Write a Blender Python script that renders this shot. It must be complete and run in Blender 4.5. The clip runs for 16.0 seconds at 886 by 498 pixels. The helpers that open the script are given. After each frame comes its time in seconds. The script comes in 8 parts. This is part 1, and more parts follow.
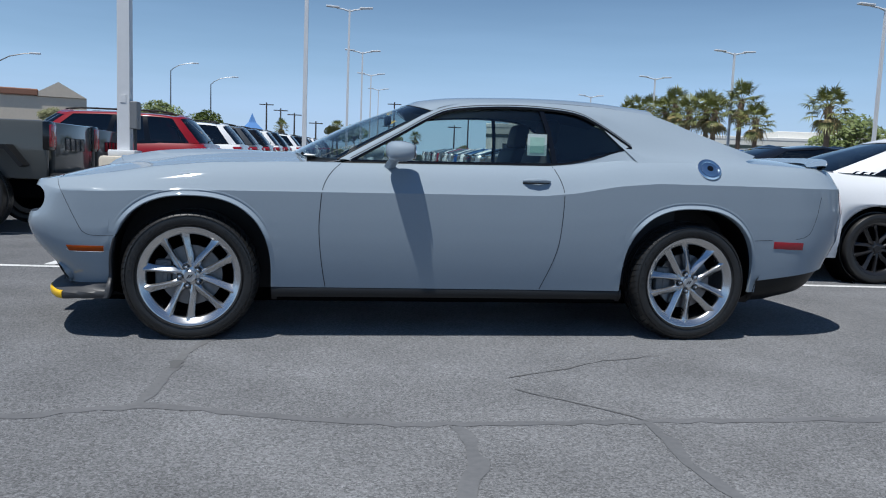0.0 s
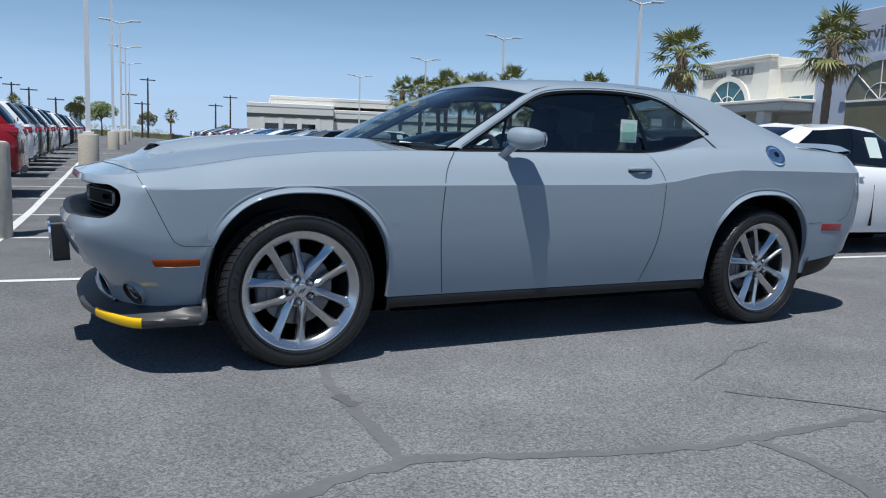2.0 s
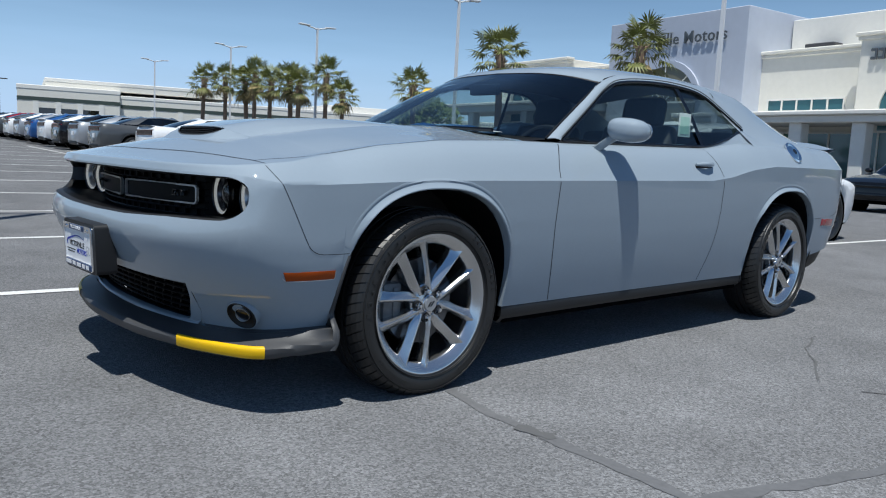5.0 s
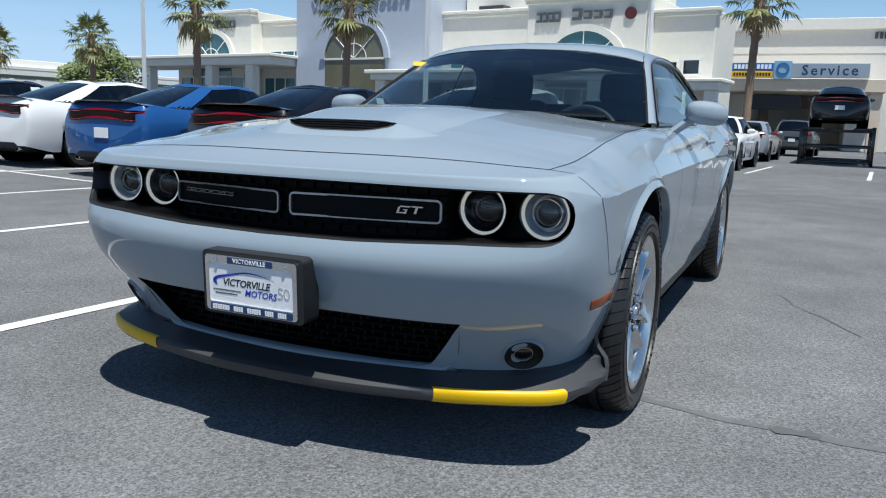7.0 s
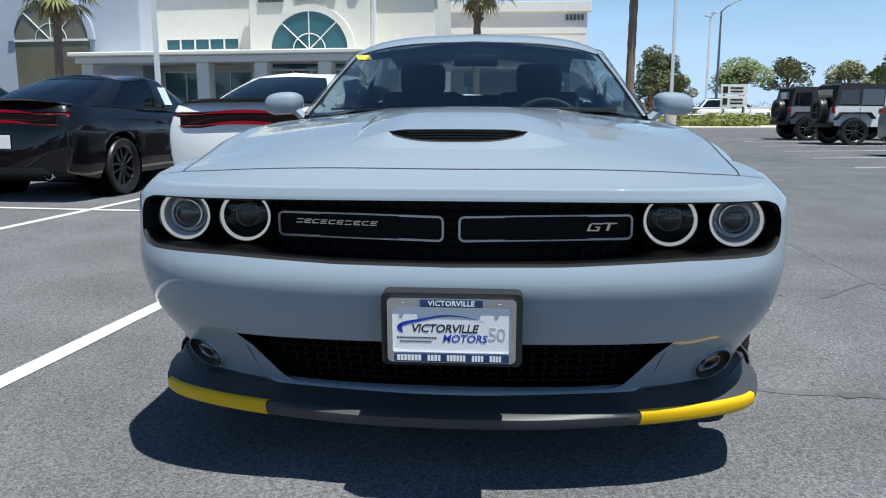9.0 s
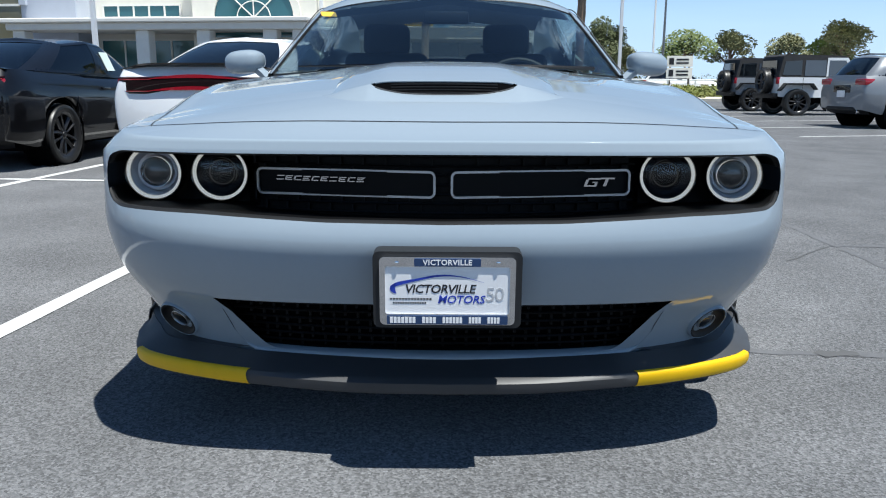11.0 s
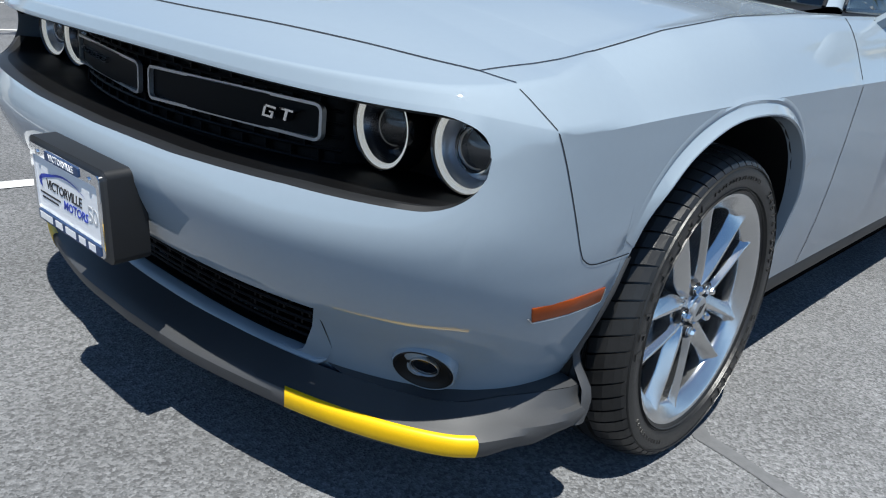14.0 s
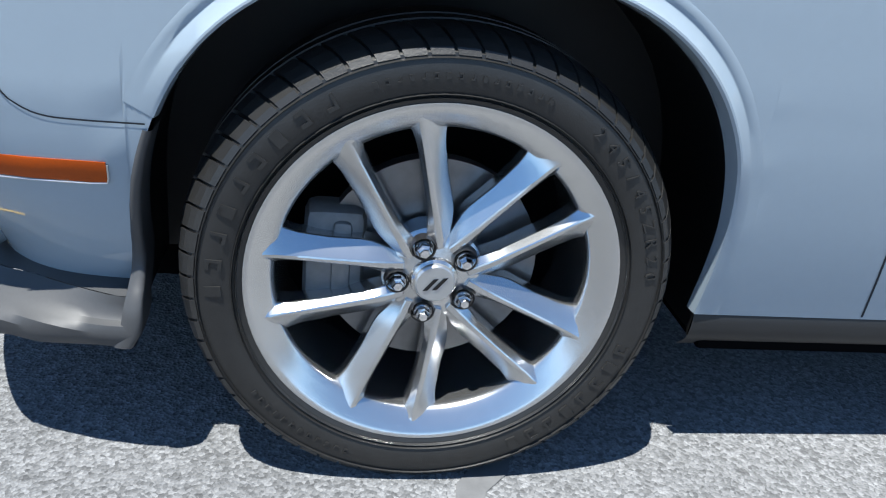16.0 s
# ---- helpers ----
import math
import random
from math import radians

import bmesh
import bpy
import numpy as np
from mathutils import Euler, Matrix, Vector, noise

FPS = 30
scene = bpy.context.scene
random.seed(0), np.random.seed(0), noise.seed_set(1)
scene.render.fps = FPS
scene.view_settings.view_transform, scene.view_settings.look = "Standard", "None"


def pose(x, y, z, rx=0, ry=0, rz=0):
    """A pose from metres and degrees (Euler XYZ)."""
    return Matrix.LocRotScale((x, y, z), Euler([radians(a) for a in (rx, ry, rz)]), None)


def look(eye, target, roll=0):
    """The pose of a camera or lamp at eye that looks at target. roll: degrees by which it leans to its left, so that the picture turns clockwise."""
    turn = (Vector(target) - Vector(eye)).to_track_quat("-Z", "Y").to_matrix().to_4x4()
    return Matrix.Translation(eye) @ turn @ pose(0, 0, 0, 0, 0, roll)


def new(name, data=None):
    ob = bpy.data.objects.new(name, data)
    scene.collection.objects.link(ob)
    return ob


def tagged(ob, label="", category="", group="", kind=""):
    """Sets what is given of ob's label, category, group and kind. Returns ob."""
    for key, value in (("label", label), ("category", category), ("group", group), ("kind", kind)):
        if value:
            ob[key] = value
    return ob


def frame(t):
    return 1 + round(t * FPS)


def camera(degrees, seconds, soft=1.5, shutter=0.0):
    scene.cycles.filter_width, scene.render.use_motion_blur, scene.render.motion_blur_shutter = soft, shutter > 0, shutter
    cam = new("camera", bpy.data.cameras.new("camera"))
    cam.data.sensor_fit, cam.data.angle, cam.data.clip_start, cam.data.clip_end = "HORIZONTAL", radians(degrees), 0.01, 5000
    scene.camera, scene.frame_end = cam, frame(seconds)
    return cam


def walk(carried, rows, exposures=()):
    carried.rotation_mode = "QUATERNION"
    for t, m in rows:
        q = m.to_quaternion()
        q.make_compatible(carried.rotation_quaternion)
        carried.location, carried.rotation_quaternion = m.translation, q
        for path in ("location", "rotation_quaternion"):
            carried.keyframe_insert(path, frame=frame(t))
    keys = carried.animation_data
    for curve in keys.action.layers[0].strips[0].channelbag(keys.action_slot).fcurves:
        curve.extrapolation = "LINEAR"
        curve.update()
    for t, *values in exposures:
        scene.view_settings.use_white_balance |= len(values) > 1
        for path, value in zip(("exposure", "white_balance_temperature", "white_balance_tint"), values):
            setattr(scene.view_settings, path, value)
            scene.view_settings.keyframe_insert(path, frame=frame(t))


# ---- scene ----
cam = camera(58.7, 16.0, 1.1)
PATH = [
    (0, (0.664, -5.391, 1.018), (0.993, -3.43, 0.806), 2.2),
    (0.5, (0.213, -5.191, 0.981), (0.682, -3.259, 0.766), 2.1),
    (1, (-0.233, -4.977, 0.986), (0.387, -3.089, 0.758), 2.0),
    (1.5, (-0.636, -4.661, 0.998), (0.134, -2.83, 0.764), 1.9),
    (2, (-1.046, -4.362, 0.997), (-0.139, -2.595, 0.756), 1.9),
    (2.5, (-1.343, -4.02, 0.994), (-0.314, -2.321, 0.753), 1.8),
    (3, (-1.61, -3.792, 0.967), (-0.498, -2.146, 0.736), 1.8),
    (3.2, (-1.643, -3.659, 0.957), (-0.492, -2.042, 0.713), 2.1),
    (5.3, (-2.101, -2.986, 0.929), (-0.712, -1.569, 0.68), 2.8),
    (5.5, (-2.198, -2.809, 0.945), (-0.758, -1.448, 0.676), 2.9),
    (6, (-2.472, -2.367, 0.978), (-0.909, -1.153, 0.685), 2.6),
    (6.5, (-2.652, -1.9, 0.988), (-0.963, -0.874, 0.678), 2.3),
    (7, (-2.801, -1.421, 0.997), (-1.003, -0.603, 0.682), 2.0),
    (7.5, (-2.842, -0.992, 0.997), (-0.959, -0.396, 0.68), 1.5),
    (8, (-2.849, -0.579, 1.015), (-0.912, -0.208, 0.684), 1.2),
    (8.2, (-2.886, -0.449, 1.035), (-0.94, -0.136, 0.695), 0.9),
    (10.3, (-2.916, 0.018, 1.084), (-0.954, 0.006, 0.693), -0.0),
    (10.5, (-2.913, 0.025, 1.099), (-0.955, 0.003, 0.69), 0.0),
    (11, (-2.817, -0.009, 1.002), (-0.862, 0.008, 0.584), 0.3),
    (11.5, (-2.63, -0.018, 0.948), (-0.685, 0.078, 0.494), 0.8),
    (12, (-2.526, -0.106, 0.965), (-0.604, 0.13, 0.464), 1.4),
    (12.5, (-2.518, -0.497, 1.034), (-0.65, -0.045, 0.479), 2.5),
    (13, (-2.283, -0.849, 1.034), (-0.519, -0.124, 0.43), 3.6),
    (13.5, (-2.032, -1.22, 1.031), (-0.388, -0.263, 0.417), 5.1),
    (14, (-1.634, -1.576, 1.022), (-0.221, -0.328, 0.355), 6.0),
    (14.5, (-1.189, -1.897, 1.005), (-0.045, -0.407, 0.317), 6.5),
    (15, (-0.763, -2.062, 0.99), (0.065, -0.397, 0.254), 6.7),
    (15.5, (-0.385, -2.018, 0.948), (0.118, -0.252, 0.154), 6.9),
    (16, (-0.167, -1.928, 0.898), (0.144, -0.149, 0.038), 7.0),
]
EXPOSURES = [(0.0, -0.03, 6340, 8), (3.0, 0.0, 6340, 8), (5.5, 0.08, 6370, 6), (7.0, 0.22, 6410, 5), (8.0, 0.25, 6410, 5), (10.5, 0.34, 6370, 5), (11.5, 0.52, 6410, 6), (12.0, 0.62, 6440, 6), (12.5, 0.61, 6470, 6), (13.0, 0.55, 6475, 6), (14.0, 0.47, 6480, 6), (15.0, 0.47, 6450, 6), (15.5, 0.75, 6450, 6), (16.0, 1.12, 6390, 6)]
walk(cam, [(t, look(eye, target, roll)) for t, eye, target, roll in PATH], EXPOSURES)

# ---------------------------------------------------------------- light and sky
SUN = Vector((-0.25, -0.232, 1.0)).normalized()
world = bpy.data.worlds.new("sky")
scene.world = world
world.use_nodes = True
wn = world.node_tree.nodes
wl = world.node_tree.links
sky = wn.new("ShaderNodeTexSky")
sky.sky_type = "NISHITA"
sky.sun_disc = False
sky.sun_elevation = math.asin(SUN.z)
sky.sun_rotation = math.atan2(SUN.x, SUN.y)
sky.air_density = 1.0
sky.dust_density = 0.0
sky.altitude = 900
sky.ozone_density = 3.0
wn["Background"].inputs["Strength"].default_value = 0.079
# pale haze and thin cirrus low over the horizon
wtc = wn.new("ShaderNodeTexCoord")
wsep = wn.new("ShaderNodeSeparateXYZ")
wl.new(wtc.outputs["Generated"], wsep.inputs["Vector"])
wstretch = wn.new("ShaderNodeMapping")
wstretch.inputs["Scale"].default_value = (1.5, 1.5, 16.0)
wl.new(wtc.outputs["Generated"], wstretch.inputs["Vector"])
wcirrus = wn.new("ShaderNodeTexNoise")
wcirrus.inputs["Scale"].default_value = 1.6
wcirrus.inputs["Detail"].default_value = 7
wl.new(wstretch.outputs["Vector"], wcirrus.inputs["Vector"])
whaze = wn.new("ShaderNodeMapRange")
whaze.inputs["From Min"].default_value, whaze.inputs["From Max"].default_value = -0.02, 0.29
whaze.inputs["To Min"].default_value, whaze.inputs["To Max"].default_value = 1.0, 0.0
whaze.interpolation_type = "SMOOTHSTEP"
wl.new(wsep.outputs["Z"], whaze.inputs["Value"])
wthin = wn.new("ShaderNodeMapRange")
wthin.inputs["From Min"].default_value, wthin.inputs["From Max"].default_value = 0.35, 0.75
wthin.inputs["To Min"].default_value, wthin.inputs["To Max"].default_value = 0.80, 1.15
wl.new(wcirrus.outputs["Fac"], wthin.inputs["Value"])
wfac = wn.new("ShaderNodeMath")
wfac.operation = "MULTIPLY"
wfac.use_clamp = True
wl.new(whaze.outputs["Result"], wfac.inputs[0])
wl.new(wthin.outputs["Result"], wfac.inputs[1])
wmix = wn.new("ShaderNodeMix")
wmix.data_type = "RGBA"
wmix.inputs[7].default_value = (5.75, 8.25, 11.8, 1)
wl.new(wfac.outputs[0], wmix.inputs[0])
wl.new(sky.outputs["Color"], wmix.inputs[6])
wlow = wn.new("ShaderNodeMapRange")
wlow.inputs["From Min"].default_value, wlow.inputs["From Max"].default_value = 0.0, 0.135
wlow.inputs["To Min"].default_value, wlow.inputs["To Max"].default_value = 0.60, 0.0
wlow.interpolation_type = "SMOOTHSTEP"
wl.new(wsep.outputs["Z"], wlow.inputs["Value"])
wlowfac = wn.new("ShaderNodeMath")
wlowfac.operation = "MULTIPLY"
wlowfac.use_clamp = True
wl.new(wlow.outputs["Result"], wlowfac.inputs[0])
wl.new(wthin.outputs["Result"], wlowfac.inputs[1])
wpale = wn.new("ShaderNodeMix")
wpale.data_type = "RGBA"
wpale.inputs[7].default_value = (7.0, 8.4, 10.8, 1)
wl.new(wlowfac.outputs[0], wpale.inputs[0])
wl.new(wmix.outputs[2], wpale.inputs[6])
wsat = wn.new("ShaderNodeHueSaturation")
wsat.inputs["Saturation"].default_value = 1.10
wl.new(wpale.outputs[2], wsat.inputs["Color"])
wl.new(wsat.outputs["Color"], wn["Background"].inputs["Color"])
sun_data = bpy.data.lights.new("sun", "SUN")
sun_data.energy = 4.8
sun_data.angle = radians(0.53)
sun_data.color = (1.0, 0.975, 0.94)
sun = new("sun", sun_data)
sun.matrix_world = look(SUN * 50, (0, 0, 0))
scene.view_settings.exposure = 0.0


# ---------------------------------------------------------------- materials
def material(name, color, rough=0.5, metal=0.0, coat=0.0, vary=0.0, scale=20.0, bump=0.0, bump_scale=60.0, spec=0.5, per_piece=0.0):
    """A procedural surface: base colour with fine and coarse variation, and relief."""
    m = bpy.data.materials.new(name)
    m.use_nodes = True
    nt = m.node_tree
    b = nt.nodes["Principled BSDF"]
    b.inputs["Base Color"].default_value = (*color, 1)
    b.inputs["Roughness"].default_value = rough
    b.inputs["Metallic"].default_value = metal
    b.inputs["Coat Weight"].default_value = coat
    b.inputs["Coat Roughness"].default_value = 0.03
    b.inputs["Specular IOR Level"].default_value = spec
    tc = nt.nodes.new("ShaderNodeTexCoord")
    if vary:
        fine = nt.nodes.new("ShaderNodeTexNoise")
        fine.inputs["Scale"].default_value = scale
        fine.inputs["Detail"].default_value = 6
        coarse = nt.nodes.new("ShaderNodeTexNoise")
        coarse.inputs["Scale"].default_value = scale * 0.07
        coarse.inputs["Detail"].default_value = 3
        nt.links.new(tc.outputs["Object"], fine.inputs["Vector"])
        nt.links.new(tc.outputs["Object"], coarse.inputs["Vector"])
        add = nt.nodes.new("ShaderNodeMath")
        add.operation = "ADD"
        nt.links.new(fine.outputs["Fac"], add.inputs[0])
        nt.links.new(coarse.outputs["Fac"], add.inputs[1])
        ramp = nt.nodes.new("ShaderNodeMapRange")
        ramp.inputs["From Min"].default_value = 0.6
        ramp.inputs["From Max"].default_value = 1.4
        ramp.inputs["To Min"].default_value = 1 - vary
        ramp.inputs["To Max"].default_value = 1 + vary
        nt.links.new(add.outputs[0], ramp.inputs["Value"])
        value = ramp.outputs["Result"]
        if per_piece:
            info = nt.nodes.new("ShaderNodeObjectInfo")
            rr = nt.nodes.new("ShaderNodeMapRange")
            rr.inputs["To Min"].default_value = 1 - per_piece
            rr.inputs["To Max"].default_value = 1 + per_piece
            nt.links.new(info.outputs["Random"], rr.inputs["Value"])
            mm = nt.nodes.new("ShaderNodeMath")
            mm.operation = "MULTIPLY"
            nt.links.new(value, mm.inputs[0])
            nt.links.new(rr.outputs["Result"], mm.inputs[1])
            value = mm.outputs[0]
        mul = nt.nodes.new("ShaderNodeVectorMath")
        mul.operation = "SCALE"
        mul.inputs[0].default_value = color
        nt.links.new(value, mul.inputs["Scale"])
        nt.links.new(mul.outputs["Vector"], b.inputs["Base Color"])
    if bump:
        bn = nt.nodes.new("ShaderNodeTexNoise")
        bn.inputs["Scale"].default_value = bump_scale
        bn.inputs["Detail"].default_value = 4
        nt.links.new(tc.outputs["Object"], bn.inputs["Vector"])
        bp = nt.nodes.new("ShaderNodeBump")
        bp.inputs["Strength"].default_value = bump
        bp.inputs["Distance"].default_value = 0.01
        nt.links.new(bn.outputs["Fac"], bp.inputs["Height"])
        nt.links.new(bp.outputs["Normal"], b.inputs["Normal"])
    return m


def car_paint(name, color, rough=0.6, metal=0.0):
    return material(name, color, rough, metal, coat=1.0, vary=0.015, scale=900.0, spec=0.12)


def glass(name, tint, rough=0.0, ior=1.52):
    """A thin tinted pane: mostly see-through, with a mirror-like gloss that grows at grazing angles."""
    m = bpy.data.materials.new(name)
    m.use_nodes = True
    nt = m.node_tree
    nt.nodes.clear()
    out = nt.nodes.new("ShaderNodeOutputMaterial")
    mix = nt.nodes.new("ShaderNodeMixShader")
    lw = nt.nodes.new("ShaderNodeLayerWeight")
    lw.inputs["Blend"].default_value = 0.5
    steep = nt.nodes.new("ShaderNodeMath")
    steep.operation = "POWER"
    steep.inputs[1].default_value = 5.0
    nt.links.new(lw.outputs["Facing"], steep.inputs[0])
    fr = nt.nodes.new("ShaderNodeMath")
    fr.operation = "MULTIPLY_ADD"
    fr.use_clamp = True
    fr.inputs[1].default_value = 0.92
    fr.inputs[2].default_value = 2 * ((ior - 1) / (ior + 1)) ** 2
    nt.links.new(steep.outputs[0], fr.inputs[0])
    tr = nt.nodes.new("ShaderNodeBsdfTransparent")
    tr.inputs["Color"].default_value = (*tint, 1)
    gl = nt.nodes.new("ShaderNodeBsdfGlossy")
    gl.inputs["Roughness"].default_value = rough
    gl.inputs["Color"].default_value = (1, 1, 1, 1)
    nt.links.new(fr.outputs[0], mix.inputs["Fac"])
    nt.links.new(tr.outputs["BSDF"], mix.inputs[1])
    nt.links.new(gl.outputs["BSDF"], mix.inputs[2])
    nt.links.new(mix.outputs["Shader"], out.inputs["Surface"])
    return m


PAINT = car_paint("grey_paint", (0.288, 0.346, 0.400))
WHITE_PAINT = car_paint("white_paint", (0.78, 0.79, 0.80))
BLACK_PAINT = car_paint("black_paint", (0.004, 0.004, 0.005), 0.4)
GREY_SILVER = car_paint("grey_silver_paint", (0.23, 0.245, 0.265), 0.4, 0.3)
BLUE_PAINT = car_paint("blue_paint", (0.015, 0.08, 0.26), 0.35)
RED_PAINT = car_paint("red_paint", (0.25, 0.008, 0.014), 0.35)
SILVER_PAINT = car_paint("silver_paint", (0.40, 0.42, 0.45), 0.35, 0.4)
GRAPHITE_PAINT = car_paint("graphite_paint", (0.09, 0.095, 0.10), 0.35, 0.2)
TRUCK_PAINT = car_paint("gunmetal_paint", (0.085, 0.09, 0.086), 0.4)
BLACK_PLASTIC = material("black_plastic", (0.0075, 0.0075, 0.008), 0.5, spec=0.35, vary=0.12, scale=300, bump=0.05, bump_scale=900)
GLOSS_BLACK = material("gloss_black", (0.004, 0.004, 0.005), 0.15, coat=0.3)
SATIN_GREY = material("satin_grey_plastic", (0.052, 0.053, 0.056), 0.47, vary=0.06, scale=200)
GRILLE_BLACK = material("grille_black", (0.003, 0.003, 0.0035), 0.5, spec=0.15)
SEAM = material("panel_gap_shade", (0.034, 0.038, 0.045), 0.7, spec=0.1)
# near-black without gloss: deep shade of openings and undersides, put into the colour
DARK = material("void_shade", (0.004, 0.004, 0.0045), 0.9, spec=0.0)
RUBBER = material("tyre_rubber", (0.0185, 0.0182, 0.018), 0.38, vary=0.2, scale=60, bump=0.08, bump_scale=400)
ALLOY = material("machined_alloy", (0.66, 0.665, 0.67), 0.22, 0.95, vary=0.05, scale=60)
BLACK_ALLOY = material("black_alloy", (0.02, 0.02, 0.022), 0.3, 0.3, coat=0.4)
CHROME = material("chrome", (0.85, 0.86, 0.88), 0.07, 1.0)
STEEL = material("steel", (0.23, 0.23, 0.235), 0.38, 0.9, vary=0.2, scale=40)
CAST = material("cast_iron", (0.18, 0.183, 0.187), 0.55, 0.3, vary=0.3, scale=50)
YELLOW = material("yellow_guard", (0.84, 0.50, 0.0), 0.4, vary=0.04, scale=30)
AMBER = material("amber_lens", (0.36, 0.058, 0.003), 0.3, spec=0.3, vary=0.1, scale=150)
RED_LENS = material("red_lens", (0.35, 0.008, 0.02), 0.15, coat=0.8)
WHITE_TRIM = material("white_print", (0.88, 0.88, 0.89), 0.5)
SILVER_TRIM = material("satin_silver", (0.55, 0.56, 0.57), 0.3, 0.8)
BLUE_PRINT = material("blue_print", (0.02, 0.05, 0.42), 0.5)
NAVY_PRINT = material("navy_print", (0.02, 0.05, 0.13), 0.5)
BLACK_PRINT = material("black_print", (0.015, 0.015, 0.02), 0.5)
LEATHER = material("black_upholstery", (0.022, 0.0225, 0.025), 0.6, vary=0.15, scale=80, bump=0.1, bump_scale=200)
PAPER = material("paper_sheet", (0.62, 0.72, 0.68), 0.7, vary=0.05, scale=60)
TINT = glass("tinted_glass", (0.42, 0.48, 0.48))
SMOKED_RED = material("smoked_red_panel", (0.016, 0.002, 0.004), 0.05, spec=0.3)
DOOR_GLASS = glass("door_glass", (0.74, 0.83, 0.81))
WINDSCREEN = glass("windscreen_glass", (0.60, 0.69, 0.70))
CLEAR = glass("clear_lens", (0.95, 0.96, 0.97), ior=1.3)
LIP = material("dark_grey_lip", (0.013, 0.014, 0.016), 0.5, vary=0.08, scale=200)
DARK_GLASS = material("dark_window", (0.006, 0.008, 0.010), 0.03, coat=1.0)
STUCCO = material("cream_stucco", (0.76, 0.735, 0.66), 0.9, vary=0.05, scale=3, bump=0.12, bump_scale=60)
WHITE_STUCCO = material("pale_stucco", (0.79, 0.775, 0.725), 0.9, vary=0.05, scale=3, bump=0.12, bump_scale=60)
TOWER_GREY = material("blue_grey_panel", (0.46, 0.50, 0.58), 0.6, vary=0.05, scale=2)
TAN_STUCCO = material("tan_stucco", (0.66, 0.575, 0.47), 0.9, vary=0.06, scale=3, bump=0.1, bump_scale=40)
TEAL_GLASS = material("teal_window", (0.035, 0.12, 0.14), 0.06, coat=0.5)
CONCRETE = material("concrete", (0.55, 0.50, 0.42), 0.9, vary=0.15, scale=14, bump=0.25, bump_scale=70)
POLE_PAINT = material("white_pole_paint", (0.72, 0.73, 0.74), 0.45, vary=0.03, scale=20)
DARK_POLE = material("dark_pole", (0.06, 0.05, 0.045), 0.6, vary=0.2, scale=20)
BARK = material("palm_bark", (0.26, 0.18, 0.125), 0.95, vary=0.35, scale=25, bump=0.6, bump_scale=25)
FROND = material("palm_frond", (0.17, 0.185, 0.05), 0.55, vary=0.25, scale=6)
DRY_FROND = material("dry_palm_frond", (0.36, 0.28, 0.13), 0.8, vary=0.25, scale=6)
LEAF = material("tree_leaves", (0.155, 0.20, 0.055), 0.6, vary=0.3, scale=4)
PALE_LEAF = material("pale_tree_leaves", (0.22, 0.225, 0.11), 0.7, vary=0.3, scale=4)
PINE = material("pine_needles", (0.115, 0.135, 0.055), 0.75, vary=0.3, scale=5)
HEDGE = material("hedge_leaves", (0.17, 0.19, 0.04), 0.7, vary=0.3, scale=6)
KERB = material("kerb_concrete", (0.42, 0.40, 0.36), 0.9, vary=0.12, scale=10)
RED_KERB = material("red_kerb_paint", (0.42, 0.07, 0.05), 0.8, vary=0.15, scale=10)
LINE_PAINT = material("white_line_paint", (0.64, 0.64, 0.63), 0.8, vary=0.18, scale=30, bump=0.2, bump_scale=200)
SEAL = material("crack_sealer", (0.131, 0.133, 0.138), 0.75, vary=0.2, scale=40, bump=0.1, bump_scale=150)
TENT_BLUE = material("blue_canopy_cloth", (0.10, 0.25, 0.55), 0.8, vary=0.08, scale=5)
SOFT_TOP = material("black_canvas", (0.03, 0.03, 0.032), 0.85, vary=0.15, scale=60, bump=0.2, bump_scale=300)


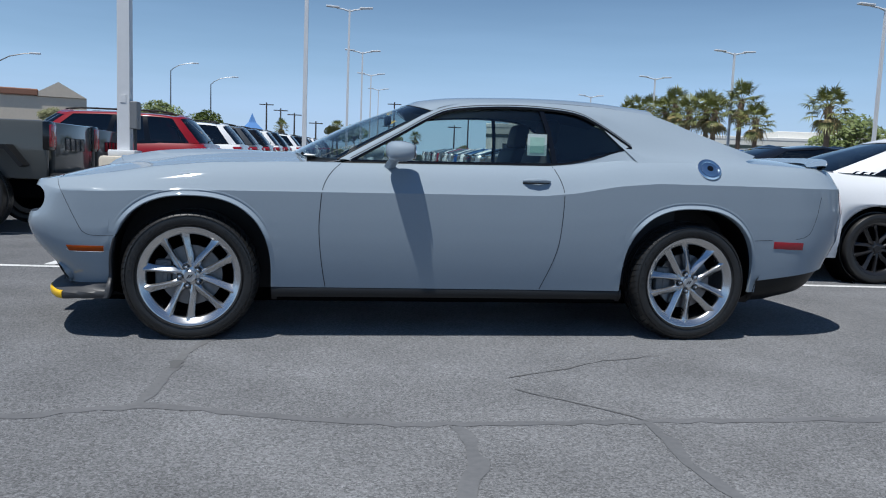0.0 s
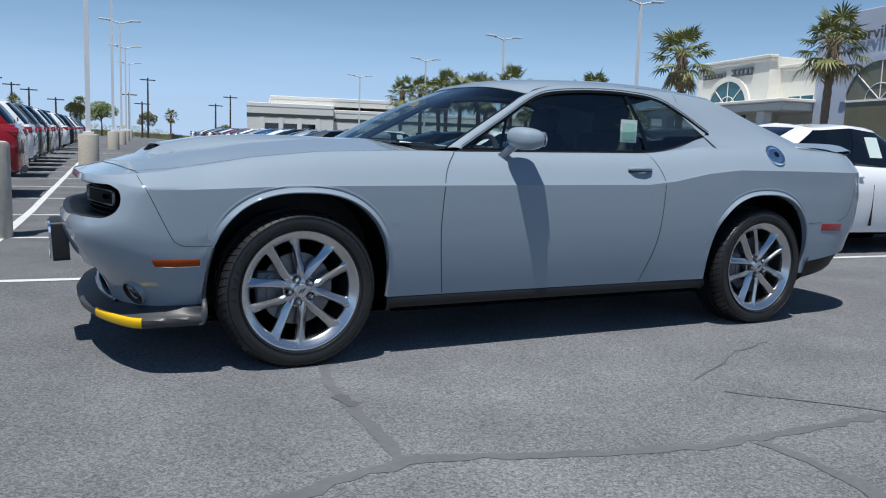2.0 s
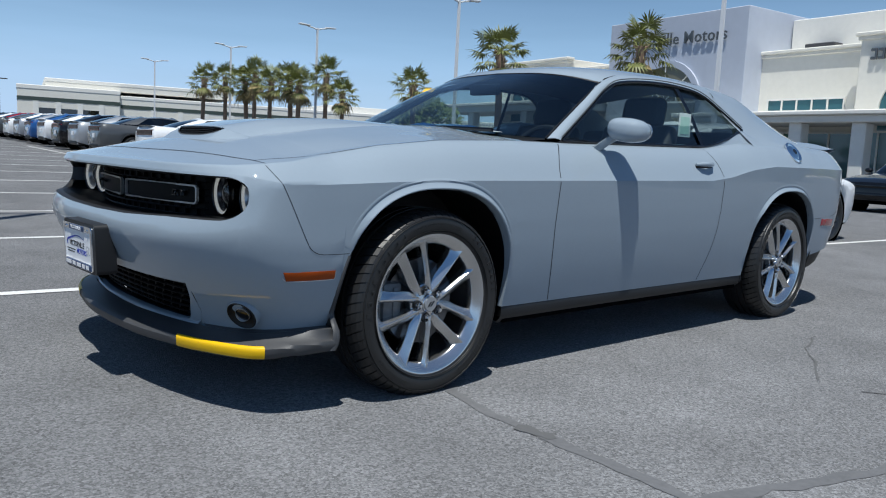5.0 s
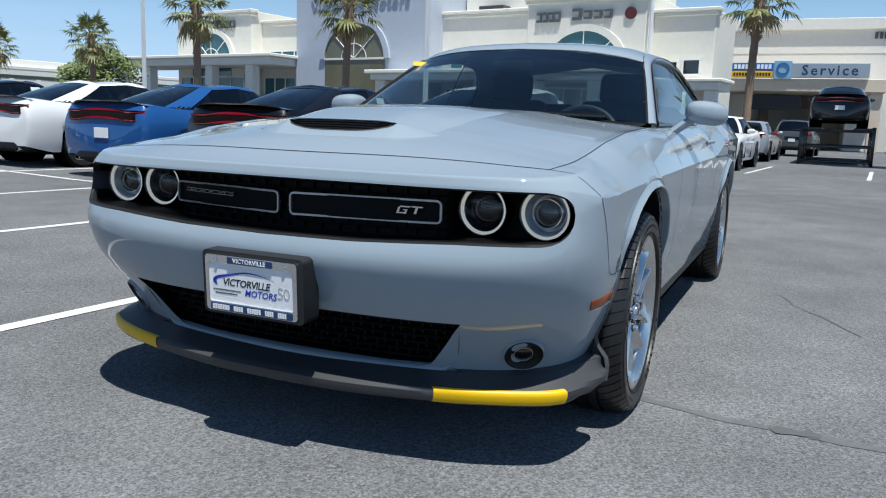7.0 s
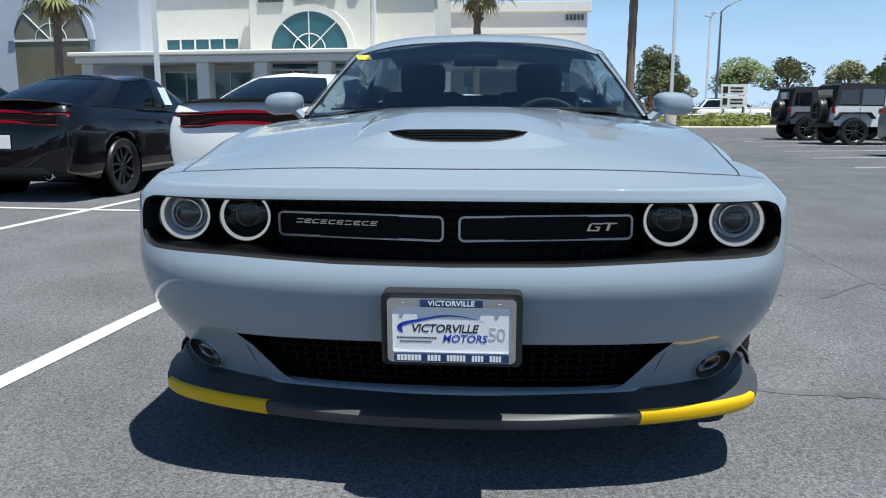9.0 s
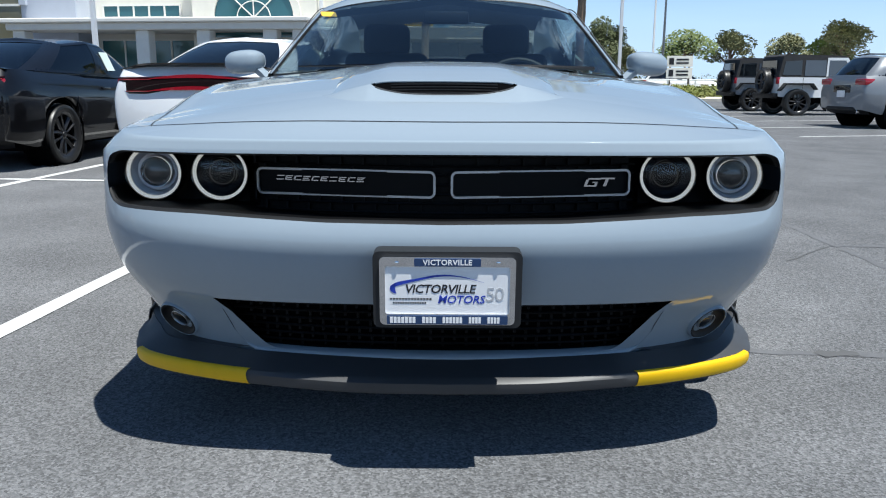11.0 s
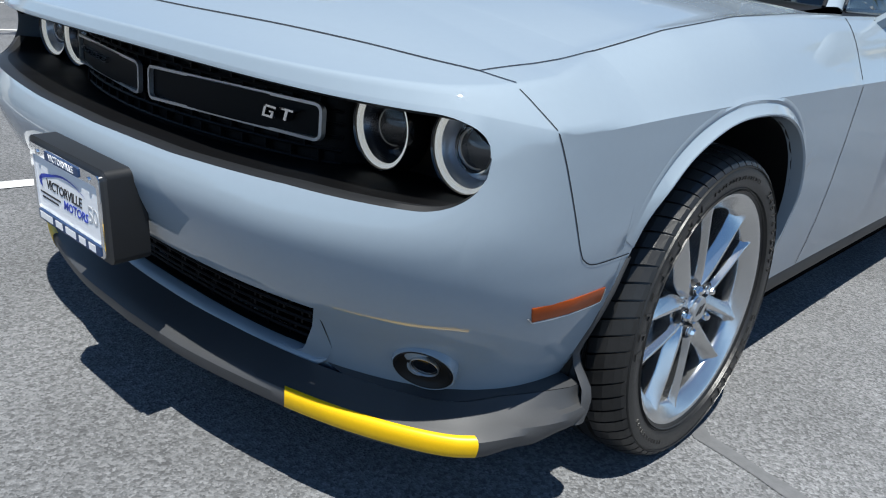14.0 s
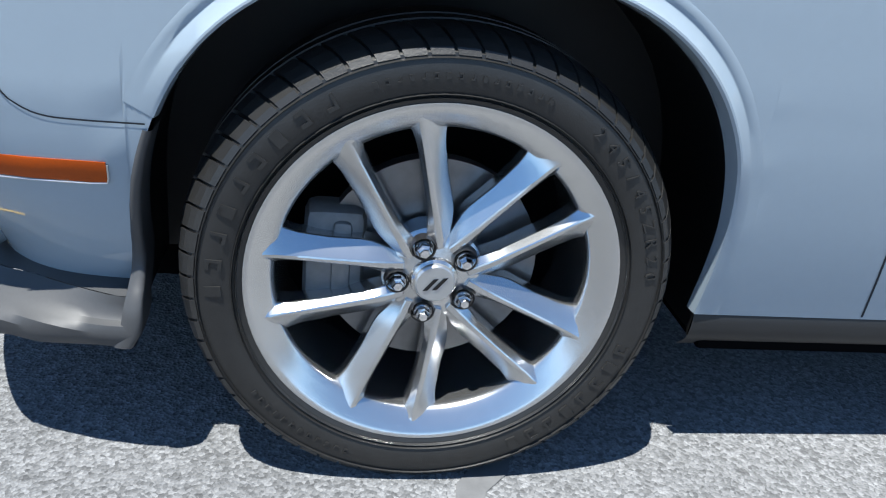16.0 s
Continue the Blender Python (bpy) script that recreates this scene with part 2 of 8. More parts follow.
def asphalt():
    m = bpy.data.materials.new("asphalt")
    m.use_nodes = True
    nt = m.node_tree
    b = nt.nodes["Principled BSDF"]
    b.inputs["Roughness"].default_value = 0.85
    b.inputs["Diffuse Roughness"].default_value = 1.0
    b.inputs["Specular IOR Level"].default_value = 0.2
    tc = nt.nodes.new("ShaderNodeTexCoord")

    def noise_node(scale, detail, lo, hi, to0, to1, src=None):
        n = nt.nodes.new("ShaderNodeTexNoise")
        n.inputs["Scale"].default_value = scale
        n.inputs["Detail"].default_value = detail
        nt.links.new(tc.outputs["Object"], n.inputs["Vector"])
        r = nt.nodes.new("ShaderNodeMapRange")
        r.inputs["From Min"].default_value, r.inputs["From Max"].default_value = lo, hi
        r.inputs["To Min"].default_value, r.inputs["To Max"].default_value = to0, to1
        nt.links.new(n.outputs["Fac"], r.inputs["Value"])
        return n, r.outputs["Result"]

    v = nt.nodes.new("ShaderNodeTexVoronoi")
    v.inputs["Scale"].default_value = 150
    nt.links.new(tc.outputs["Object"], v.inputs["Vector"])
    sep = nt.nodes.new("ShaderNodeSeparateColor")
    nt.links.new(v.outputs["Color"], sep.inputs["Color"])
    stone = nt.nodes.new("ShaderNodeMapRange")
    stone.inputs["From Min"].default_value = 0.0
    stone.inputs["To Min"].default_value, stone.inputs["To Max"].default_value = 0.62, 1.42
    nt.links.new(sep.outputs["Red"], stone.inputs["Value"])
    _, fine = noise_node(260, 3, 0.3, 0.7, 0.82, 1.18)
    _, mid = noise_node(1.6, 5, 0.3, 0.7, 0.84, 1.14)
    _, large = noise_node(0.22, 4, 0.3, 0.7, 0.86, 1.14)

    def times(a, c):
        n = nt.nodes.new("ShaderNodeMath")
        n.operation = "MULTIPLY"
        nt.links.new(a, n.inputs[0])
        nt.links.new(c, n.inputs[1])
        return n.outputs[0]

    _, grit = noise_node(55, 2, 0.32, 0.68, 0.84, 1.16)
    value = times(times(times(stone.outputs["Result"], fine), grit), times(mid, large))
    mul = nt.nodes.new("ShaderNodeVectorMath")
    mul.operation = "SCALE"
    mul.inputs[0].default_value = (0.157, 0.159, 0.164)
    nt.links.new(value, mul.inputs["Scale"])
    nt.links.new(mul.outputs["Vector"], b.inputs["Base Color"])
    bp = nt.nodes.new("ShaderNodeBump")
    bp.inputs["Strength"].default_value = 0.7
    bp.inputs["Distance"].default_value = 0.004
    nt.links.new(v.outputs["Distance"], bp.inputs["Height"])
    nt.links.new(bp.outputs["Normal"], b.inputs["Normal"])
    return m


ASPHALT = asphalt()


# ---------------------------------------------------------------- building helpers
def finish(name, bm, mat, smooth=True, angle=35.0):
    bmesh.ops.remove_doubles(bm, verts=bm.verts, dist=0.0002)
    bmesh.ops.recalc_face_normals(bm, faces=bm.faces)
    me = bpy.data.meshes.new(name)
    bm.to_mesh(me)
    bm.free()
    if mat:
        me.materials.append(mat)
    if smooth:
        me.polygons.foreach_set("use_smooth", [True] * len(me.polygons))
        me.set_sharp_from_angle(angle=radians(angle))
    return me


def part(name, bm, mat, parent=None, label="", smooth=True, angle=35.0, m=None):
    """One mesh object under a thing or under a part."""
    ob = new(name, finish(name, bm, mat, smooth, angle))
    if parent is not None:
        ob.parent = parent
    if m is not None:
        ob.matrix_basis = m
    if label:
        ob["label"] = label
    return ob


def shared(name, me, parent=None, m=None, label=""):
    ob = new(name, me)
    if parent is not None:
        ob.parent = parent
    if m is not None:
        ob.matrix_basis = m
    if label:
        ob["label"] = label
    return ob


def ground_rise(x, y):
    """How far the car park climbs: level round the grey car, a gentle slope beyond."""
    return 0.0175 * max(0.0, min(122.0, y - 8.0)) * (1 - smooth_step(12, 24, x))


def thing(name, label, category, group="", kind="", at=None):
    ob = new(name)
    ob.empty_display_size = 0.2
    if at is not None:
        p = at.translation
        ob.matrix_basis = Matrix.Translation((0, 0, ground_rise(p.x, p.y))) @ at
    return tagged(ob, label, category, group, kind)


def box(bm, x0, x1, y0, y1, z0, z1, bevel=0.0, seg=2, m=None):
    r = bmesh.ops.create_cube(bm, size=1.0, matrix=Matrix.Translation(((x0 + x1) / 2, (y0 + y1) / 2, (z0 + z1) / 2)) @ Matrix.Diagonal((x1 - x0, y1 - y0, z1 - z0, 1)))
    vs = r["verts"]
    if bevel:
        es = list({e for v in vs for e in v.link_edges})
        g = bmesh.ops.bevel(bm, geom=es, offset=bevel, segments=seg, affect="EDGES", profile=0.5)
        vs = list({v for f in g["faces"] for v in f.verts} | {v for v in vs if v.is_valid})
    if m is not None:
        bmesh.ops.transform(bm, matrix=m, verts=vs)
    return bm


def B(*a, **k):
    return box(bmesh.new(), *a, **k)


def tube(bm, pts, r, n=10, cap=True, flat=None):
    """A tube of radius r (a number or one a point) along points. flat: squash along z."""
    pts = [Vector(p) for p in pts]
    rs = r if isinstance(r, (list, tuple)) else [r] * len(pts)
    rings = []
    side = None
    for i, p in enumerate(pts):
        d = (pts[min(i + 1, len(pts) - 1)] - pts[max(i - 1, 0)]).normalized()
        if side is None:
            side = d.orthogonal().normalized() if abs(d.z) > 0.9 else d.cross(Vector((0, 0, 1))).normalized()
        side = (side - d * side.dot(d)).normalized()
        up = d.cross(side)
        rings.append([bm.verts.new(p + rs[i] * (math.cos(2 * math.pi * k / n) * side + math.sin(2 * math.pi * k / n) * up)) for k in range(n)])
    for a, b in zip(rings, rings[1:]):
        for k in range(n):
            bm.faces.new((a[k], a[(k + 1) % n], b[(k + 1) % n], b[k]))
    if cap:
        bm.faces.new(rings[0][::-1])
        bm.faces.new(rings[-1])
    return bm


def T(pts, r, n=10, cap=True):
    return tube(bmesh.new(), pts, r, n, cap)


def lathe(bm, profile, n=32, axis="Y", m=None, closed=False):
    """Turn (radius, along) pairs round an axis."""
    rings = []
    for r, h in profile:
        ring = []
        for k in range(n):
            c, s = math.cos(2 * math.pi * k / n), math.sin(2 * math.pi * k / n)
            p = {"X": (h, r * c, r * s), "Y": (r * c, h, r * s), "Z": (r * c, r * s, h)}[axis]
            ring.append(bm.verts.new(m @ Vector(p) if m is not None else p))
        rings.append(ring)
    pairs = list(zip(rings, rings[1:])) + ([(rings[-1], rings[0])] if closed else [])
    for a, b in pairs:
        for k in range(n):
            bm.faces.new((a[k], a[(k + 1) % n], b[(k + 1) % n], b[k]))
    if not closed:
        for ring, (r, _) in ((rings[0], profile[0]), (rings[-1], profile[-1])):
            if r < 0.0006:
                bmesh.ops.pointmerge(bm, verts=ring, merge_co=sum((v.co for v in ring), Vector()) / n)
    return bm


def L(profile, n=32, axis="Y", m=None, closed=False):
    return lathe(bmesh.new(), profile, n, axis, m, closed)


def spline(pts, n):
    """n points, even along a smooth curve through the given ones."""
    p = [Vector(q) for q in pts]
    if len(p) == 2:
        return [p[0].lerp(p[1], i / (n - 1)) for i in range(n)]
    e = [2 * p[0] - p[1], *p, 2 * p[-1] - p[-2]]
    fine = []
    for i in range(1, len(e) - 2):
        for k in range(12):
            t = k / 12
            a, b, c, d = e[i - 1], e[i], e[i + 1], e[i + 2]
            fine.append(0.5 * (2 * b + (c - a) * t + (2 * a - 5 * b + 4 * c - d) * t * t + (3 * b - a - 3 * c + d) * t**3))
    fine.append(p[-1])
    run = [0.0]
    for a, b in zip(fine, fine[1:]):
        run.append(run[-1] + (b - a).length)
    out = []
    for i in range(n):
        s = run[-1] * i / (n - 1)
        j = max(0, min(len(run) - 2, int(np.searchsorted(run, s)) - 1))
        f = (s - run[j]) / max(run[j + 1] - run[j], 1e-9)
        out.append(fine[j].lerp(fine[j + 1], max(0, min(1, f))))
    return out


def loft(bm, curves, nu, nv, mirror=False):
    """A smooth sheet through curves: nu points along each, nv across them. mirror: once more at -y."""
    rows = [spline(c, nu) for c in curves]
    cols = [spline([r[i] for r in rows], nv) for i in range(nu)]
    for sgn in ((1, -1) if mirror else (1,)):
        vs = [[bm.verts.new((q.x, sgn * q.y, q.z)) for q in col] for col in cols]
        for a, b in zip(vs, vs[1:]):
            for k in range(nv - 1):
                bm.faces.new((a[k], a[k + 1], b[k + 1], b[k]) if sgn > 0 else (a[k], b[k], b[k + 1], a[k + 1]))
    return bm


def LF(curves, nu, nv, mirror=False):
    return loft(bmesh.new(), curves, nu, nv, mirror)


def prism(bm, outline, h0, h1, axis="z"):
    """A closed outline of (a, b) pulled from h0 to h1. axis z: a, b are x, y; axis x: y, z; axis y: x, z."""
    def at(a, b, h):
        return {"z": (a, b, h), "x": (h, a, b), "y": (a, h, b)}[axis]
    lo = [bm.verts.new(at(a, b, h0)) for a, b in outline]
    hi = [bm.verts.new(at(a, b, h1)) for a, b in outline]
    n = len(outline)
    bm.faces.new(lo[::-1])
    bm.faces.new(hi)
    for k in range(n):
        bm.faces.new((lo[k], lo[(k + 1) % n], hi[(k + 1) % n], hi[k]))
    return bm


def P(outline, h0, h1, axis="z"):
    return prism(bmesh.new(), outline, h0, h1, axis)


def rounded(w, h, r, n=5):
    """A rounded rectangle's outline round the origin."""
    out = []
    for cx, cy, a0 in ((w / 2 - r, h / 2 - r, 0), (-w / 2 + r, h / 2 - r, 90), (-w / 2 + r, -h / 2 + r, 180), (w / 2 - r, -h / 2 + r, 270)):
        for k in range(n + 1):
            a = radians(a0 + 90 * k / n)
            out.append((cx + r * math.cos(a), cy + r * math.sin(a)))
    return out


def lettering(name, text, size, mat, parent, m, depth=0.003, shear=0.0, spread=1.0, bold=0.0):
    """Words in the built-in font, as a mesh."""
    cu = bpy.data.curves.new(name, "FONT")
    cu.body, cu.size, cu.extrude, cu.shear, cu.offset = text, size, depth, shear, bold
    cu.space_character = spread
    cu.align_x, cu.align_y = "CENTER", "CENTER"
    cu.resolution_u = 2
    tmp = bpy.data.objects.new(name, cu)
    me = bpy.data.meshes.new_from_object(tmp)
    bpy.data.objects.remove(tmp)
    bpy.data.curves.remove(cu)
    me.materials.clear()
    me.materials.append(mat)
    return shared(name, me, parent, m)


def interp(x, xs, ys):
    return float(np.interp(x, xs, ys))


def smooth_step(a, b, x):
    t = max(0.0, min(1.0, (x - a) / (b - a)))
    return t * t * (3 - 2 * t)


# ---------------------------------------------------------------- ground and markings
def lot(u, v, z=0.0):
    """A place of the car park, whose rows are turned a little against the grey car."""
    a = radians(-4.2)
    return Vector((u * math.cos(a) - v * math.sin(a), u * math.sin(a) + v * math.cos(a), z))


bm = bmesh.new()
gx = [-1500, -400, -100, -30, 0, 6, 12, 13.5, 15, 16.5, 18, 19.5, 21, 22.5, 24, 40, 100, 400, 1500]
gy = [-1500, -300, -60, -20, 0, 8, 12, 20, 40, 70, 100, 130, 300, 1500]
gv = [[bm.verts.new((x, y, ground_rise(x, y))) for y in gy] for x in gx]
for a, c in zip(gv, gv[1:]):
    for k in range(len(gy) - 1):
        bm.faces.new((a[k], c[k], c[k + 1], a[k + 1]))
ground = tagged(part("ground", bm, ASPHALT, smooth=False), "grey weathered asphalt of a large car park", "ground", kind="structure")


def flat_strip(name, pts, width, mat, z, label, wobble=0.0, seed=1):
    """A thin strip that lies on the ground along points."""
    rnd = random.Random(seed)
    pts = [Vector((p[0], p[1], 0)) for p in pts]
    b2 = bmesh.new()
    rows = []
    for i, p in enumerate(pts):
        d = (pts[min(i + 1, len(pts) - 1)] - pts[max(i - 1, 0)]).normalized()
        s = Vector((-d.y, d.x, 0))
        w = width * (1 + wobble * rnd.uniform(-1, 1)) / 2
        q = p + s * width * wobble * 0.4 * rnd.uniform(-1, 1)
        e0, e1 = q + s * w, q - s * w
        rows.append((b2.verts.new((e0.x, e0.y, z + ground_rise(e0.x, e0.y))), b2.verts.new((e1.x, e1.y, z + ground_rise(e1.x, e1.y)))))
    for a, c in zip(rows, rows[1:]):
        b2.faces.new((a[0], a[1], c[1], c[0]))
    return tagged(part(name, b2, mat, smooth=False), label, "road marking", kind="structure")


def dense(pts, step):
    out = []
    for a, b in zip(pts, pts[1:]):
        a, b = Vector((*a, 0)), Vector((*b, 0))
        n = max(1, int((b - a).length / step))
        out += [a.lerp(b, i / n) for i in range(n)]
    return out + [Vector((*pts[-1], 0))]


STALL = 2.78
for k in range(0, 13):
    v = 1.81 + STALL * k
    flat_strip("parking_line", dense([lot(-2.3 if k == 0 else -7.4, v).xy, lot(10.9, v).xy], 0.5), 0.10, LINE_PAINT, 0.004, "white painted parking line on asphalt", 0.06, k)
flat_strip("cross_line", dense([lot(4.75, 1.9).xy, lot(4.75, 34).xy], 0.6), 0.10, LINE_PAINT, 0.0055, "white painted line between two rows of parking bays", 0.06, 50)
flat_strip("cross_line", dense([lot(-1.78, 1.9).xy, lot(-1.62, 40).xy], 0.6), 0.10, LINE_PAINT, 0.0062, "white painted line between two rows of parking bays", 0.06, 51)
for k in range(-1, 4):
    flat_strip("bay_line", dense([lot(18.6, 1.35 + STALL * k).xy, lot(24.2, 1.35 + STALL * k).xy], 0.6), 0.10, LINE_PAINT, 0.004, "white painted parking line on asphalt", 0.06, 60 + k)
for k in range(6):
    x0, y0 = 12.2 + 2.9 * k, -6.6 - 0.35 * k
    flat_strip("bay_line", dense([(x0, y0), (x0 + 1.3, y0 - 5.4)], 0.6), 0.10, LINE_PAINT, 0.004, "white painted parking line on asphalt", 0.06, 80 + k)


def crack(pts, width, seed, mat=SEAL, z=0.003, wob=0.35, name="crack", label="dark sealed crack in the asphalt"):
    run = sum(math.dist(a, c) for a, c in zip(pts, pts[1:]))
    cur = spline([(x, y, 0) for x, y in pts], max(6, int(run / 0.07)))
    rnd = random.Random(seed)
    jit = min(0.010, 0.08 * run)
    cur = [(p.x + rnd.uniform(-1, 1) * jit, p.y + rnd.uniform(-1, 1) * jit) for p in cur]
    flat_strip(name, cur, width, mat, 0.0018 + 0.00016 * seed, label, wob, seed)


HAIR = material("open_crack", (0.105, 0.106, 0.108), 0.95)
crack([(-3.2, -2.75), (-2.2, -2.62), (-1.2, -2.38), (-0.48, -2.26), (0.0, -2.14), (0.57, -2.30), (1.01, -2.40), (2.05, -2.43), (3.13, -2.44), (4.6, -2.40), (6.5, -2.55)], 0.055, 1)
crack([(-0.03, -2.14), (-0.008, -1.98), (0.02, -1.465), (0.06, -1.10), (0.2, -0.6), (0.1, 0.4)], 0.05, 2)
crack([(1.24, -2.45), (1.264, -2.60), (1.231, -2.875), (1.15, -3.10), (1.1, -3.8), (1.3, -5.0)], 0.06, 3, z=0.0036)
crack([(2.05, -2.43), (2.04, -2.52), (2.0, -2.92), (2.02, -3.16), (2.2, -4.2)], 0.05, 4, z=0.0036)
crack([(1.62, -1.76), (1.9, -1.62), (2.24, -1.43), (2.6, -1.32)], 0.009, 5, HAIR, wob=0.6, label="fine open crack in the asphalt")
crack([(1.6, -1.95), (1.79, -2.14), (1.95, -2.3), (2.05, -2.43)], 0.012, 6, HAIR, 0.0042, 0.6, label="fine open crack in the asphalt")
crack([(0.005, -1.40), (0.02, -1.47), (0.03, -1.55)], 0.055, 11, HAIR, 0.0042, 0.4, "stain", "small dark patch on the asphalt")


# ---------------------------------------------------------------- the grey coupe
hero = thing("coupe", "light grey two-door muscle coupe with yellow tape on its splitter", "car", at=Matrix.Translation((0, 0.012, 0)) @ Matrix.Rotation(0.004, 4, "Z") @ Matrix.Diagonal((1, 1.012, 1, 1)))
AX_F, AX_R, ARCH, ARCH_N, ARCH_Z = 0.009, 2.942, 0.430, 2.45, 0.352
Z_SILL = 0.295


def crease_z(x):
    return interp(x, [-0.95, -0.66, -0.4, -0.2, 0.07, 0.56, 0.84, 1.4, 2.0, 2.2, 2.45, 2.7, 3.2, 4.3], [0.797, 0.804, 0.814, 0.824, 0.833, 0.840, 0.844, 0.852, 0.860, 0.882, 0.930, 0.955, 0.958, 0.958])


def arch_height(ax):
    return 0.450 if ax < 1 else 0.457


def arch_radius(ax, ang):
    """Distance from a wheel opening's centre to its edge, at an angle in degrees; a little squarer than a circle."""
    c, s = abs(math.cos(radians(ang))), abs(math.sin(radians(ang)))
    return ((c / ARCH) ** ARCH_N + (s / arch_height(ax)) ** ARCH_N) ** (-1 / ARCH_N)


def top_z(x):
    return interp(x, [-0.95, -0.8, -0.6, -0.42, -0.2, 0.1, 0.5, 0.85, 1.5, 2.05, 2.25, 2.5, 2.9, 3.3, 3.7, 4.1, 4.3],
                  [0.856, 0.862, 0.882, 0.912, 0.952, 0.985, 1.003, 1.008, 1.022, 1.035, 1.055, 1.085, 1.10, 1.10, 1.085, 1.075, 1.06])


def half_width(x):
    return interp(x, [-0.5, -0.43, -0.40, -0.36, -0.30, -0.2, 0.1, 0.5, 0.9, 1.4, 1.9, 2.3, 2.7, 3.0, 3.3, 3.6], [0.9335, 0.9335, 0.9338, 0.9350, 0.9378, 0.943, 0.948, 0.945, 0.943, 0.943, 0.945, 0.950, 0.957, 0.958, 0.952, 0.94])


def side_y(x, z):
    """Half the car's width at a place along it and a height."""
    zc, zt, w = crease_z(x), top_z(x), half_width(x)
    if z <= zc:
        f = (z - Z_SILL) / (zc - Z_SILL)
        door = interp(f, [-0.3, 0.0, 0.15, 0.3, 0.5, 0.7, 0.9, 1.0], [-0.102, -0.062, -0.0440, -0.0285, -0.0140, -0.0055, -0.0012, 0.0])
        corner = interp(z, [0.24, 0.30, 0.35, 0.40, 0.45, 0.50, 0.60, 0.75], [-0.112, -0.087, -0.065, -0.045, -0.028, -0.015, -0.003, 0.0])
        g = smooth_step(-0.41, -0.25, x)
        return w + corner * (1 - g) + door * g
    g = min(1.0, (z - zc) / (zt - zc))
    return w - 0.001 - (0.083 * g + 0.012 * g * g + 0.030 * g**5)


def sill_z(x):
    """The lower edge of the painted side, with the wheel arches."""
    z = Z_SILL if x < 3.3 else interp(x, [3.3, 3.4, 4.3], [0.36, 0.37, 0.47])
    for ax in (AX_F, AX_R):
        d = abs(x - ax)
        if d < ARCH:
            z = max(z, ARCH_Z + arch_height(ax) * (1 - (d / ARCH) ** ARCH_N) ** (1 / ARCH_N))
    return z


NOSE_Z = [0.24, 0.27, 0.30, 0.335, 0.40, 0.475, 0.55, 0.585, 0.605, 0.625, 0.645, 0.665, 0.74, 0.80, 0.83, 0.855, 0.885]
NOSE_X = [-0.770, -0.790, -0.810, -0.834, -0.865, -0.912, -0.946, -0.957, -0.961, -0.960, -0.953, -0.940, -0.908, -0.890, -0.893, -0.884, -0.852]
NOSE_Q, NOSE_N = [0.25, 0.30, 0.35, 0.40, 0.44, 0.49, 0.56, 0.61, 0.66, 0.885], [2.6, 2.45, 2.4, 2.6, 2.85, 3.3, 3.45, 3.55, 3.85, 4.2]
XC, XR = AX_F - ARCH, 3.45


def nose_point(th, z):
    """The front of the body at an angle (0 ahead, 90 degrees at the side) and a height."""
    a = XC - interp(z, NOSE_Z, NOSE_X)
    b = side_y(XC, z)
    n = interp(z, NOSE_Q, NOSE_N)
    return Vector((XC - a * max(0.0, math.cos(th)) ** (2 / n), b * max(0.0, math.sin(th)) ** (2 / n), z))


def nose_side(x, z):
    """Half-width of the front at a place ahead of the wheel."""
    a = XC - interp(z, NOSE_Z, NOSE_X)
    n = interp(z, NOSE_Q, NOSE_N)
    f = max(0.0, 1 - min(1.0, (XC - x) / a) ** n)
    return side_y(XC, z) * f ** (1 / n)


def skin_y(x, z):
    return side_y(x, z) if x > XC else nose_side(x, z)


def tail_point(th, z):
    a = interp(z, [0.3, 0.47, 0.62, 0.80, 0.95, 1.08], [0.62, 0.68, 0.77, 0.79, 0.75, 0.68])
    b = side_y(XR, z)
    n = 3.0
    return Vector((XR + a * max(0.0, math.cos(th)) ** (2 / n), b * max(0.0, math.sin(th)) ** (2 / n), z))


FK = [0.0, 0.035, 0.075, 0.15, 0.25, 0.335, 0.44, 0.52, 0.57, 0.61, 0.65, 0.69, 0.76, 0.84, 0.91, 0.955, 1.0]
I_LG0, I_LG1, I_G0, I_G1 = 2, 5, 11, 15
UP = [0.0, 0.06, 0.2, 0.42, 0.62, 0.78, 0.90, 1.0]
TOP_W = [0.0, 0.015, 0.035, 0.055, 0.08, 0.12, 0.16, 0.28, 0.42, 0.56, 0.70, 0.85, 1.0]
columns = [("n", radians(90.0 * i / 80)) for i in range(80)]
xs = []
for ax in (AX_F, AX_R):
    xs += [ax - ARCH * math.cos(math.pi * i / 36) for i in range(37)]
xs += list(np.linspace(AX_F + ARCH, AX_R - ARCH, 46)[1:-1]) + [XR - 0.03, XR]
columns += [("s", x) for x in sorted(xs)] + [("t", radians(90.0 - 90.0 * i / 24)) for i in range(1, 25)]


def hood_center(x):
    return interp(x, [-0.93, -0.85, -0.7, -0.4, -0.1, 0.2, 0.55, 0.9, 3.0, 3.45, 3.8, 4.13], [0.885, 0.905, 0.935, 0.985, 1.018, 1.04, 1.055, 1.06, 1.16, 1.165, 1.155, 1.13])


def hood_rise(x, y):
    """The raised middle of the hood, with soft edges that spread towards the windscreen."""
    half = interp(x, [-0.5, 0.5], [0.27, 0.43])
    return 0.016 * (1 - smooth_step(half - 0.04, half + 0.09, abs(y))) * smooth_step(-0.55, -0.15, x)


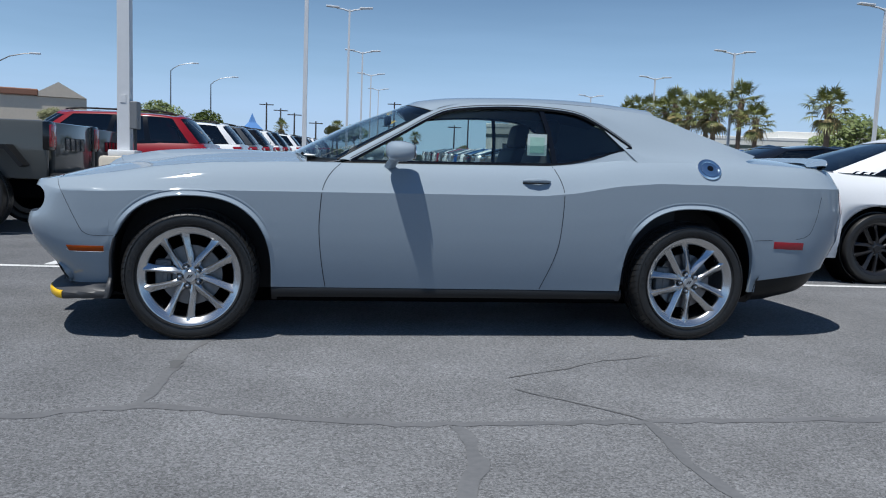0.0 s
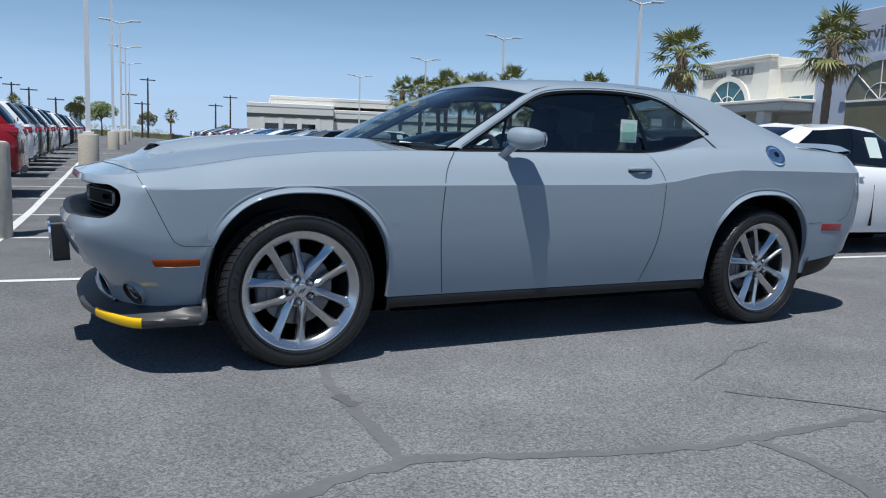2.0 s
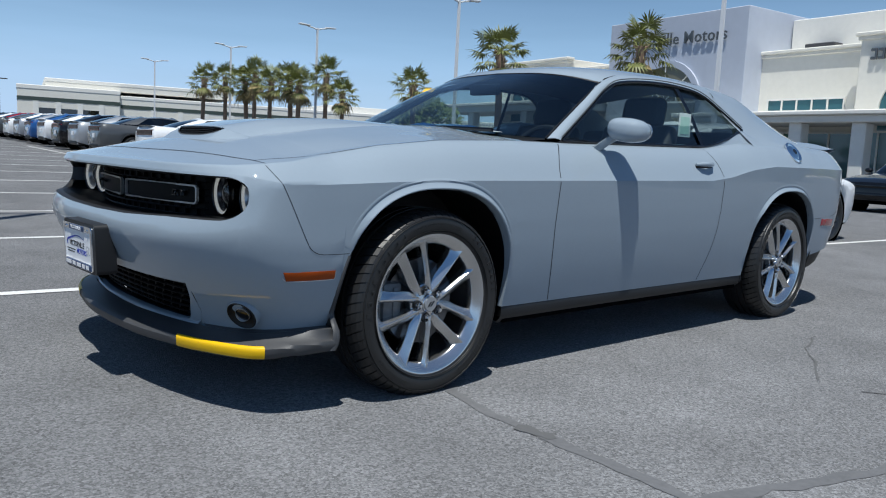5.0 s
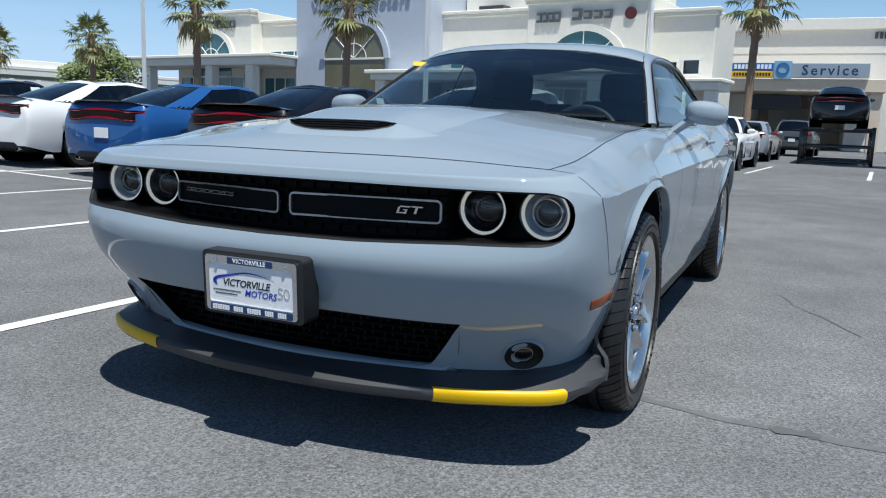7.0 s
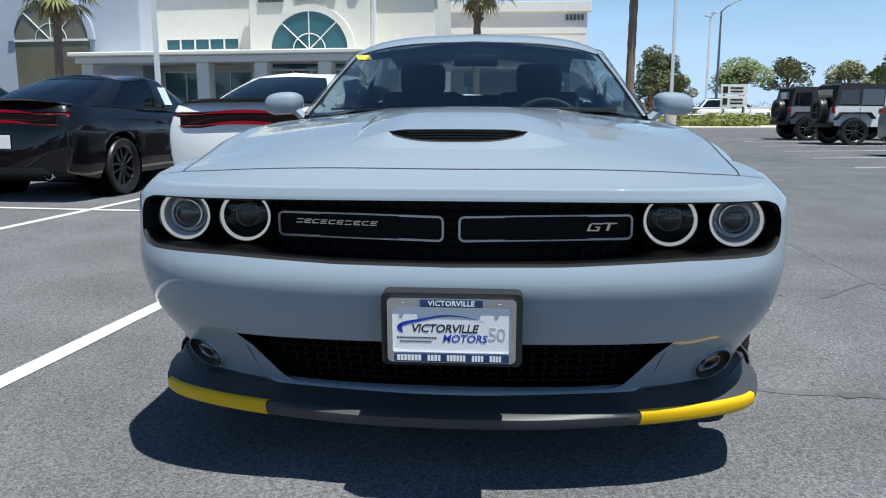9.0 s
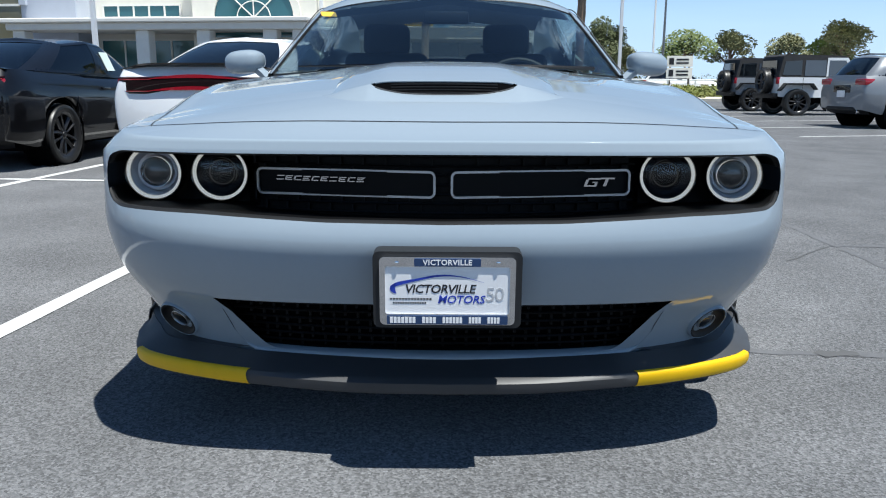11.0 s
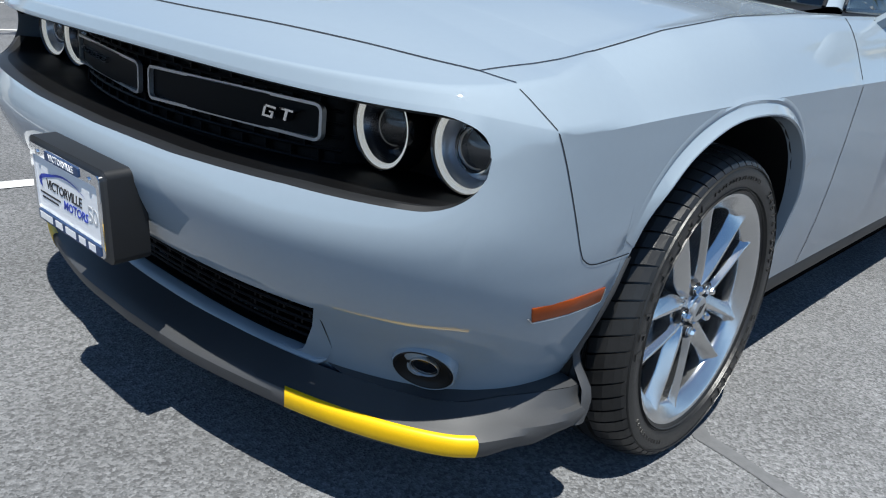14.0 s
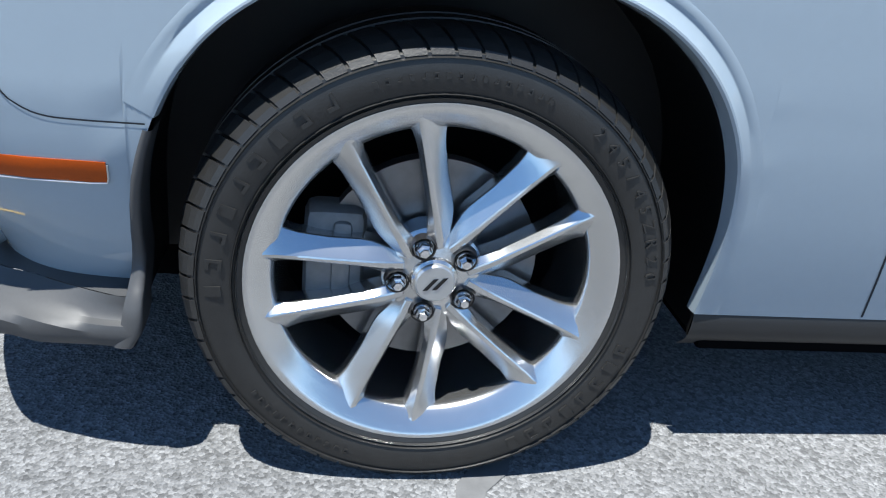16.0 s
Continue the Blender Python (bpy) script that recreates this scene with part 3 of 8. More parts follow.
def opening(y, which):
    """Half-open range of heights of the two openings at a distance from the middle."""
    if which == "grille":
        low, high = interp(y, [0, 0.3, 0.6, 0.85], [0.660, 0.664, 0.679, 0.683]), 0.825
        mid, half = (low + high) / 2, (high - low) / 2
        e = max(0.0, (y - 0.80) / 0.072)
        return (mid - half, mid + half, True) if e <= 0 else ((mid - half * (1 - e**2.4) ** (1 / 2.4), mid + half * (1 - e**2.4) ** (1 / 2.4), True) if e < 0.995 else (mid - 0.014, mid + 0.014, False))
    lo = interp(y, [0.0, 0.34, 0.50, 0.535, 0.558, 0.580], [0.274, 0.277, 0.283, 0.298, 0.335, 0.425])
    return (lo, 0.446, True) if y < 0.578 else (0.33, 0.44, False)


bm = bmesh.new()
grid = []
gone = set()
for ci, (kind, q) in enumerate(columns):
    pts = []
    if kind == "s":
        zb, zc, zt = sill_z(q), crease_z(q), top_z(q)
        zs = [zb + (zc - zb) * f for f in FK] + [zc + (zt - zc) * g for g in UP[1:]]
        pts = [Vector((q, side_y(q, z), z)) for z in zs]
        spine = q
    elif kind == "n":
        probe = nose_point(q, 0.74)
        zb = interp(probe.y, [0, 0.6, 0.92], [0.238, 0.245, 0.275])
        zc, zt = max(crease_z(probe.x), interp(probe.x, [-0.80, -0.60], [0.833, 0.80])), top_z(probe.x)
        zs = [zb + (zc - zb) * f for f in FK] + [zc + (zt - zc) * g for g in UP[1:]]
        y_mid, y_low = probe.y, nose_point(q, 0.42).y
        lo, hi, is_open = opening(y_mid, "grille")
        blend = 1.0 if is_open else 1 - smooth_step(0.872, 0.905, y_mid)
        for i in range(I_LG1, len(FK)):
            old = (zs[i] - zs[I_G0]) / (zs[I_G1] - zs[I_G0])
            tgt = lo + old * (hi - lo) if I_G0 <= i <= I_G1 else (zs[i] + (hi - zs[I_G1]) * max(0, 1 - (zs[i] - zs[I_G1]) / (zc - zs[I_G1])) if i > I_G1 else zs[i] + (lo - zs[I_G0]) * (i - I_LG1) / (I_G0 - I_LG1))
            pts.append(tgt)
        tg = pts
        pts = []
        zs[I_LG1:len(FK)] = [zs[i] * (1 - blend) + tg[i - I_LG1] * blend for i in range(I_LG1, len(FK))]
        if is_open:
            gone |= {(ci, i) for i in range(I_G0, I_G1)}
        lo2, hi2, open2 = opening(y_low, "lower")
        if y_low < 0.66:
            b2 = 1 - smooth_step(0.578, 0.66, y_low)
            for i in range(I_LG0, I_LG1 + 1):
                zs[i] = zs[i] * (1 - b2) + b2 * (lo2 + (hi2 - lo2) * (i - I_LG0) / (I_LG1 - I_LG0))
            if open2:
                gone |= {(ci, i) for i in range(I_LG0, I_LG1)}
        pts = [nose_point(q, z) for z in zs]
        spine = -0.5 + 0.08 * q / (math.pi / 2)
    else:
        probe = tail_point(q, 0.8)
        zb = sill_z(min(probe.x, 4.25))
        zc, zt = crease_z(probe.x), top_z(probe.x)
        zs = [zb + (zc - zb) * f for f in FK] + [zc + (zt - zc) * g for g in UP[1:]]
        pts = [tail_point(q, z) for z in zs]
        spine = XR + 0.15
    edge = pts[-1]
    for w in TOP_W[1:]:
        x = edge.x + (spine - edge.x) * w
        y = edge.y * (1 - w)
        c = hood_center(x)
        z = edge.z + (c - edge.z) * (1 - (1 - w) ** 2.0)
        if x < 0.62:
            # two raised shoulders along the hood
            z += hood_rise(x, y)
            # the hood lies a little lower than the crest of the fender
            z -= 0.005 * (smooth_step(0.012, 0.055, w) - smooth_step(0.10, 0.36, w)) * smooth_step(-0.66, -0.45, x) * (1 - smooth_step(0.35, 0.6, x))
        pts.append(Vector((x, y, z)))
    # the cabin's floor stays open under the glass
    grid.append(pts)
for sgn in (1, -1):
    vs = [[bm.verts.new((p.x, sgn * p.y, p.z)) for p in col] for col in grid]
    nr = len(FK) + len(UP) - 1
    for ci, (a, b) in enumerate(zip(vs, vs[1:])):
        kind, q = columns[ci]
        for k in range(len(a) - 1):
            if (ci, k) in gone and (ci + 1, k) in gone:
                continue
            if kind == "s" and 0.58 < q < 3.2 and k >= nr + 1:
                continue
            try:
                bm.faces.new((a[k], b[k], b[k + 1], a[k + 1]) if sgn > 0 else (a[k], a[k + 1], b[k + 1], b[k]))
            except ValueError:
                pass
body = part("body", bm, PAINT, hero, "light grey painted bodywork", angle=62)
# the crease along the side stays crisp
for ed in body.data.edges:
    pa, pb = (body.data.vertices[i].co for i in ed.vertices)
    if all(p.x > -0.62 and abs(p.y) > 0.6 and abs(p.z - crease_z(p.x)) < 0.0012 for p in (pa, pb)):
        ed.use_edge_sharp = True


# wheel: twin five-spoke alloy with a low-profile tyre; its own x is forward, y points inwards, the face looks to -y
R_TYRE, R_RIM = 0.354, 0.268


def wheel_meshes(rim_mat, spoke_w=1.0):
    ms = {}
    prof = [(0.262, 0.012), (0.268, 0.002), (0.288, -0.009), (0.318, -0.012), (0.336, -0.006), (0.344, 0.006), (0.350, 0.026), (0.353, 0.045), (0.354, 0.078), (0.363, 0.079), (0.363, 0.108),
            (0.354, 0.109), (0.354, 0.118), (0.363, 0.119), (0.363, 0.150), (0.354, 0.151), (0.354, 0.160), (0.361, 0.161), (0.361, 0.182), (0.352, 0.215), (0.31, 0.238), (0.27, 0.232), (0.255, 0.22), (0.255, 0.02)]
    ms["tyre"] = finish("tyre", L(prof, 96, "Y", closed=True), RUBBER, angle=30)
    b = bmesh.new()
    for k in range(62):
        a0, a1 = 2 * math.pi * (k + 0.07) / 62, 2 * math.pi * (k + 0.93) / 62
        quad = []
        for r, y in ((0.3335, -0.0085), (0.342, -0.003), (0.3505, 0.010), (0.3585, 0.030), (0.3625, 0.050), (0.3630, 0.067)):
            quad.append([b.verts.new((r * math.cos(a + 1.1 * (y - 0.01)), y, r * math.sin(a + 1.1 * (y - 0.01)))) for a in (a0, a1)])
        base = [[b.verts.new((v.co.x * 0.965, v.co.y + 0.009, v.co.z * 0.965)) for v in q] for q in quad]
        for (p, q), (p2, q2) in zip(quad, quad[1:]):
            b.faces.new((p, q, q2, p2))
        for i in range(5):
            b.faces.new((quad[i][0], quad[i + 1][0], base[i + 1][0], base[i][0]))
            b.faces.new((quad[i][1], base[i][1], base[i + 1][1], quad[i + 1][1]))
        b.faces.new((quad[0][0], base[0][0], base[0][1], quad[0][1]))
        b.faces.new((quad[5][0], quad[5][1], base[5][1], base[5][0]))
    ms["tread"] = finish("tread", b, RUBBER, smooth=False)
    b = bmesh.new()
    for r, y in ((0.2785, -0.0065), (0.2835, -0.0085), (0.330, -0.0095)):
        lathe(b, [(r - 0.0014, y + 0.002), (r, y - 0.0025), (r + 0.0014, y + 0.002)], 96, "Y")
    for a0, a1, nb, tall in ((186, 118, 9, 0.011), (-64, -14, 8, 0.011), (112, 66, 16, 0.004), (214, 250, 12, 0.004)):
        for i in range(nb):
            a = radians(a0 + (a1 - a0) * (i + 0.5) / nb)
            m = Matrix.Rotation(-a, 4, "Y") @ Matrix.Translation((0.308, -0.0118, 0))
            w = 0.0075 if tall > 0.01 else 0.0028
            box(b, -tall, tall, -0.0016, 0.004, -w, -w * 0.45, 0.0, m=m)
            box(b, -tall, -tall * 0.55 if i % 3 else tall, -0.0016, 0.004, -w * 0.45, w, 0.0, m=m)
            if i % 2:
                box(b, tall * 0.5, tall, -0.0016, 0.004, -w * 0.45, w, 0.0, m=m)
    ms["sidewall_mark"] = finish("sidewall_mark", b, RUBBER, smooth=False)
    rim = [(0.2, 0.19), (0.236, 0.19), (0.2335, 0.080), (0.2295, 0.062), (0.2290, 0.034), (0.2303, 0.0270), (0.2345, 0.0222), (0.2420, 0.0165), (0.2510, 0.0095), (0.2600, 0.0030), (0.2660, -0.0005), (0.2700, -0.0005), (0.2717, 0.004), (0.2690, 0.02), (0.25, 0.06), (0.25, 0.2), (0.2, 0.2)]
    ms["rim"] = finish("rim", L(rim, 96, "Y"), rim_mat, angle=40)
    sp = []
    for sgn in (1, -1):
        # a sharp crest on the pair's own side, a broad facet that falls away towards the wide opening
        b = bmesh.new()
        rows = []
        for i in range(15):
            f = i / 14
            r = 0.044 + (0.2520 - 0.044) * f
            off = interp(f, [0, 0.12, 0.5, 1], [0.0235, 0.0265, 0.0375, 0.0515])
            y = interp(f, [0, 0.2, 0.5, 0.85, 1.0], [0.0250, 0.0195, 0.0165, 0.0150, 0.0108])
            crest = interp(f, [0, 0.3, 0.85, 1.0], [0.0050, 0.0034, 0.0022, 0.0012]) * spoke_w
            inner = interp(f, [0, 0.15, 0.27, 0.6, 0.84, 0.93, 1.0], [0.018, 0.0165, 0.0105, 0.0095, 0.0120, 0.0200, 0.033]) * spoke_w
            outer = interp(f, [0, 0.12, 0.24, 0.36, 0.5, 0.75, 0.88, 0.95, 1.0], [0.012, 0.0220, 0.0290, 0.0285, 0.0280, 0.0310, 0.0410, 0.0530, 0.068]) * spoke_w
            drop_o = interp(f, [0, 0.25, 0.6, 0.85, 1.0], [0.012, 0.0220, 0.0215, 0.0220, 0.0220])
            drop_i = interp(f, [0, 0.25, 0.8, 1.0], [0.006, 0.0120, 0.0135, 0.0150])
            ring = [(-inner, drop_i), (-crest, 0.0), (crest, 0.0), (outer * 0.55, drop_o * 0.45), (outer, drop_o), (outer * 0.97, drop_o + 0.030), (-inner * 0.9, drop_i + 0.036)]
            rows.append([b.verts.new((r, y + d, sgn * (off + a))) for a, d in ring])
        for a, c in zip(rows, rows[1:]):
            for k in range(7):
                b.faces.new((a[k], a[(k + 1) % 7], c[(k + 1) % 7], c[k]))
        b.faces.new(rows[0])
        b.faces.new(rows[-1])
        bmesh.ops.recalc_face_normals(b, faces=b.faces)
        bmesh.ops.bevel(b, geom=[e for e in b.edges if e.is_manifold and e.calc_face_angle(0) > 0.6], offset=0.0014, segments=1, affect="EDGES")
        sp.append(finish("spoke", b, rim_mat, angle=14))
    ms["spoke"] = sp
    hub = [(0.0, 0.018), (0.030, 0.018), (0.034, 0.021), (0.036, 0.026), (0.050, 0.029), (0.064, 0.032), (0.076, 0.042), (0.08, 0.075), (0.0, 0.08)]
    ms["hub"] = finish("hub", L(hub, 40, "Y"), rim_mat, angle=30)
    ms["centre_cap"] = finish("centre_cap", L([(0.0, 0.010), (0.027, 0.010), (0.0295, 0.0125), (0.030, 0.02)], 32, "Y"), SILVER_TRIM)
    b = bmesh.new()
    for dx in (-0.013, 0.001):
        prism(b, [(dx - 0.006, -0.0085), (dx + 0.001, -0.0085), (dx + 0.018, 0.0085), (dx + 0.011, 0.0085)], 0.0085, 0.0105, "y")
    ms["cap_mark"] = finish("cap_mark", b, GLOSS_BLACK, smooth=False)
    b = bmesh.new()
    lathe(b, [(0.0, 0.003), (0.0065, 0.004), (0.0105, 0.011), (0.0112, 0.03)], 6, "Y")
    lathe(b, [(0.0128, 0.019), (0.0146, 0.024), (0.0150, 0.034)], 18, "Y")
    ms["lug_nut"] = finish("lug_nut", b, CHROME, angle=30)
    ms["lug_well"] = finish("lug_well", L([(0.0155, 0.0225), (0.0175, 0.0195), (0.0195, 0.034)], 20, "Y"), BLACK_ALLOY)
    ms["brake_disc"] = finish("brake_disc", L([(0.07, 0.085), (0.165, 0.085), (0.165, 0.11), (0.07, 0.11)], 48, "Y"), STEEL, angle=30)
    b = bmesh.new()
    box(b, -0.19, -0.10, 0.06, 0.13, -0.075, 0.085, 0.018)
    box(b, -0.15, -0.12, 0.052, 0.08, -0.06, 0.07, 0.01)
    ms["caliper"] = finish("caliper", b, CAST)
    ms["barrel"] = finish("barrel", L([(0.2345, 0.045), (0.2315, 0.075), (0.228, 0.19)], 48, "Y"), rim_mat)
    # near-black sheet that paints the shade seen between the spokes
    ms["shade_backing"] = finish("shade_backing", L([(0.232, 0.18), (0.12, 0.20), (0.02, 0.20)], 40, "Y"), DARK)
    return ms


ALLOY_WHEEL = wheel_meshes(ALLOY)
BLACK_WHEEL = wheel_meshes(BLACK_ALLOY)


def wheel(parent, ms, x, y, z, side, detail=True, k=1.0, spin=112.0, name="wheel"):
    """A wheel under a car; side -1: its face looks to -y."""
    m = Matrix.Translation((x, y, z)) @ (Matrix.Identity(4) if side < 0 else Matrix.Rotation(math.pi, 4, "Z")) @ Matrix.Scale(k, 4)
    w = shared(name, ms["tyre"], parent, m)
    shared("rim", ms["rim"], w)
    shared("barrel", ms["barrel"], w)
    shared("shade_backing", ms["shade_backing"], w)
    shared("hub", ms["hub"], w)
    for i in range(5):
        turn = Matrix.Rotation(radians(-(spin + 72 * i)), 4, "Y")
        for me in ms["spoke"]:
            shared("spoke", me, w, turn)
        if detail:
            shared("lug_nut", ms["lug_nut"], w, turn @ Matrix.Translation((0.0540, 0.0, 0)))
            shared("lug_well", ms["lug_well"], w, turn @ Matrix.Translation((0.0540, 0.0, 0)))
    if detail:
        tagged(shared("tread", ms["tread"], w), kind="stuff")
        tagged(shared("sidewall_mark", ms["sidewall_mark"], w), kind="stuff")
        shared("centre_cap", ms["centre_cap"], w)
        shared("cap_mark", ms["cap_mark"], w, Matrix.Rotation(radians(-8), 4, "Y"))
        shared("brake_disc", ms["brake_disc"], w)
        shared("caliper", ms["caliper"], w)
    return w


for x in (0.0, 2.951):
    for sd in (-1, 1):
        w = wheel(hero, ALLOY_WHEEL, x, sd * 0.934, 0.354 if x < 1 else 0.357, sd, k=1.018)
        if sd < 0 and x == 0.0:
            # the size printed on the near front tyre, letter by letter round the sidewall
            for i, ch in enumerate("245/45ZR20"):
                a = radians(52 - 5.0 * i)
                lettering("size_mark", ch, 0.025, RUBBER, w, Matrix.Rotation(-a, 4, "Y") @ Matrix.Translation((0.312, -0.0125, 0)) @ Matrix.Rotation(radians(90), 4, "Y") @ Matrix.Rotation(radians(90), 4, "X"), 0.0015)

# wheel housings, arch lips, sills, floor
for ax in (AX_F, AX_R):
    for sd in (-1, 1):
        b = bmesh.new()
        rows = []
        for i in range(25):
            a = math.pi * i / 24
            c, s = math.cos(a), math.sin(a)
            edge = arch_radius(ax, 180 * i / 24)
            rows.append([b.verts.new((ax + r * c, sd * (y or skin_y(ax + r * c, max(0.3, 0.349 + r * s)) - 0.014), 0.349 + r * s - (0.10 if i in (0, 24) else 0))) for r, y in ((edge - 0.002, None), (edge + 0.012, 0.85), (edge + 0.012, 0.62), (0.12, 0.61))])
        for p, q in zip(rows, rows[1:]):
            for k in range(3):
                b.faces.new((p[k], q[k], q[k + 1], p[k + 1]))
        part("wheel_housing", b, BLACK_PLASTIC, hero, "black plastic wheel housing")
        b = bmesh.new()
        rows = []
        a0, a1 = (-10, 150)
        for i in range(69):
            ang = a0 + (a1 - a0) * i / 68
            c, s = math.cos(radians(max(0, ang))), math.sin(radians(max(0, ang)))
            # the flare dies out towards both feet of the arch; below the axle the edge runs straight down to the sill
            flare = (0.10 + 0.90 * smooth_step(10, 36, ang)) * (1 - smooth_step(132, 149.5, ang))
            groove = smooth_step(22, 40, ang) * (1 - smooth_step(134, 148, ang))
            edge, down = arch_radius(ax, max(0, ang)), 0.0055 * min(0, ang)
            ring = []
            for dr, dy in ((0.0400, 0.0003), (0.0310, 0.0003 + 0.0018 * groove), (0.0245, 0.0003 - 0.0006 * groove), (0.0205, 0.0003 + 0.0010 * flare), (0.0045, 0.0005 + 0.0160 * flare), (0.0015, 0.0005 + 0.0164 * flare), (-0.002, 0.0003 + 0.0126 * flare), (-0.005, -0.022)):
                px, pz = ax + (edge + dr) * c, ARCH_Z + (edge + dr) * s + down
                ring.append(b.verts.new((px, sd * (skin_y(px, max(pz, 0.3)) + dy), pz)))
            rows.append(ring)
        for p, q in zip(rows, rows[1:]):
            for k in range(7):
                b.faces.new((p[k], q[k], q[k + 1], p[k + 1]))
        part("arch_lip", b, PAINT, hero, "", angle=32)
for sd in (-1, 1):
    b = bmesh.new()
    loft(b, [[(0.44, sd * 0.866, 0.301), (1.5, sd * 0.864, 0.301), (2.53, sd * 0.872, 0.301)], [(0.44, sd * 0.881, 0.2945), (1.5, sd * 0.879, 0.2945), (2.53, sd * 0.886, 0.2945)],
             [(0.44, sd * 0.878, 0.25), (1.5, sd * 0.876, 0.25), (2.53, sd * 0.883, 0.255)], [(0.44, sd * 0.850, 0.218), (1.5, sd * 0.848, 0.22), (2.53, sd * 0.853, 0.225)]], 24, 10)
    part("sill", b, LIP, hero, "black lower sill")
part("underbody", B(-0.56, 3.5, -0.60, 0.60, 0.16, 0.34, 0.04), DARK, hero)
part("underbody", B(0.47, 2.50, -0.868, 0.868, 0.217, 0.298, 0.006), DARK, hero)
b = bmesh.new()
th = [radians(a) for a in np.linspace(0, 89, 22)]
loft(b, [[tail_point(a, 0.47) - Vector((0.02, 0.02, 0.03)) for a in th] + [Vector((3.40, 0.915, 0.375))],
         [Vector((p.x - 0.12, p.y - 0.04, 0.30)) for p in (tail_point(a, 0.47) for a in th)] + [Vector((3.40, 0.88, 0.27))],
         [Vector((p.x - 0.30, p.y - 0.10, 0.23)) for p in (tail_point(a, 0.47) for a in th)] + [Vector((3.40, 0.82, 0.22))]], 30, 8, mirror=True)
part("rear_valance", b, BLACK_PLASTIC, hero, "black lower rear bumper")


def seam(pts, width=0.0042, name="panel_gap", off=0.0008, n=30):
    """A dark gap between panels of the car's side, along (x, z)."""
    cur = spline([(x, 0, z) for x, z in pts], n)
    for sd in (-1, 1):
        b2 = bmesh.new()
        rows = []
        for i, p in enumerate(cur):
            d = (cur[min(i + 1, n - 1)] - cur[max(i - 1, 0)]).normalized()
            nx, nz = -d.z, d.x
            row = []
            for s2 in (-0.5, 0.5):
                x, z = p.x + nx * width * s2, p.z + nz * width * s2
                y = side_y(x, z) if x > XC else nose_side(x, z)
                row.append(b2.verts.new((x, sd * (y + off), z)))
            rows.append(row)
        for p, q in zip(rows, rows[1:]):
            b2.faces.new((p[0], p[1], q[1], q[0]))
        part(name, b2, SEAM, hero, smooth=True)


seam([(0.815, 1.004), (0.76, 0.95), (0.715, 0.86), (0.70, 0.70), (0.70, 0.60), (0.715, 0.45), (0.74, 0.30)])
seam([(2.07, 1.034), (2.105, 0.95), (2.12, 0.86), (2.11, 0.62), (2.08, 0.48), (2.01, 0.30)])
seam([(-0.395, 0.570), (-0.47, 0.570), (-0.517, 0.573), (-0.546, 0.586), (-0.565, 0.608), (-0.608, 0.695), (-0.655, 0.795), (-0.680, 0.840), (-0.692, 0.866)], 0.0024, n=50)
seam([(3.36, 0.625), (3.58, 0.634), (3.68, 0.645), (3.73, 0.67), (3.752, 0.715), (3.773, 0.80), (3.786, 0.906)], 0.0028)


def on_nose(y, z):
    """A place on the front of the body, from its distance to the middle and its height, and its outward normal."""
    def at(y1, z1):
        a = XC - interp(z1, NOSE_Z, NOSE_X)
        n = interp(z1, NOSE_Q, NOSE_N)
        b1 = side_y(XC, z1)
        return Vector((XC - a * max(0.0, 1 - (abs(y1) / b1) ** n) ** (1 / n), y1, z1))
    p = at(y, z)
    nrm = (at(y + 0.004, z) - p).cross(at(y, z + 0.004) - p)
    nrm = nrm if nrm.x < 0 else -nrm
    return p, nrm.normalized()


def stand(p, nrm):
    """A pose whose -y looks along the normal and whose z stays upright."""
    y = -nrm
    x = y.cross(Vector((0, 0, 1))).normalized()
    z = x.cross(y)
    return Matrix(((x.x, y.x, z.x, p.x), (x.y, y.y, z.y, p.y), (x.z, y.z, z.z, p.z), (0, 0, 0, 1)))


# grille: recessed black panel, lip all round, bars, two framed inserts, four lamps
def recess(y):
    """How far back the black panel lies: bowed across the middle, deeper round the lamps."""
    if abs(y) < 0.495:
        return -0.805 + 0.083 * (y / 0.49) ** 2
    return interp(abs(y), [0.495, 0.512, 0.525, 0.69, 0.86, 0.95], [-0.720, -0.670, -0.645, -0.635, -0.61, -0.55])


grille = part("grille", LF([[(recess(y), y, z) for y in np.linspace(-0.88, 0.88, 41)] for z in (0.64, 0.74, 0.85)], 60, 6), GRILLE_BLACK, hero, "black front grille panel")
b, shelf = bmesh.new(), bmesh.new()
for edge in (0, 1):
    rows = []
    for i in range(81):
        y = -0.866 + 1.732 * i / 80
        lo, hi, _ = opening(abs(y), "grille")
        z = (lo, hi)[edge]
        p, nr = on_nose(y, z)
        s = 1 if edge == 0 else -1
        p = p - nr * 0.001
        rows.append([b.verts.new(p), b.verts.new(p + Vector((0.012, 0, s * 0.006))), b.verts.new((p.x + 0.03, y, z + s * 0.004)), b.verts.new((max(recess(y), p.x + 0.04), y * 0.995, z + s * (-0.006 if edge == 0 else 0.004)))])
    for p, q in zip(rows, rows[1:]):
        for k in range(2):
            b.faces.new((p[k], q[k], q[k + 1], p[k + 1]))
        shelf.faces.new([shelf.verts.new(v.co) for v in (p[2], q[2], q[3], p[3])])
part("grille_surround", b, LIP, hero, "dark grey plastic lip round the grille")
part("grille_shelf", shelf, GRILLE_BLACK, grille)
for i in range(7):
    z = 0.668 + 0.024 * i
    b = bmesh.new()
    tube(b, [(recess(y) - 0.012, y, z) for y in np.linspace(-0.50, 0.50, 15)], 0.0035, 6)
    part("grille_bar", b, GRILLE_BLACK, grille)
b = bmesh.new()
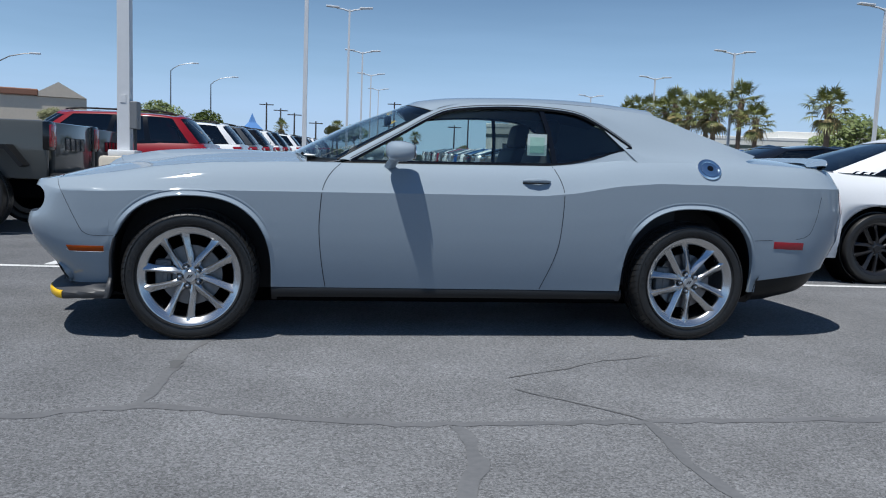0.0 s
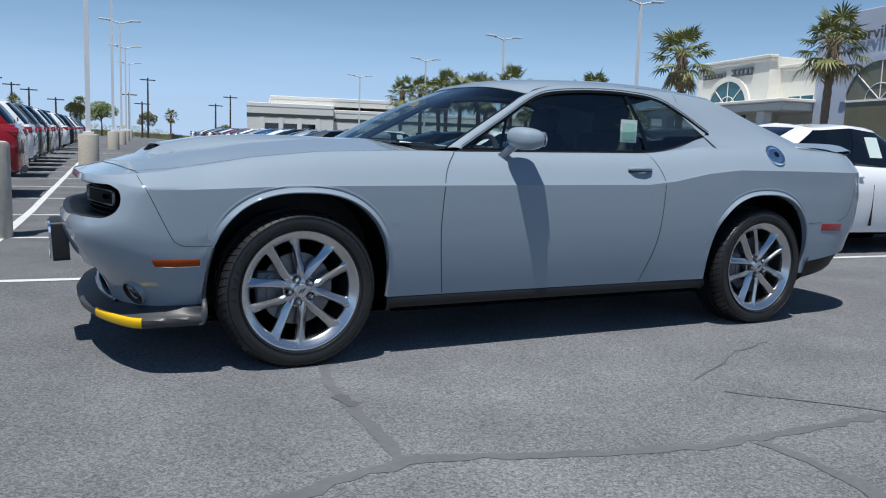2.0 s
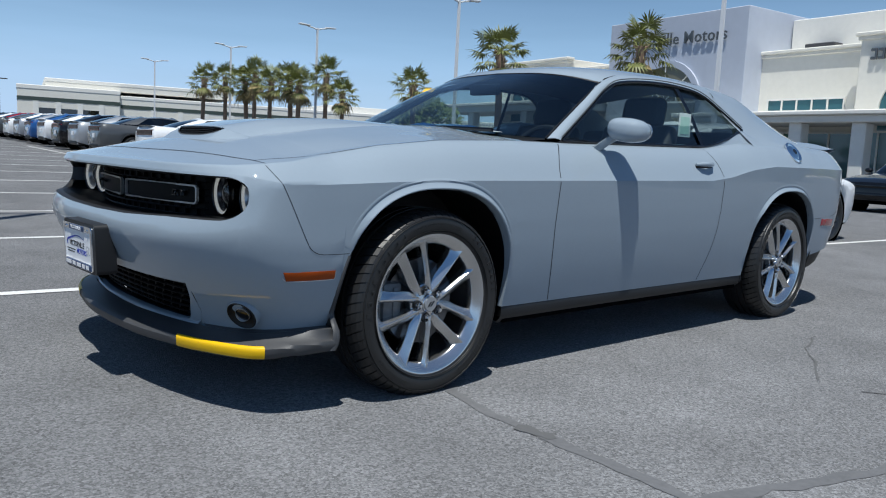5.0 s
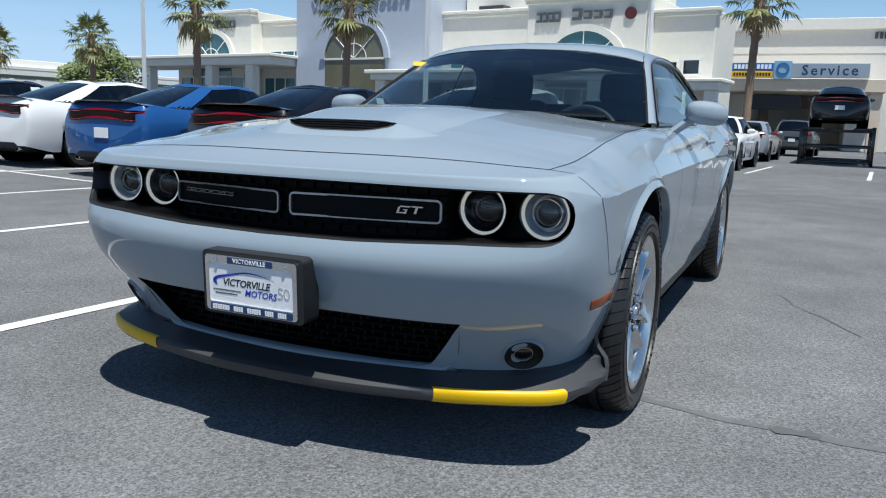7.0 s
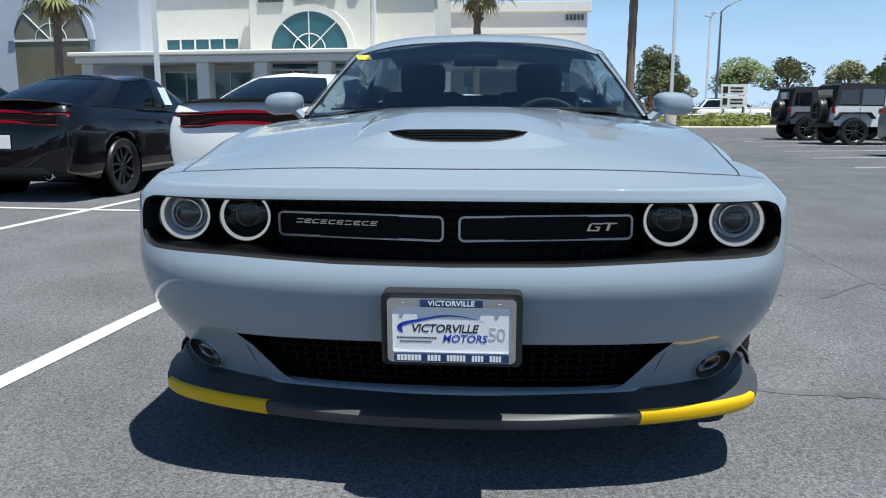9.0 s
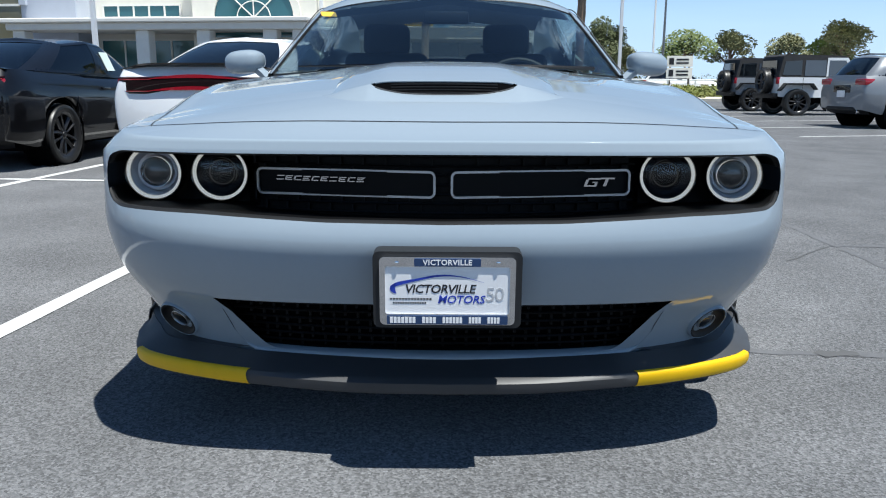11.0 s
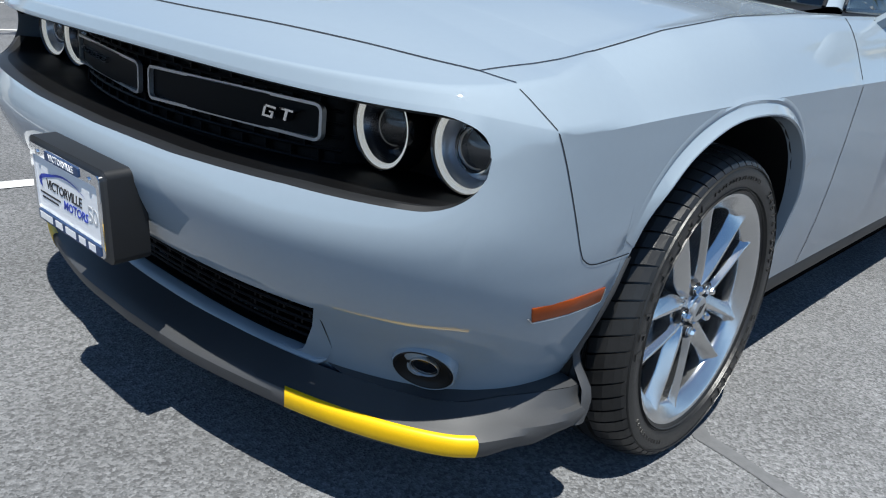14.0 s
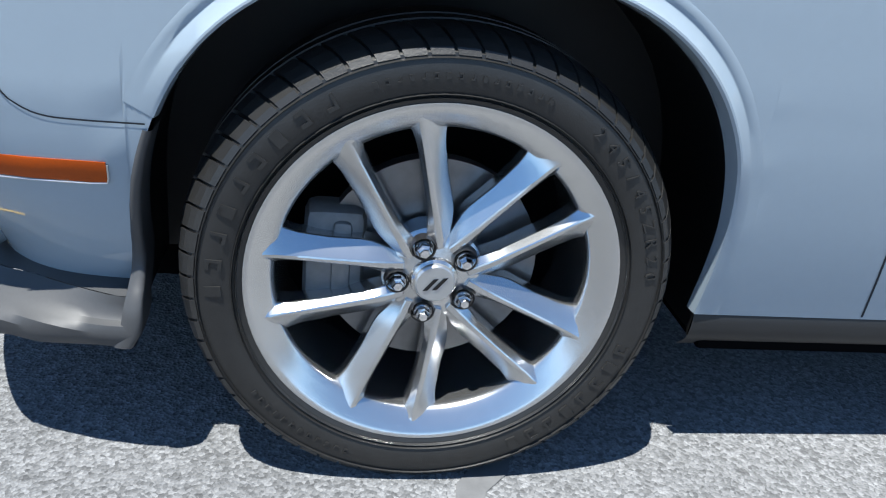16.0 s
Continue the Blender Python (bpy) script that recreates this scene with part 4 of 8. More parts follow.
for i in range(6):
    z = 0.668 + 0.024 * i
    for k in range(-8, 9):
        y = 0.058 * k + (0.029 if i % 2 else 0)
        box(b, recess(y) - 0.014, recess(y), y - 0.0025, y + 0.0025, z, z + 0.024)
tagged(part("grille_mesh", b, GRILLE_BLACK, grille, smooth=False), kind="stuff")
for sd in (-1, 1):
    b = bmesh.new()
    yc, zc, w, h = sd * 0.252, 0.7435, 0.466, 0.070
    o, inn = rounded(w, h, 0.016), rounded(w - 0.0115, h - 0.0115, 0.0105)
    loops = []
    for ol, dx in ((o, 0.0), (o, -0.010), (inn, -0.010), (inn, 0.0)):
        loops.append([b.verts.new((recess(yc + a) - 0.022 + dx, yc + a, zc + c)) for a, c in ol])
    for p, q in zip(loops, loops[1:]):
        for k in range(len(p)):
            b.faces.new((p[k], p[(k + 1) % len(p)], q[(k + 1) % len(p)], q[k]))
    part("insert_frame", b, SILVER_TRIM, grille, "satin silver frame in the grille", angle=30)
    part("insert_mesh", LF([[(recess(y) - 0.020, y, zc + dz) for y in np.linspace(yc - w / 2 + 0.004, yc + w / 2 - 0.004, 15)] for dz in (-h / 2 + 0.004, 0.0, h / 2 - 0.004)], 24, 3), GRILLE_BLACK, grille)
b = bmesh.new()
for i in range(10):
    y = 0.430 - 0.0235 * i
    for z0, z1, y0, y1 in ((0.7575, 0.760, 0.0, 0.0185), (0.748, 0.7505, 0.0, 0.0185), (0.748, 0.760, 0.0, 0.004))[: 3 if i % 3 else 2] + (((0.7528, 0.7552, 0.0, 0.016),) if i % 2 else ()):
        lean = [0.3 * (z - 0.748) for z in (z0, z1)]
        prism(b, [(y - y0 - lean[0], z0), (y - y1 - lean[0], z0), (y - y1 - lean[1], z1), (y - y0 - lean[1], z1)], recess(y) - 0.034, recess(y) - 0.026, "x")
part("name_badge", b, CHROME, grille, "row of slanted chrome shapes", smooth=False)
b = bmesh.new()
for z0, z1, ya, yb in ((0.7545, 0.7585, -0.362, -0.394), (0.7360, 0.7400, -0.358, -0.390), (0.7400, 0.7545, -0.358, -0.365), (0.7400, 0.7480, -0.383, -0.390), (0.7460, 0.7490, -0.376, -0.390), (0.7545, 0.7585, -0.395, -0.431), (0.7360, 0.7545, -0.409, -0.417)):
    lean = [0.35 * (z - 0.736) for z in (z0, z1)]
    prism(b, [(ya - lean[0], z0), (yb - lean[0], z0), (yb - lean[1], z1), (ya - lean[1], z1)], recess(-0.376 if ya > -0.39 else -0.412) - 0.037, recess(-0.376 if ya > -0.39 else -0.412) - 0.022, "x")
part("trim_badge", b, CHROME, grille, "two slanted chrome shapes", smooth=False)

HALO = material("halo_diffuser", (0.78, 0.78, 0.75), 0.25, vary=0.03, scale=80)
# weak emission stands in for sunlight caught by the translucent, recessed ring
HALO.node_tree.nodes["Principled BSDF"].inputs["Emission Color"].default_value = (1.0, 0.975, 0.91, 1)
HALO.node_tree.nodes["Principled BSDF"].inputs["Emission Strength"].default_value = 0.26
LENS_GREY = material("projector_lens", (0.035, 0.038, 0.042), 0.05, coat=1.0)
REFLECTOR = material("lamp_reflector", (0.62, 0.64, 0.68), 0.3, 0.75)
DIM_REFLECTOR = material("smoked_reflector", (0.10, 0.11, 0.13), 0.25, 0.8)
for sd in (-1, 1):
    for yc, outer in ((0.774, True), (0.594, False)):
        x0 = -0.678 if outer else -0.690
        lamp = part("headlight", L([(0.0745, 0.02), (0.0755, -0.012), (0.072, -0.026), (0.0695, -0.024), (0.0695, 0.02)], 48, "Y"), GLOSS_BLACK, hero, "round headlight with a white halo ring",
                    m=Matrix.Translation((x0, sd * yc, 0.756)) @ Matrix.Rotation(radians(-90 + (sd * 4)), 4, "Z") @ Matrix.Scale(1.04, 4))
        part("halo_ring", L([(0.0690, -0.017), (0.0682, -0.021), (0.0620, -0.0200), (0.0608, -0.012), (0.0690, -0.008)], 48, "Y", closed=True), HALO, lamp)
        part("reflector", L([(0.0612, -0.013), (0.055, -0.004), (0.050, 0.012), (0.034, 0.02), (0.0, 0.022)], 40, "Y"), REFLECTOR if outer else DIM_REFLECTOR, lamp)
        part("projector", L([(0.038, 0.02), (0.038, 0.0), (0.034, -0.003), (0.025, -0.010), (0.012, -0.014), (0.0, -0.015)], 32, "Y"), LENS_GREY if outer else GLOSS_BLACK, lamp)
        part("projector_ring", L([(0.040, 0.012), (0.0405, -0.003), (0.0385, -0.0045), (0.0375, -0.001)], 32, "Y"), CHROME if outer else GLOSS_BLACK, lamp)
        if not outer:
            part("vane", B(-0.03, 0.03, -0.004, 0.01, -0.004, 0.004, 0.002), BLACK_PLASTIC, lamp)
        cover = part("lens_cover", L([(0.0695, -0.024), (0.055, -0.031), (0.03, -0.036), (0.0, -0.0375)], 40, "Y"), CLEAR, lamp)
        cover.visible_shadow = False

# lower grille
b = LF([[(on_nose(y, max(z, 0.30))[0].x + dx, y, z) for y in np.linspace(-0.585, 0.585, 31)] for z, dx in ((0.258, 0.12), (0.30, 0.08), (0.39, 0.075), (0.46, 0.075))], 40, 5)
lower = part("lower_grille", b, DARK, hero, "black lower grille")
for i in range(6):
    z = 0.298 + 0.026 * i
    ye = interp(z, [0.28, 0.30, 0.37, 0.44], [0.46, 0.51, 0.545, 0.575])
    part("grille_bar", tube(bmesh.new(), [(on_nose(y, z)[0].x + 0.05, y, z) for y in np.linspace(-ye, ye, 15)], 0.004, 6), GRILLE_BLACK, lower)
b = bmesh.new()
for i in range(6):
    z = 0.285 + 0.026 * i
    ye = interp(z, [0.28, 0.30, 0.37, 0.44], [0.45, 0.50, 0.535, 0.565])
    for k in range(-9, 10):
        y = 0.064 * k + (0.032 if i % 2 else 0)
        if abs(y) < ye:
            x = on_nose(y, z)[0].x + 0.046
            box(b, x, x + 0.01, y - 0.0035, y + 0.0035, z, z + 0.03)
tagged(part("grille_mesh", b, GRILLE_BLACK, lower, smooth=False), kind="stuff")
b = bmesh.new()
for edge in (0, 1):
    rows = []
    for i in range(61):
        y = -0.577 + 1.154 * i / 60
        lo, hi, _ = opening(min(abs(y), 0.577), "lower")
        z = (lo, hi)[edge]
        p, nr = on_nose(y, z)
        s = 1 if edge == 0 else -1
        rows.append([b.verts.new(p), b.verts.new(p + Vector((0.01, 0, s * 0.004))), b.verts.new(p + Vector((0.07, 0, s * 0.004)))])
    for p, q in zip(rows, rows[1:]):
        for k in range(2):
            b.faces.new((p[k], q[k], q[k + 1], p[k + 1]))
part("lower_grille_edge", b, BLACK_PLASTIC, hero)
b = bmesh.new()
rows = []
for i in range(81):
    y = -0.573 + 1.146 * i / 80
    lo, hi, _ = opening(min(abs(y), 0.577), "lower")
    p, nr = on_nose(y, lo)
    fade = 1 - smooth_step(0.49, 0.55, abs(y))
    rows.append([b.verts.new(p + nr * (d * fade + 0.0006) + Vector((0.012 * k, 0, h * fade))) for d, h, k in ((-0.0004, -0.018, 0), (0.006, -0.012, 0), (0.008, -0.004, 0), (0.005, 0.002, 0), (-0.002, 0.004, 0.3), (-0.010, 0.002, 1.2))])
for p, q in zip(rows, rows[1:]):
    for k in range(5):
        b.faces.new((p[k], q[k], q[k + 1], p[k + 1]))
part("lower_grille_bezel", b, PAINT, hero, "rounded painted ledge under the lower grille", angle=50)

# fog lamps: deep black bowls with a thin painted edge and a small lens behind a bright ring
for sd in (-1, 1):
    p, nr = on_nose(sd * 0.727, 0.350)
    m = stand(p + nr * 0.005, (nr + Vector((-0.20, 0, 0.03))).normalized())
    fog = part("fog_lamp", L([(0.0570, 0.02), (0.0570, -0.008), (0.0550, -0.0110), (0.0530, -0.0105), (0.0480, -0.004), (0.0420, 0.000), (0.0330, 0.002), (0.0, 0.002)], 40, "Y"), BLACK_PLASTIC, hero, "round recessed black fog lamp", m=m)
    part("fog_rim", L([(0.0610, 0.022), (0.0605, -0.0060), (0.0588, -0.0105), (0.0565, -0.0100)], 40, "Y"), PAINT, fog, "thin painted edge")
    part("fog_ring", L([(0.0275, 0.003), (0.0275, -0.0040), (0.0262, -0.0046), (0.0252, -0.0015)], 32, "Y"), SILVER_TRIM, fog)
    part("fog_lens", L([(0.0255, 0.0), (0.018, -0.002), (0.0, -0.003)], 32, "Y"), GLOSS_BLACK, fog)

# splitter with two pieces of yellow tape
OUT = [(-0.893, 0, 0.236), (-0.883, 0.25, 0.238), (-0.838, 0.517, 0.244), (-0.779, 0.704, 0.247), (-0.697, 0.846, 0.250), (-0.60, 0.894, 0.258), (-0.50, 0.918, 0.263), (-0.430, 0.921, 0.262)]


def splitter_curves(a, c, n, grow=0.0, full=True):
    top = spline(OUT, 201)
    i0, i1 = int(200 * a), int(200 * c)
    pick = [top[i0 + (i1 - i0) * k // (n - 1)] for k in range(n)]

    def out(p, d, dz):
        v = Vector((p.x + 0.42, p.y, 0)).normalized()
        return Vector((p.x + v.x * d, p.y + v.y * d, p.z + dz))
    rows = [[out(p, interp(p.x, [-0.8, -0.6, -0.45], [-0.10, -0.07, -0.025]), interp(p.x, [-0.8, -0.65, -0.45], [0.032, 0.034, 0.036])) for p in pick]] if full else []
    rows += [[out(p, -0.022 if full else -0.013, 0.006 + grow if full else 0.003 + grow) for p in pick], [out(p, -0.005 + grow, 0.0 + grow) for p in pick], [out(p, 0.0 + grow, -0.010) for p in pick], [out(p, -0.006 + grow, -0.034) for p in pick], [out(p, -0.02, -0.040 - grow) for p in pick]]
    if full:
        rows.append([out(p, -0.14, -0.03) for p in pick])
    return rows


part("splitter", LF(splitter_curves(0, 1, 40), 60, 19, mirror=True), SATIN_GREY, hero, "satin dark grey front splitter")
# the wing's end turns up as a thin flange along the front edge of the wheel opening
for sd in (-1, 1):
    rows = []
    for i in range(25):
        f = i / 24
        z = 0.226 + 0.336 * f
        up = max(0.0, z - ARCH_Z) / arch_height(AX_F)
        x = AX_F - ARCH * (1 - up**ARCH_N) ** (1 / ARCH_N) - 0.016 * (1 - smooth_step(0.0, 0.09, f))
        y = side_y(XC, max(z, 0.3)) + 0.002
        y += (max(y, 0.917) - y) * (1 - smooth_step(0.16, 0.42, f))
        w = interp(f, [0, 0.1, 0.3, 0.6, 1.0], [0.024, 0.026, 0.015, 0.010, 0.007])
        rows.append([(x - w, sd * (y - 0.004), z), (x - 0.7 * w, sd * (y + 0.001), z), (x - 0.2 * w, sd * (y + 0.0035), z), (x + 0.003, sd * (y + 0.002), z), (x + 0.006, sd * (y - 0.006), z), (x + 0.006, sd * (y - 0.06), z)])
    part("splitter_flange", LF(rows, 25, 16), SATIN_GREY, hero, "satin grey flange beside the wheel", angle=50)
# the shelf between the splitter's wing and the bumper's lower corner
low = [p for p in splitter_curves(0, 1, 60)[0] if p.x > -0.75]
for sd in (-1, 1):
    part("splitter_shelf", LF([[(p.x, sd * (nose_side(min(p.x, XC - 0.002), p.z + 0.008) - 0.015), p.z + 0.006) for p in low], [(p.x, sd * (p.y - 0.002), p.z) for p in low]], 20, 4), SATIN_GREY, hero)
for sd in (-1, 1):
    rows = splitter_curves(0.447, 0.775, 14, 0.0025, False)
    part("guard_tape", LF([[Vector((p.x, sd * p.y, p.z)) for p in r] for r in rows], 24, 13), YELLOW, hero, "bright yellow protective tape")
b = bmesh.new()
loft(b, [[nose_point(radians(a), 0.25) + Vector((0.015, 0, 0)) for a in np.linspace(0, 90, 20)], [Vector((p.x + 0.06, p.y * 0.95, 0.225)) for p in (nose_point(radians(a), 0.25) for a in np.linspace(0, 90, 20))]], 30, 4, mirror=True)
part("bumper_lower", b, BLACK_PLASTIC, hero)

# side markers, fuel cap, door handles
for sd in (-1, 1):
    for x0, x1, z0, z1, slant, mat, nm in ((-0.640, -0.452, 0.486, 0.509, 0.001, AMBER, "front_marker"), (3.50, 3.70, 0.575, 0.612, 0.006, RED_LENS, "rear_marker")):
        b = bmesh.new()
        for k, (grow, off) in enumerate(((0.004, 0.0005), (0.004, 0.0022), (0.001, 0.0030))):
            ring = []
            for t, e in ((0, 0), (0.5, 0), (1, 0), (1, 1), (0.5, 1), (0, 1)):
                x = x0 + (x1 - x0) * t + (grow if t == 1 else -grow if t == 0 else 0) + (0.015 if nm[0] == "f" and t == 0 and not e else 0)
                z = (z0 + slant * (1 - t)) + (z1 - z0) * e + (grow if e else -grow)
                y = side_y(x, z) if XC < x < XR else (nose_side(x, z) if x < XC else side_y(XR, z) * (1 - max(0, (x - XR) / 0.77) ** 3.0) ** (1 / 3.0))
                ring.append(b.verts.new((x, sd * (y + off), z)))
            if k:
                for i in range(6):
                    b.faces.new((last[i], last[(i + 1) % 6], ring[(i + 1) % 6], ring[i]))
            last = ring
        b.faces.new((last[0], last[1], last[4], last[5]))
        b.faces.new((last[1], last[2], last[3], last[4]))
        marker = part(nm, b, mat, hero, "orange side marker lamp" if nm[0] == "f" else "red side marker lamp", angle=30)
        if nm[0] == "f":
            # pale tube along the bottom and ends only, added as the lamp's bright lit edge
            rim_pts = [(x0 - 0.004 + 0.015 * (1 - f), z0 - 0.0045 + 0.012 * f) for f in (1.0, 0.4, 0.0)] + [(x0 + (x1 - x0) * f, z0 - 0.0056) for f in (0.3, 0.5, 0.7, 0.9)] + [(x1 + 0.003, z0 - 0.004), (x1 + 0.0055, z0 + 0.003), (x1 + 0.0058, z1)]
            part("marker_lit_edge", T([(x, sd * (nose_side(x, z) + 0.0022), z) for x, z in rim_pts], 0.0013, 6), SILVER_TRIM, marker, "thin pale line for the lit edge")
    y = side_y(1.95, 0.935)
    pocket = part("door_handle", P(rounded(0.165, 0.034, 0.016), -0.002, 0.012, "y"), GLOSS_BLACK, hero, "door handle over a dark hollow", m=Matrix.Translation((1.955, sd * (y + 0.003), 0.928)) @ (Matrix.Identity(4) if sd < 0 else Matrix.Rotation(math.pi, 4, "Z")), smooth=False)
    grip = bmesh.new()
    tube(grip, [(1.872, sd * (y + 0.004), 0.944), (1.90, sd * (y + 0.020), 0.947), (1.955, sd * (y + 0.026), 0.948), (2.01, sd * (y + 0.020), 0.947), (2.038, sd * (y + 0.004), 0.944)], [0.007, 0.012, 0.013, 0.012, 0.007], 10)
    part("handle_grip", grip, PAINT, hero)
y = side_y(3.045, 1.05)
cap = part("fuel_cap", L([(0.075, 0.010), (0.075, -0.002), (0.066, -0.008), (0.058, -0.006), (0.052, -0.002), (0.046, -0.004), (0.03, -0.010), (0.0, -0.011)], 40, "Y"), CHROME, hero, "round chrome fuel filler cap", m=stand(Vector((3.045, -y - 0.006, 1.052)), Vector((0, -1, 0.72)).normalized()))
part("cap_badge", L([(0.02, -0.009), (0.019, -0.013), (0.0, -0.0135)], 20, "Y"), GLOSS_BLACK, cap)

# plate on its bracket
bracket = part("plate_bracket", P(rounded(0.35, 0.190, 0.016), 0.0, 0.075, "y"), LIP, hero, "dark plastic plate bracket", m=Matrix.Translation((-1.005, -0.012, 0.514)) @ Matrix.Rotation(radians(-90), 4, "Z") @ Matrix.Rotation(radians(3), 4, "X"), smooth=True, angle=40)
b = bmesh.new()
o, inn = rounded(0.318, 0.168, 0.012), rounded(0.292, 0.118, 0.006)
loops = [[b.verts.new((a, d, c + dz)) for a, c in ol] for ol, d, dz in ((o, 0.0, 0), (o, -0.009, 0), (inn, -0.009, 0.002), (inn, -0.004, 0.002))]
for p, q in zip(loops, loops[1:]):
    for k in range(len(p)):
        b.faces.new((p[k], p[(k + 1) % len(p)], q[(k + 1) % len(p)], q[k]))
frame_part = part("plate_frame", b, CHROME, bracket, "chrome plate frame", angle=30)
plate = part("plate_card", P(rounded(0.30, 0.15, 0.008), -0.005, 0.0, "y"), WHITE_TRIM, bracket, "white dealer card with blue lettering", smooth=False)
part("name_band", P(rounded(0.155, 0.019, 0.003), -0.0115, -0.008, "y"), NAVY_PRINT, frame_part, m=Matrix.Translation((0, 0, 0.0715)), smooth=False)
part("maker_band", P(rounded(0.285, 0.022, 0.003), -0.0115, -0.008, "y"), NAVY_PRINT, frame_part, m=Matrix.Translation((0, 0, -0.071)), smooth=False)
UPR = Matrix.Rotation(radians(90), 4, "X")
lettering("word", "VICTORVILLE", 0.0185, WHITE_TRIM, frame_part, Matrix.Translation((0, -0.0118, 0.0715)) @ UPR, 0.0006, spread=1.05, bold=0.0004)
b = bmesh.new()
x = -0.135
for wid in (0.062, 0.034, 0.048, 0.03, 0.03):
    nb = max(3, round(wid / 0.0085))
    for i in range(nb):
        box(b, x + wid * i / nb, x + wid * (i + 0.78) / nb, -0.0125, -0.0115, -0.0785, -0.0635)
    x += wid + 0.014
tagged(part("maker_mark", b, WHITE_TRIM, frame_part, "row of white bars", smooth=False), "row of white bars", kind="stuff")
lettering("word", "VICTORVILLE", 0.030, BLACK_PRINT, plate, Matrix.Translation((-0.018, -0.0055, 0.004)) @ UPR, 0.0004, shear=0.2, spread=0.92, bold=0.0004)
lettering("word", "MOTORS", 0.028, BLUE_PRINT, plate, Matrix.Translation((0.032, -0.0055, -0.022)) @ UPR, 0.0004, shear=0.2, spread=0.95, bold=0.0003)
lettering("word", "50", 0.05, material("pale_silver_print", (0.52, 0.53, 0.55), 0.4), plate, Matrix.Translation((0.112, -0.0055, -0.010)) @ UPR, 0.0004, spread=0.85)
b = bmesh.new()
arc = spline([(-0.135, 0, 0.008), (-0.12, 0, 0.021), (-0.07, 0, 0.031), (-0.02, 0, 0.040), (0.03, 0, 0.037), (0.085, 0, 0.022)], 30)
low = spline([(-0.132, 0, 0.004), (-0.118, 0, 0.012), (-0.07, 0, 0.025), (-0.02, 0, 0.0355), (0.03, 0, 0.0345), (0.085, 0, 0.0215)], 30)
for (p, q), (r, s) in zip(zip(arc, arc[1:]), zip(low, low[1:])):
    b.faces.new([b.verts.new((v.x, -0.0058, v.z)) for v in (p, q, s, r)])
for k in range(12):
    a0, a1 = math.pi * (0.5 + k / 12), math.pi * (0.5 + (k + 1) / 12)
    b.faces.new([b.verts.new((-0.118 + 0.017 * c * math.cos(a), -0.0058, 0.006 + 0.013 * math.sin(a))) for c, a in ((1.0, a0), (1.0, a1), (0.25, a1), (0.25, a0))])
part("swoosh", b, BLUE_PRINT, plate, "blue curved stroke", smooth=False)
b = bmesh.new()
for x0, x1, z in ((-0.135, -0.035, -0.020), (-0.128, -0.048, -0.030)):
    for i in range(14):
        box(b, x0 + (x1 - x0) * i / 14, x0 + (x1 - x0) * (i + 0.7) / 14, -0.0058, -0.005, z - 0.002, z + 0.002)
tagged(part("small_print", b, BLACK_PRINT, plate, smooth=False), kind="stuff")
for sx in (-0.118, 0.118):
    part("screw", L([(0.0, -0.0135), (0.005, -0.012), (0.006, -0.008)], 12, "Y"), CHROME, frame_part, m=Matrix.Translation((sx, 0, 0.069)))

# hood: scoop, front gap and side gaps
def hood_z(x, y):
    """The hood's height, as the body has it."""
    e_y = side_y(max(x, XC), top_z(max(x, XC)))
    w = 1 - min(1.0, abs(y) / e_y)
    z = top_z(x) + (hood_center(x) - top_z(x)) * (1 - (1 - w) ** 2.0)
    return z + hood_rise(x, y)


def scoop_lip(y):
    """The scoop's front edge: how far along the hood it lies and how far it stands above it."""
    v = abs(y)
    x = -0.525 + 0.014 * (v / 0.205) ** 2 if v < 0.205 else -0.511 + 0.137 * (v - 0.205) + 2.4 * (v - 0.205) ** 2
    return x, 0.033 * (1 - smooth_step(0.15, 0.35, v))


top_rows = []
for f in (0.0, 0.02, 0.1, 0.25, 0.5, 0.75, 1.0):
    row = []
    for y in np.linspace(-0.36, 0.36, 31):
        x0, up = scoop_lip(y)
        x = x0 + (0.445 - x0) * f
        rise = up * (1 - smooth_step(0.2, 1.0, f) * 0.92)
        row.append((x, y, hood_z(x, y) + rise + 0.003 - 0.010 * smooth_step(0.29, 0.36, abs(y)) - 0.008 * smooth_step(0.8, 1.0, f)))
    top_rows.append(row)
scoop = part("hood_scoop", LF(top_rows, 61, 30), PAINT, hero, "raised hood scoop with a black slot", angle=60)
b, front = bmesh.new(), bmesh.new()
rows, ramp = [], []
lip_top, lip_low = [], []
for i in range(55):
    y = -0.351 + 0.702 * i / 54
    u = min(1.0, abs(y) / 0.205)
    hgt = 0.030 * max(0.0, 1 - u**3.2) ** 0.62
    xf, up = scoop_lip(y)
    zt = hood_z(xf, y) + up + 0.003 - 0.010 * smooth_step(0.29, 0.36, abs(y))
    low = Vector((xf - 0.030 * hgt / 0.031 - 0.001, y, zt - hgt * 1.25))
    if u < 1.0:
        lip_top.append((xf - 0.002, y, zt - 0.0005))
        lip_low.append((low.x - 0.001, y, low.z))
        rows.append([b.verts.new(low), b.verts.new((xf - 0.001, y, zt - 0.002)), b.verts.new((xf + 0.02, y, zt - 0.004))])
    x1 = xf - 0.10
    ramp.append([front.verts.new(low), front.verts.new((low.x * 0.6 + x1 * 0.4, y, 0.45 * low.z + 0.55 * hood_z(low.x * 0.6 + x1 * 0.4, y))), front.verts.new((x1, y, hood_z(x1, y) - 0.020))])
for p, q in zip(rows, rows[1:]):
    for k in range(2):
        b.faces.new((p[k], q[k], q[k + 1], p[k + 1]))
for p, q in zip(ramp, ramp[1:]):
    for k in range(2):
        front.faces.new((p[k], q[k], q[k + 1], p[k + 1]))
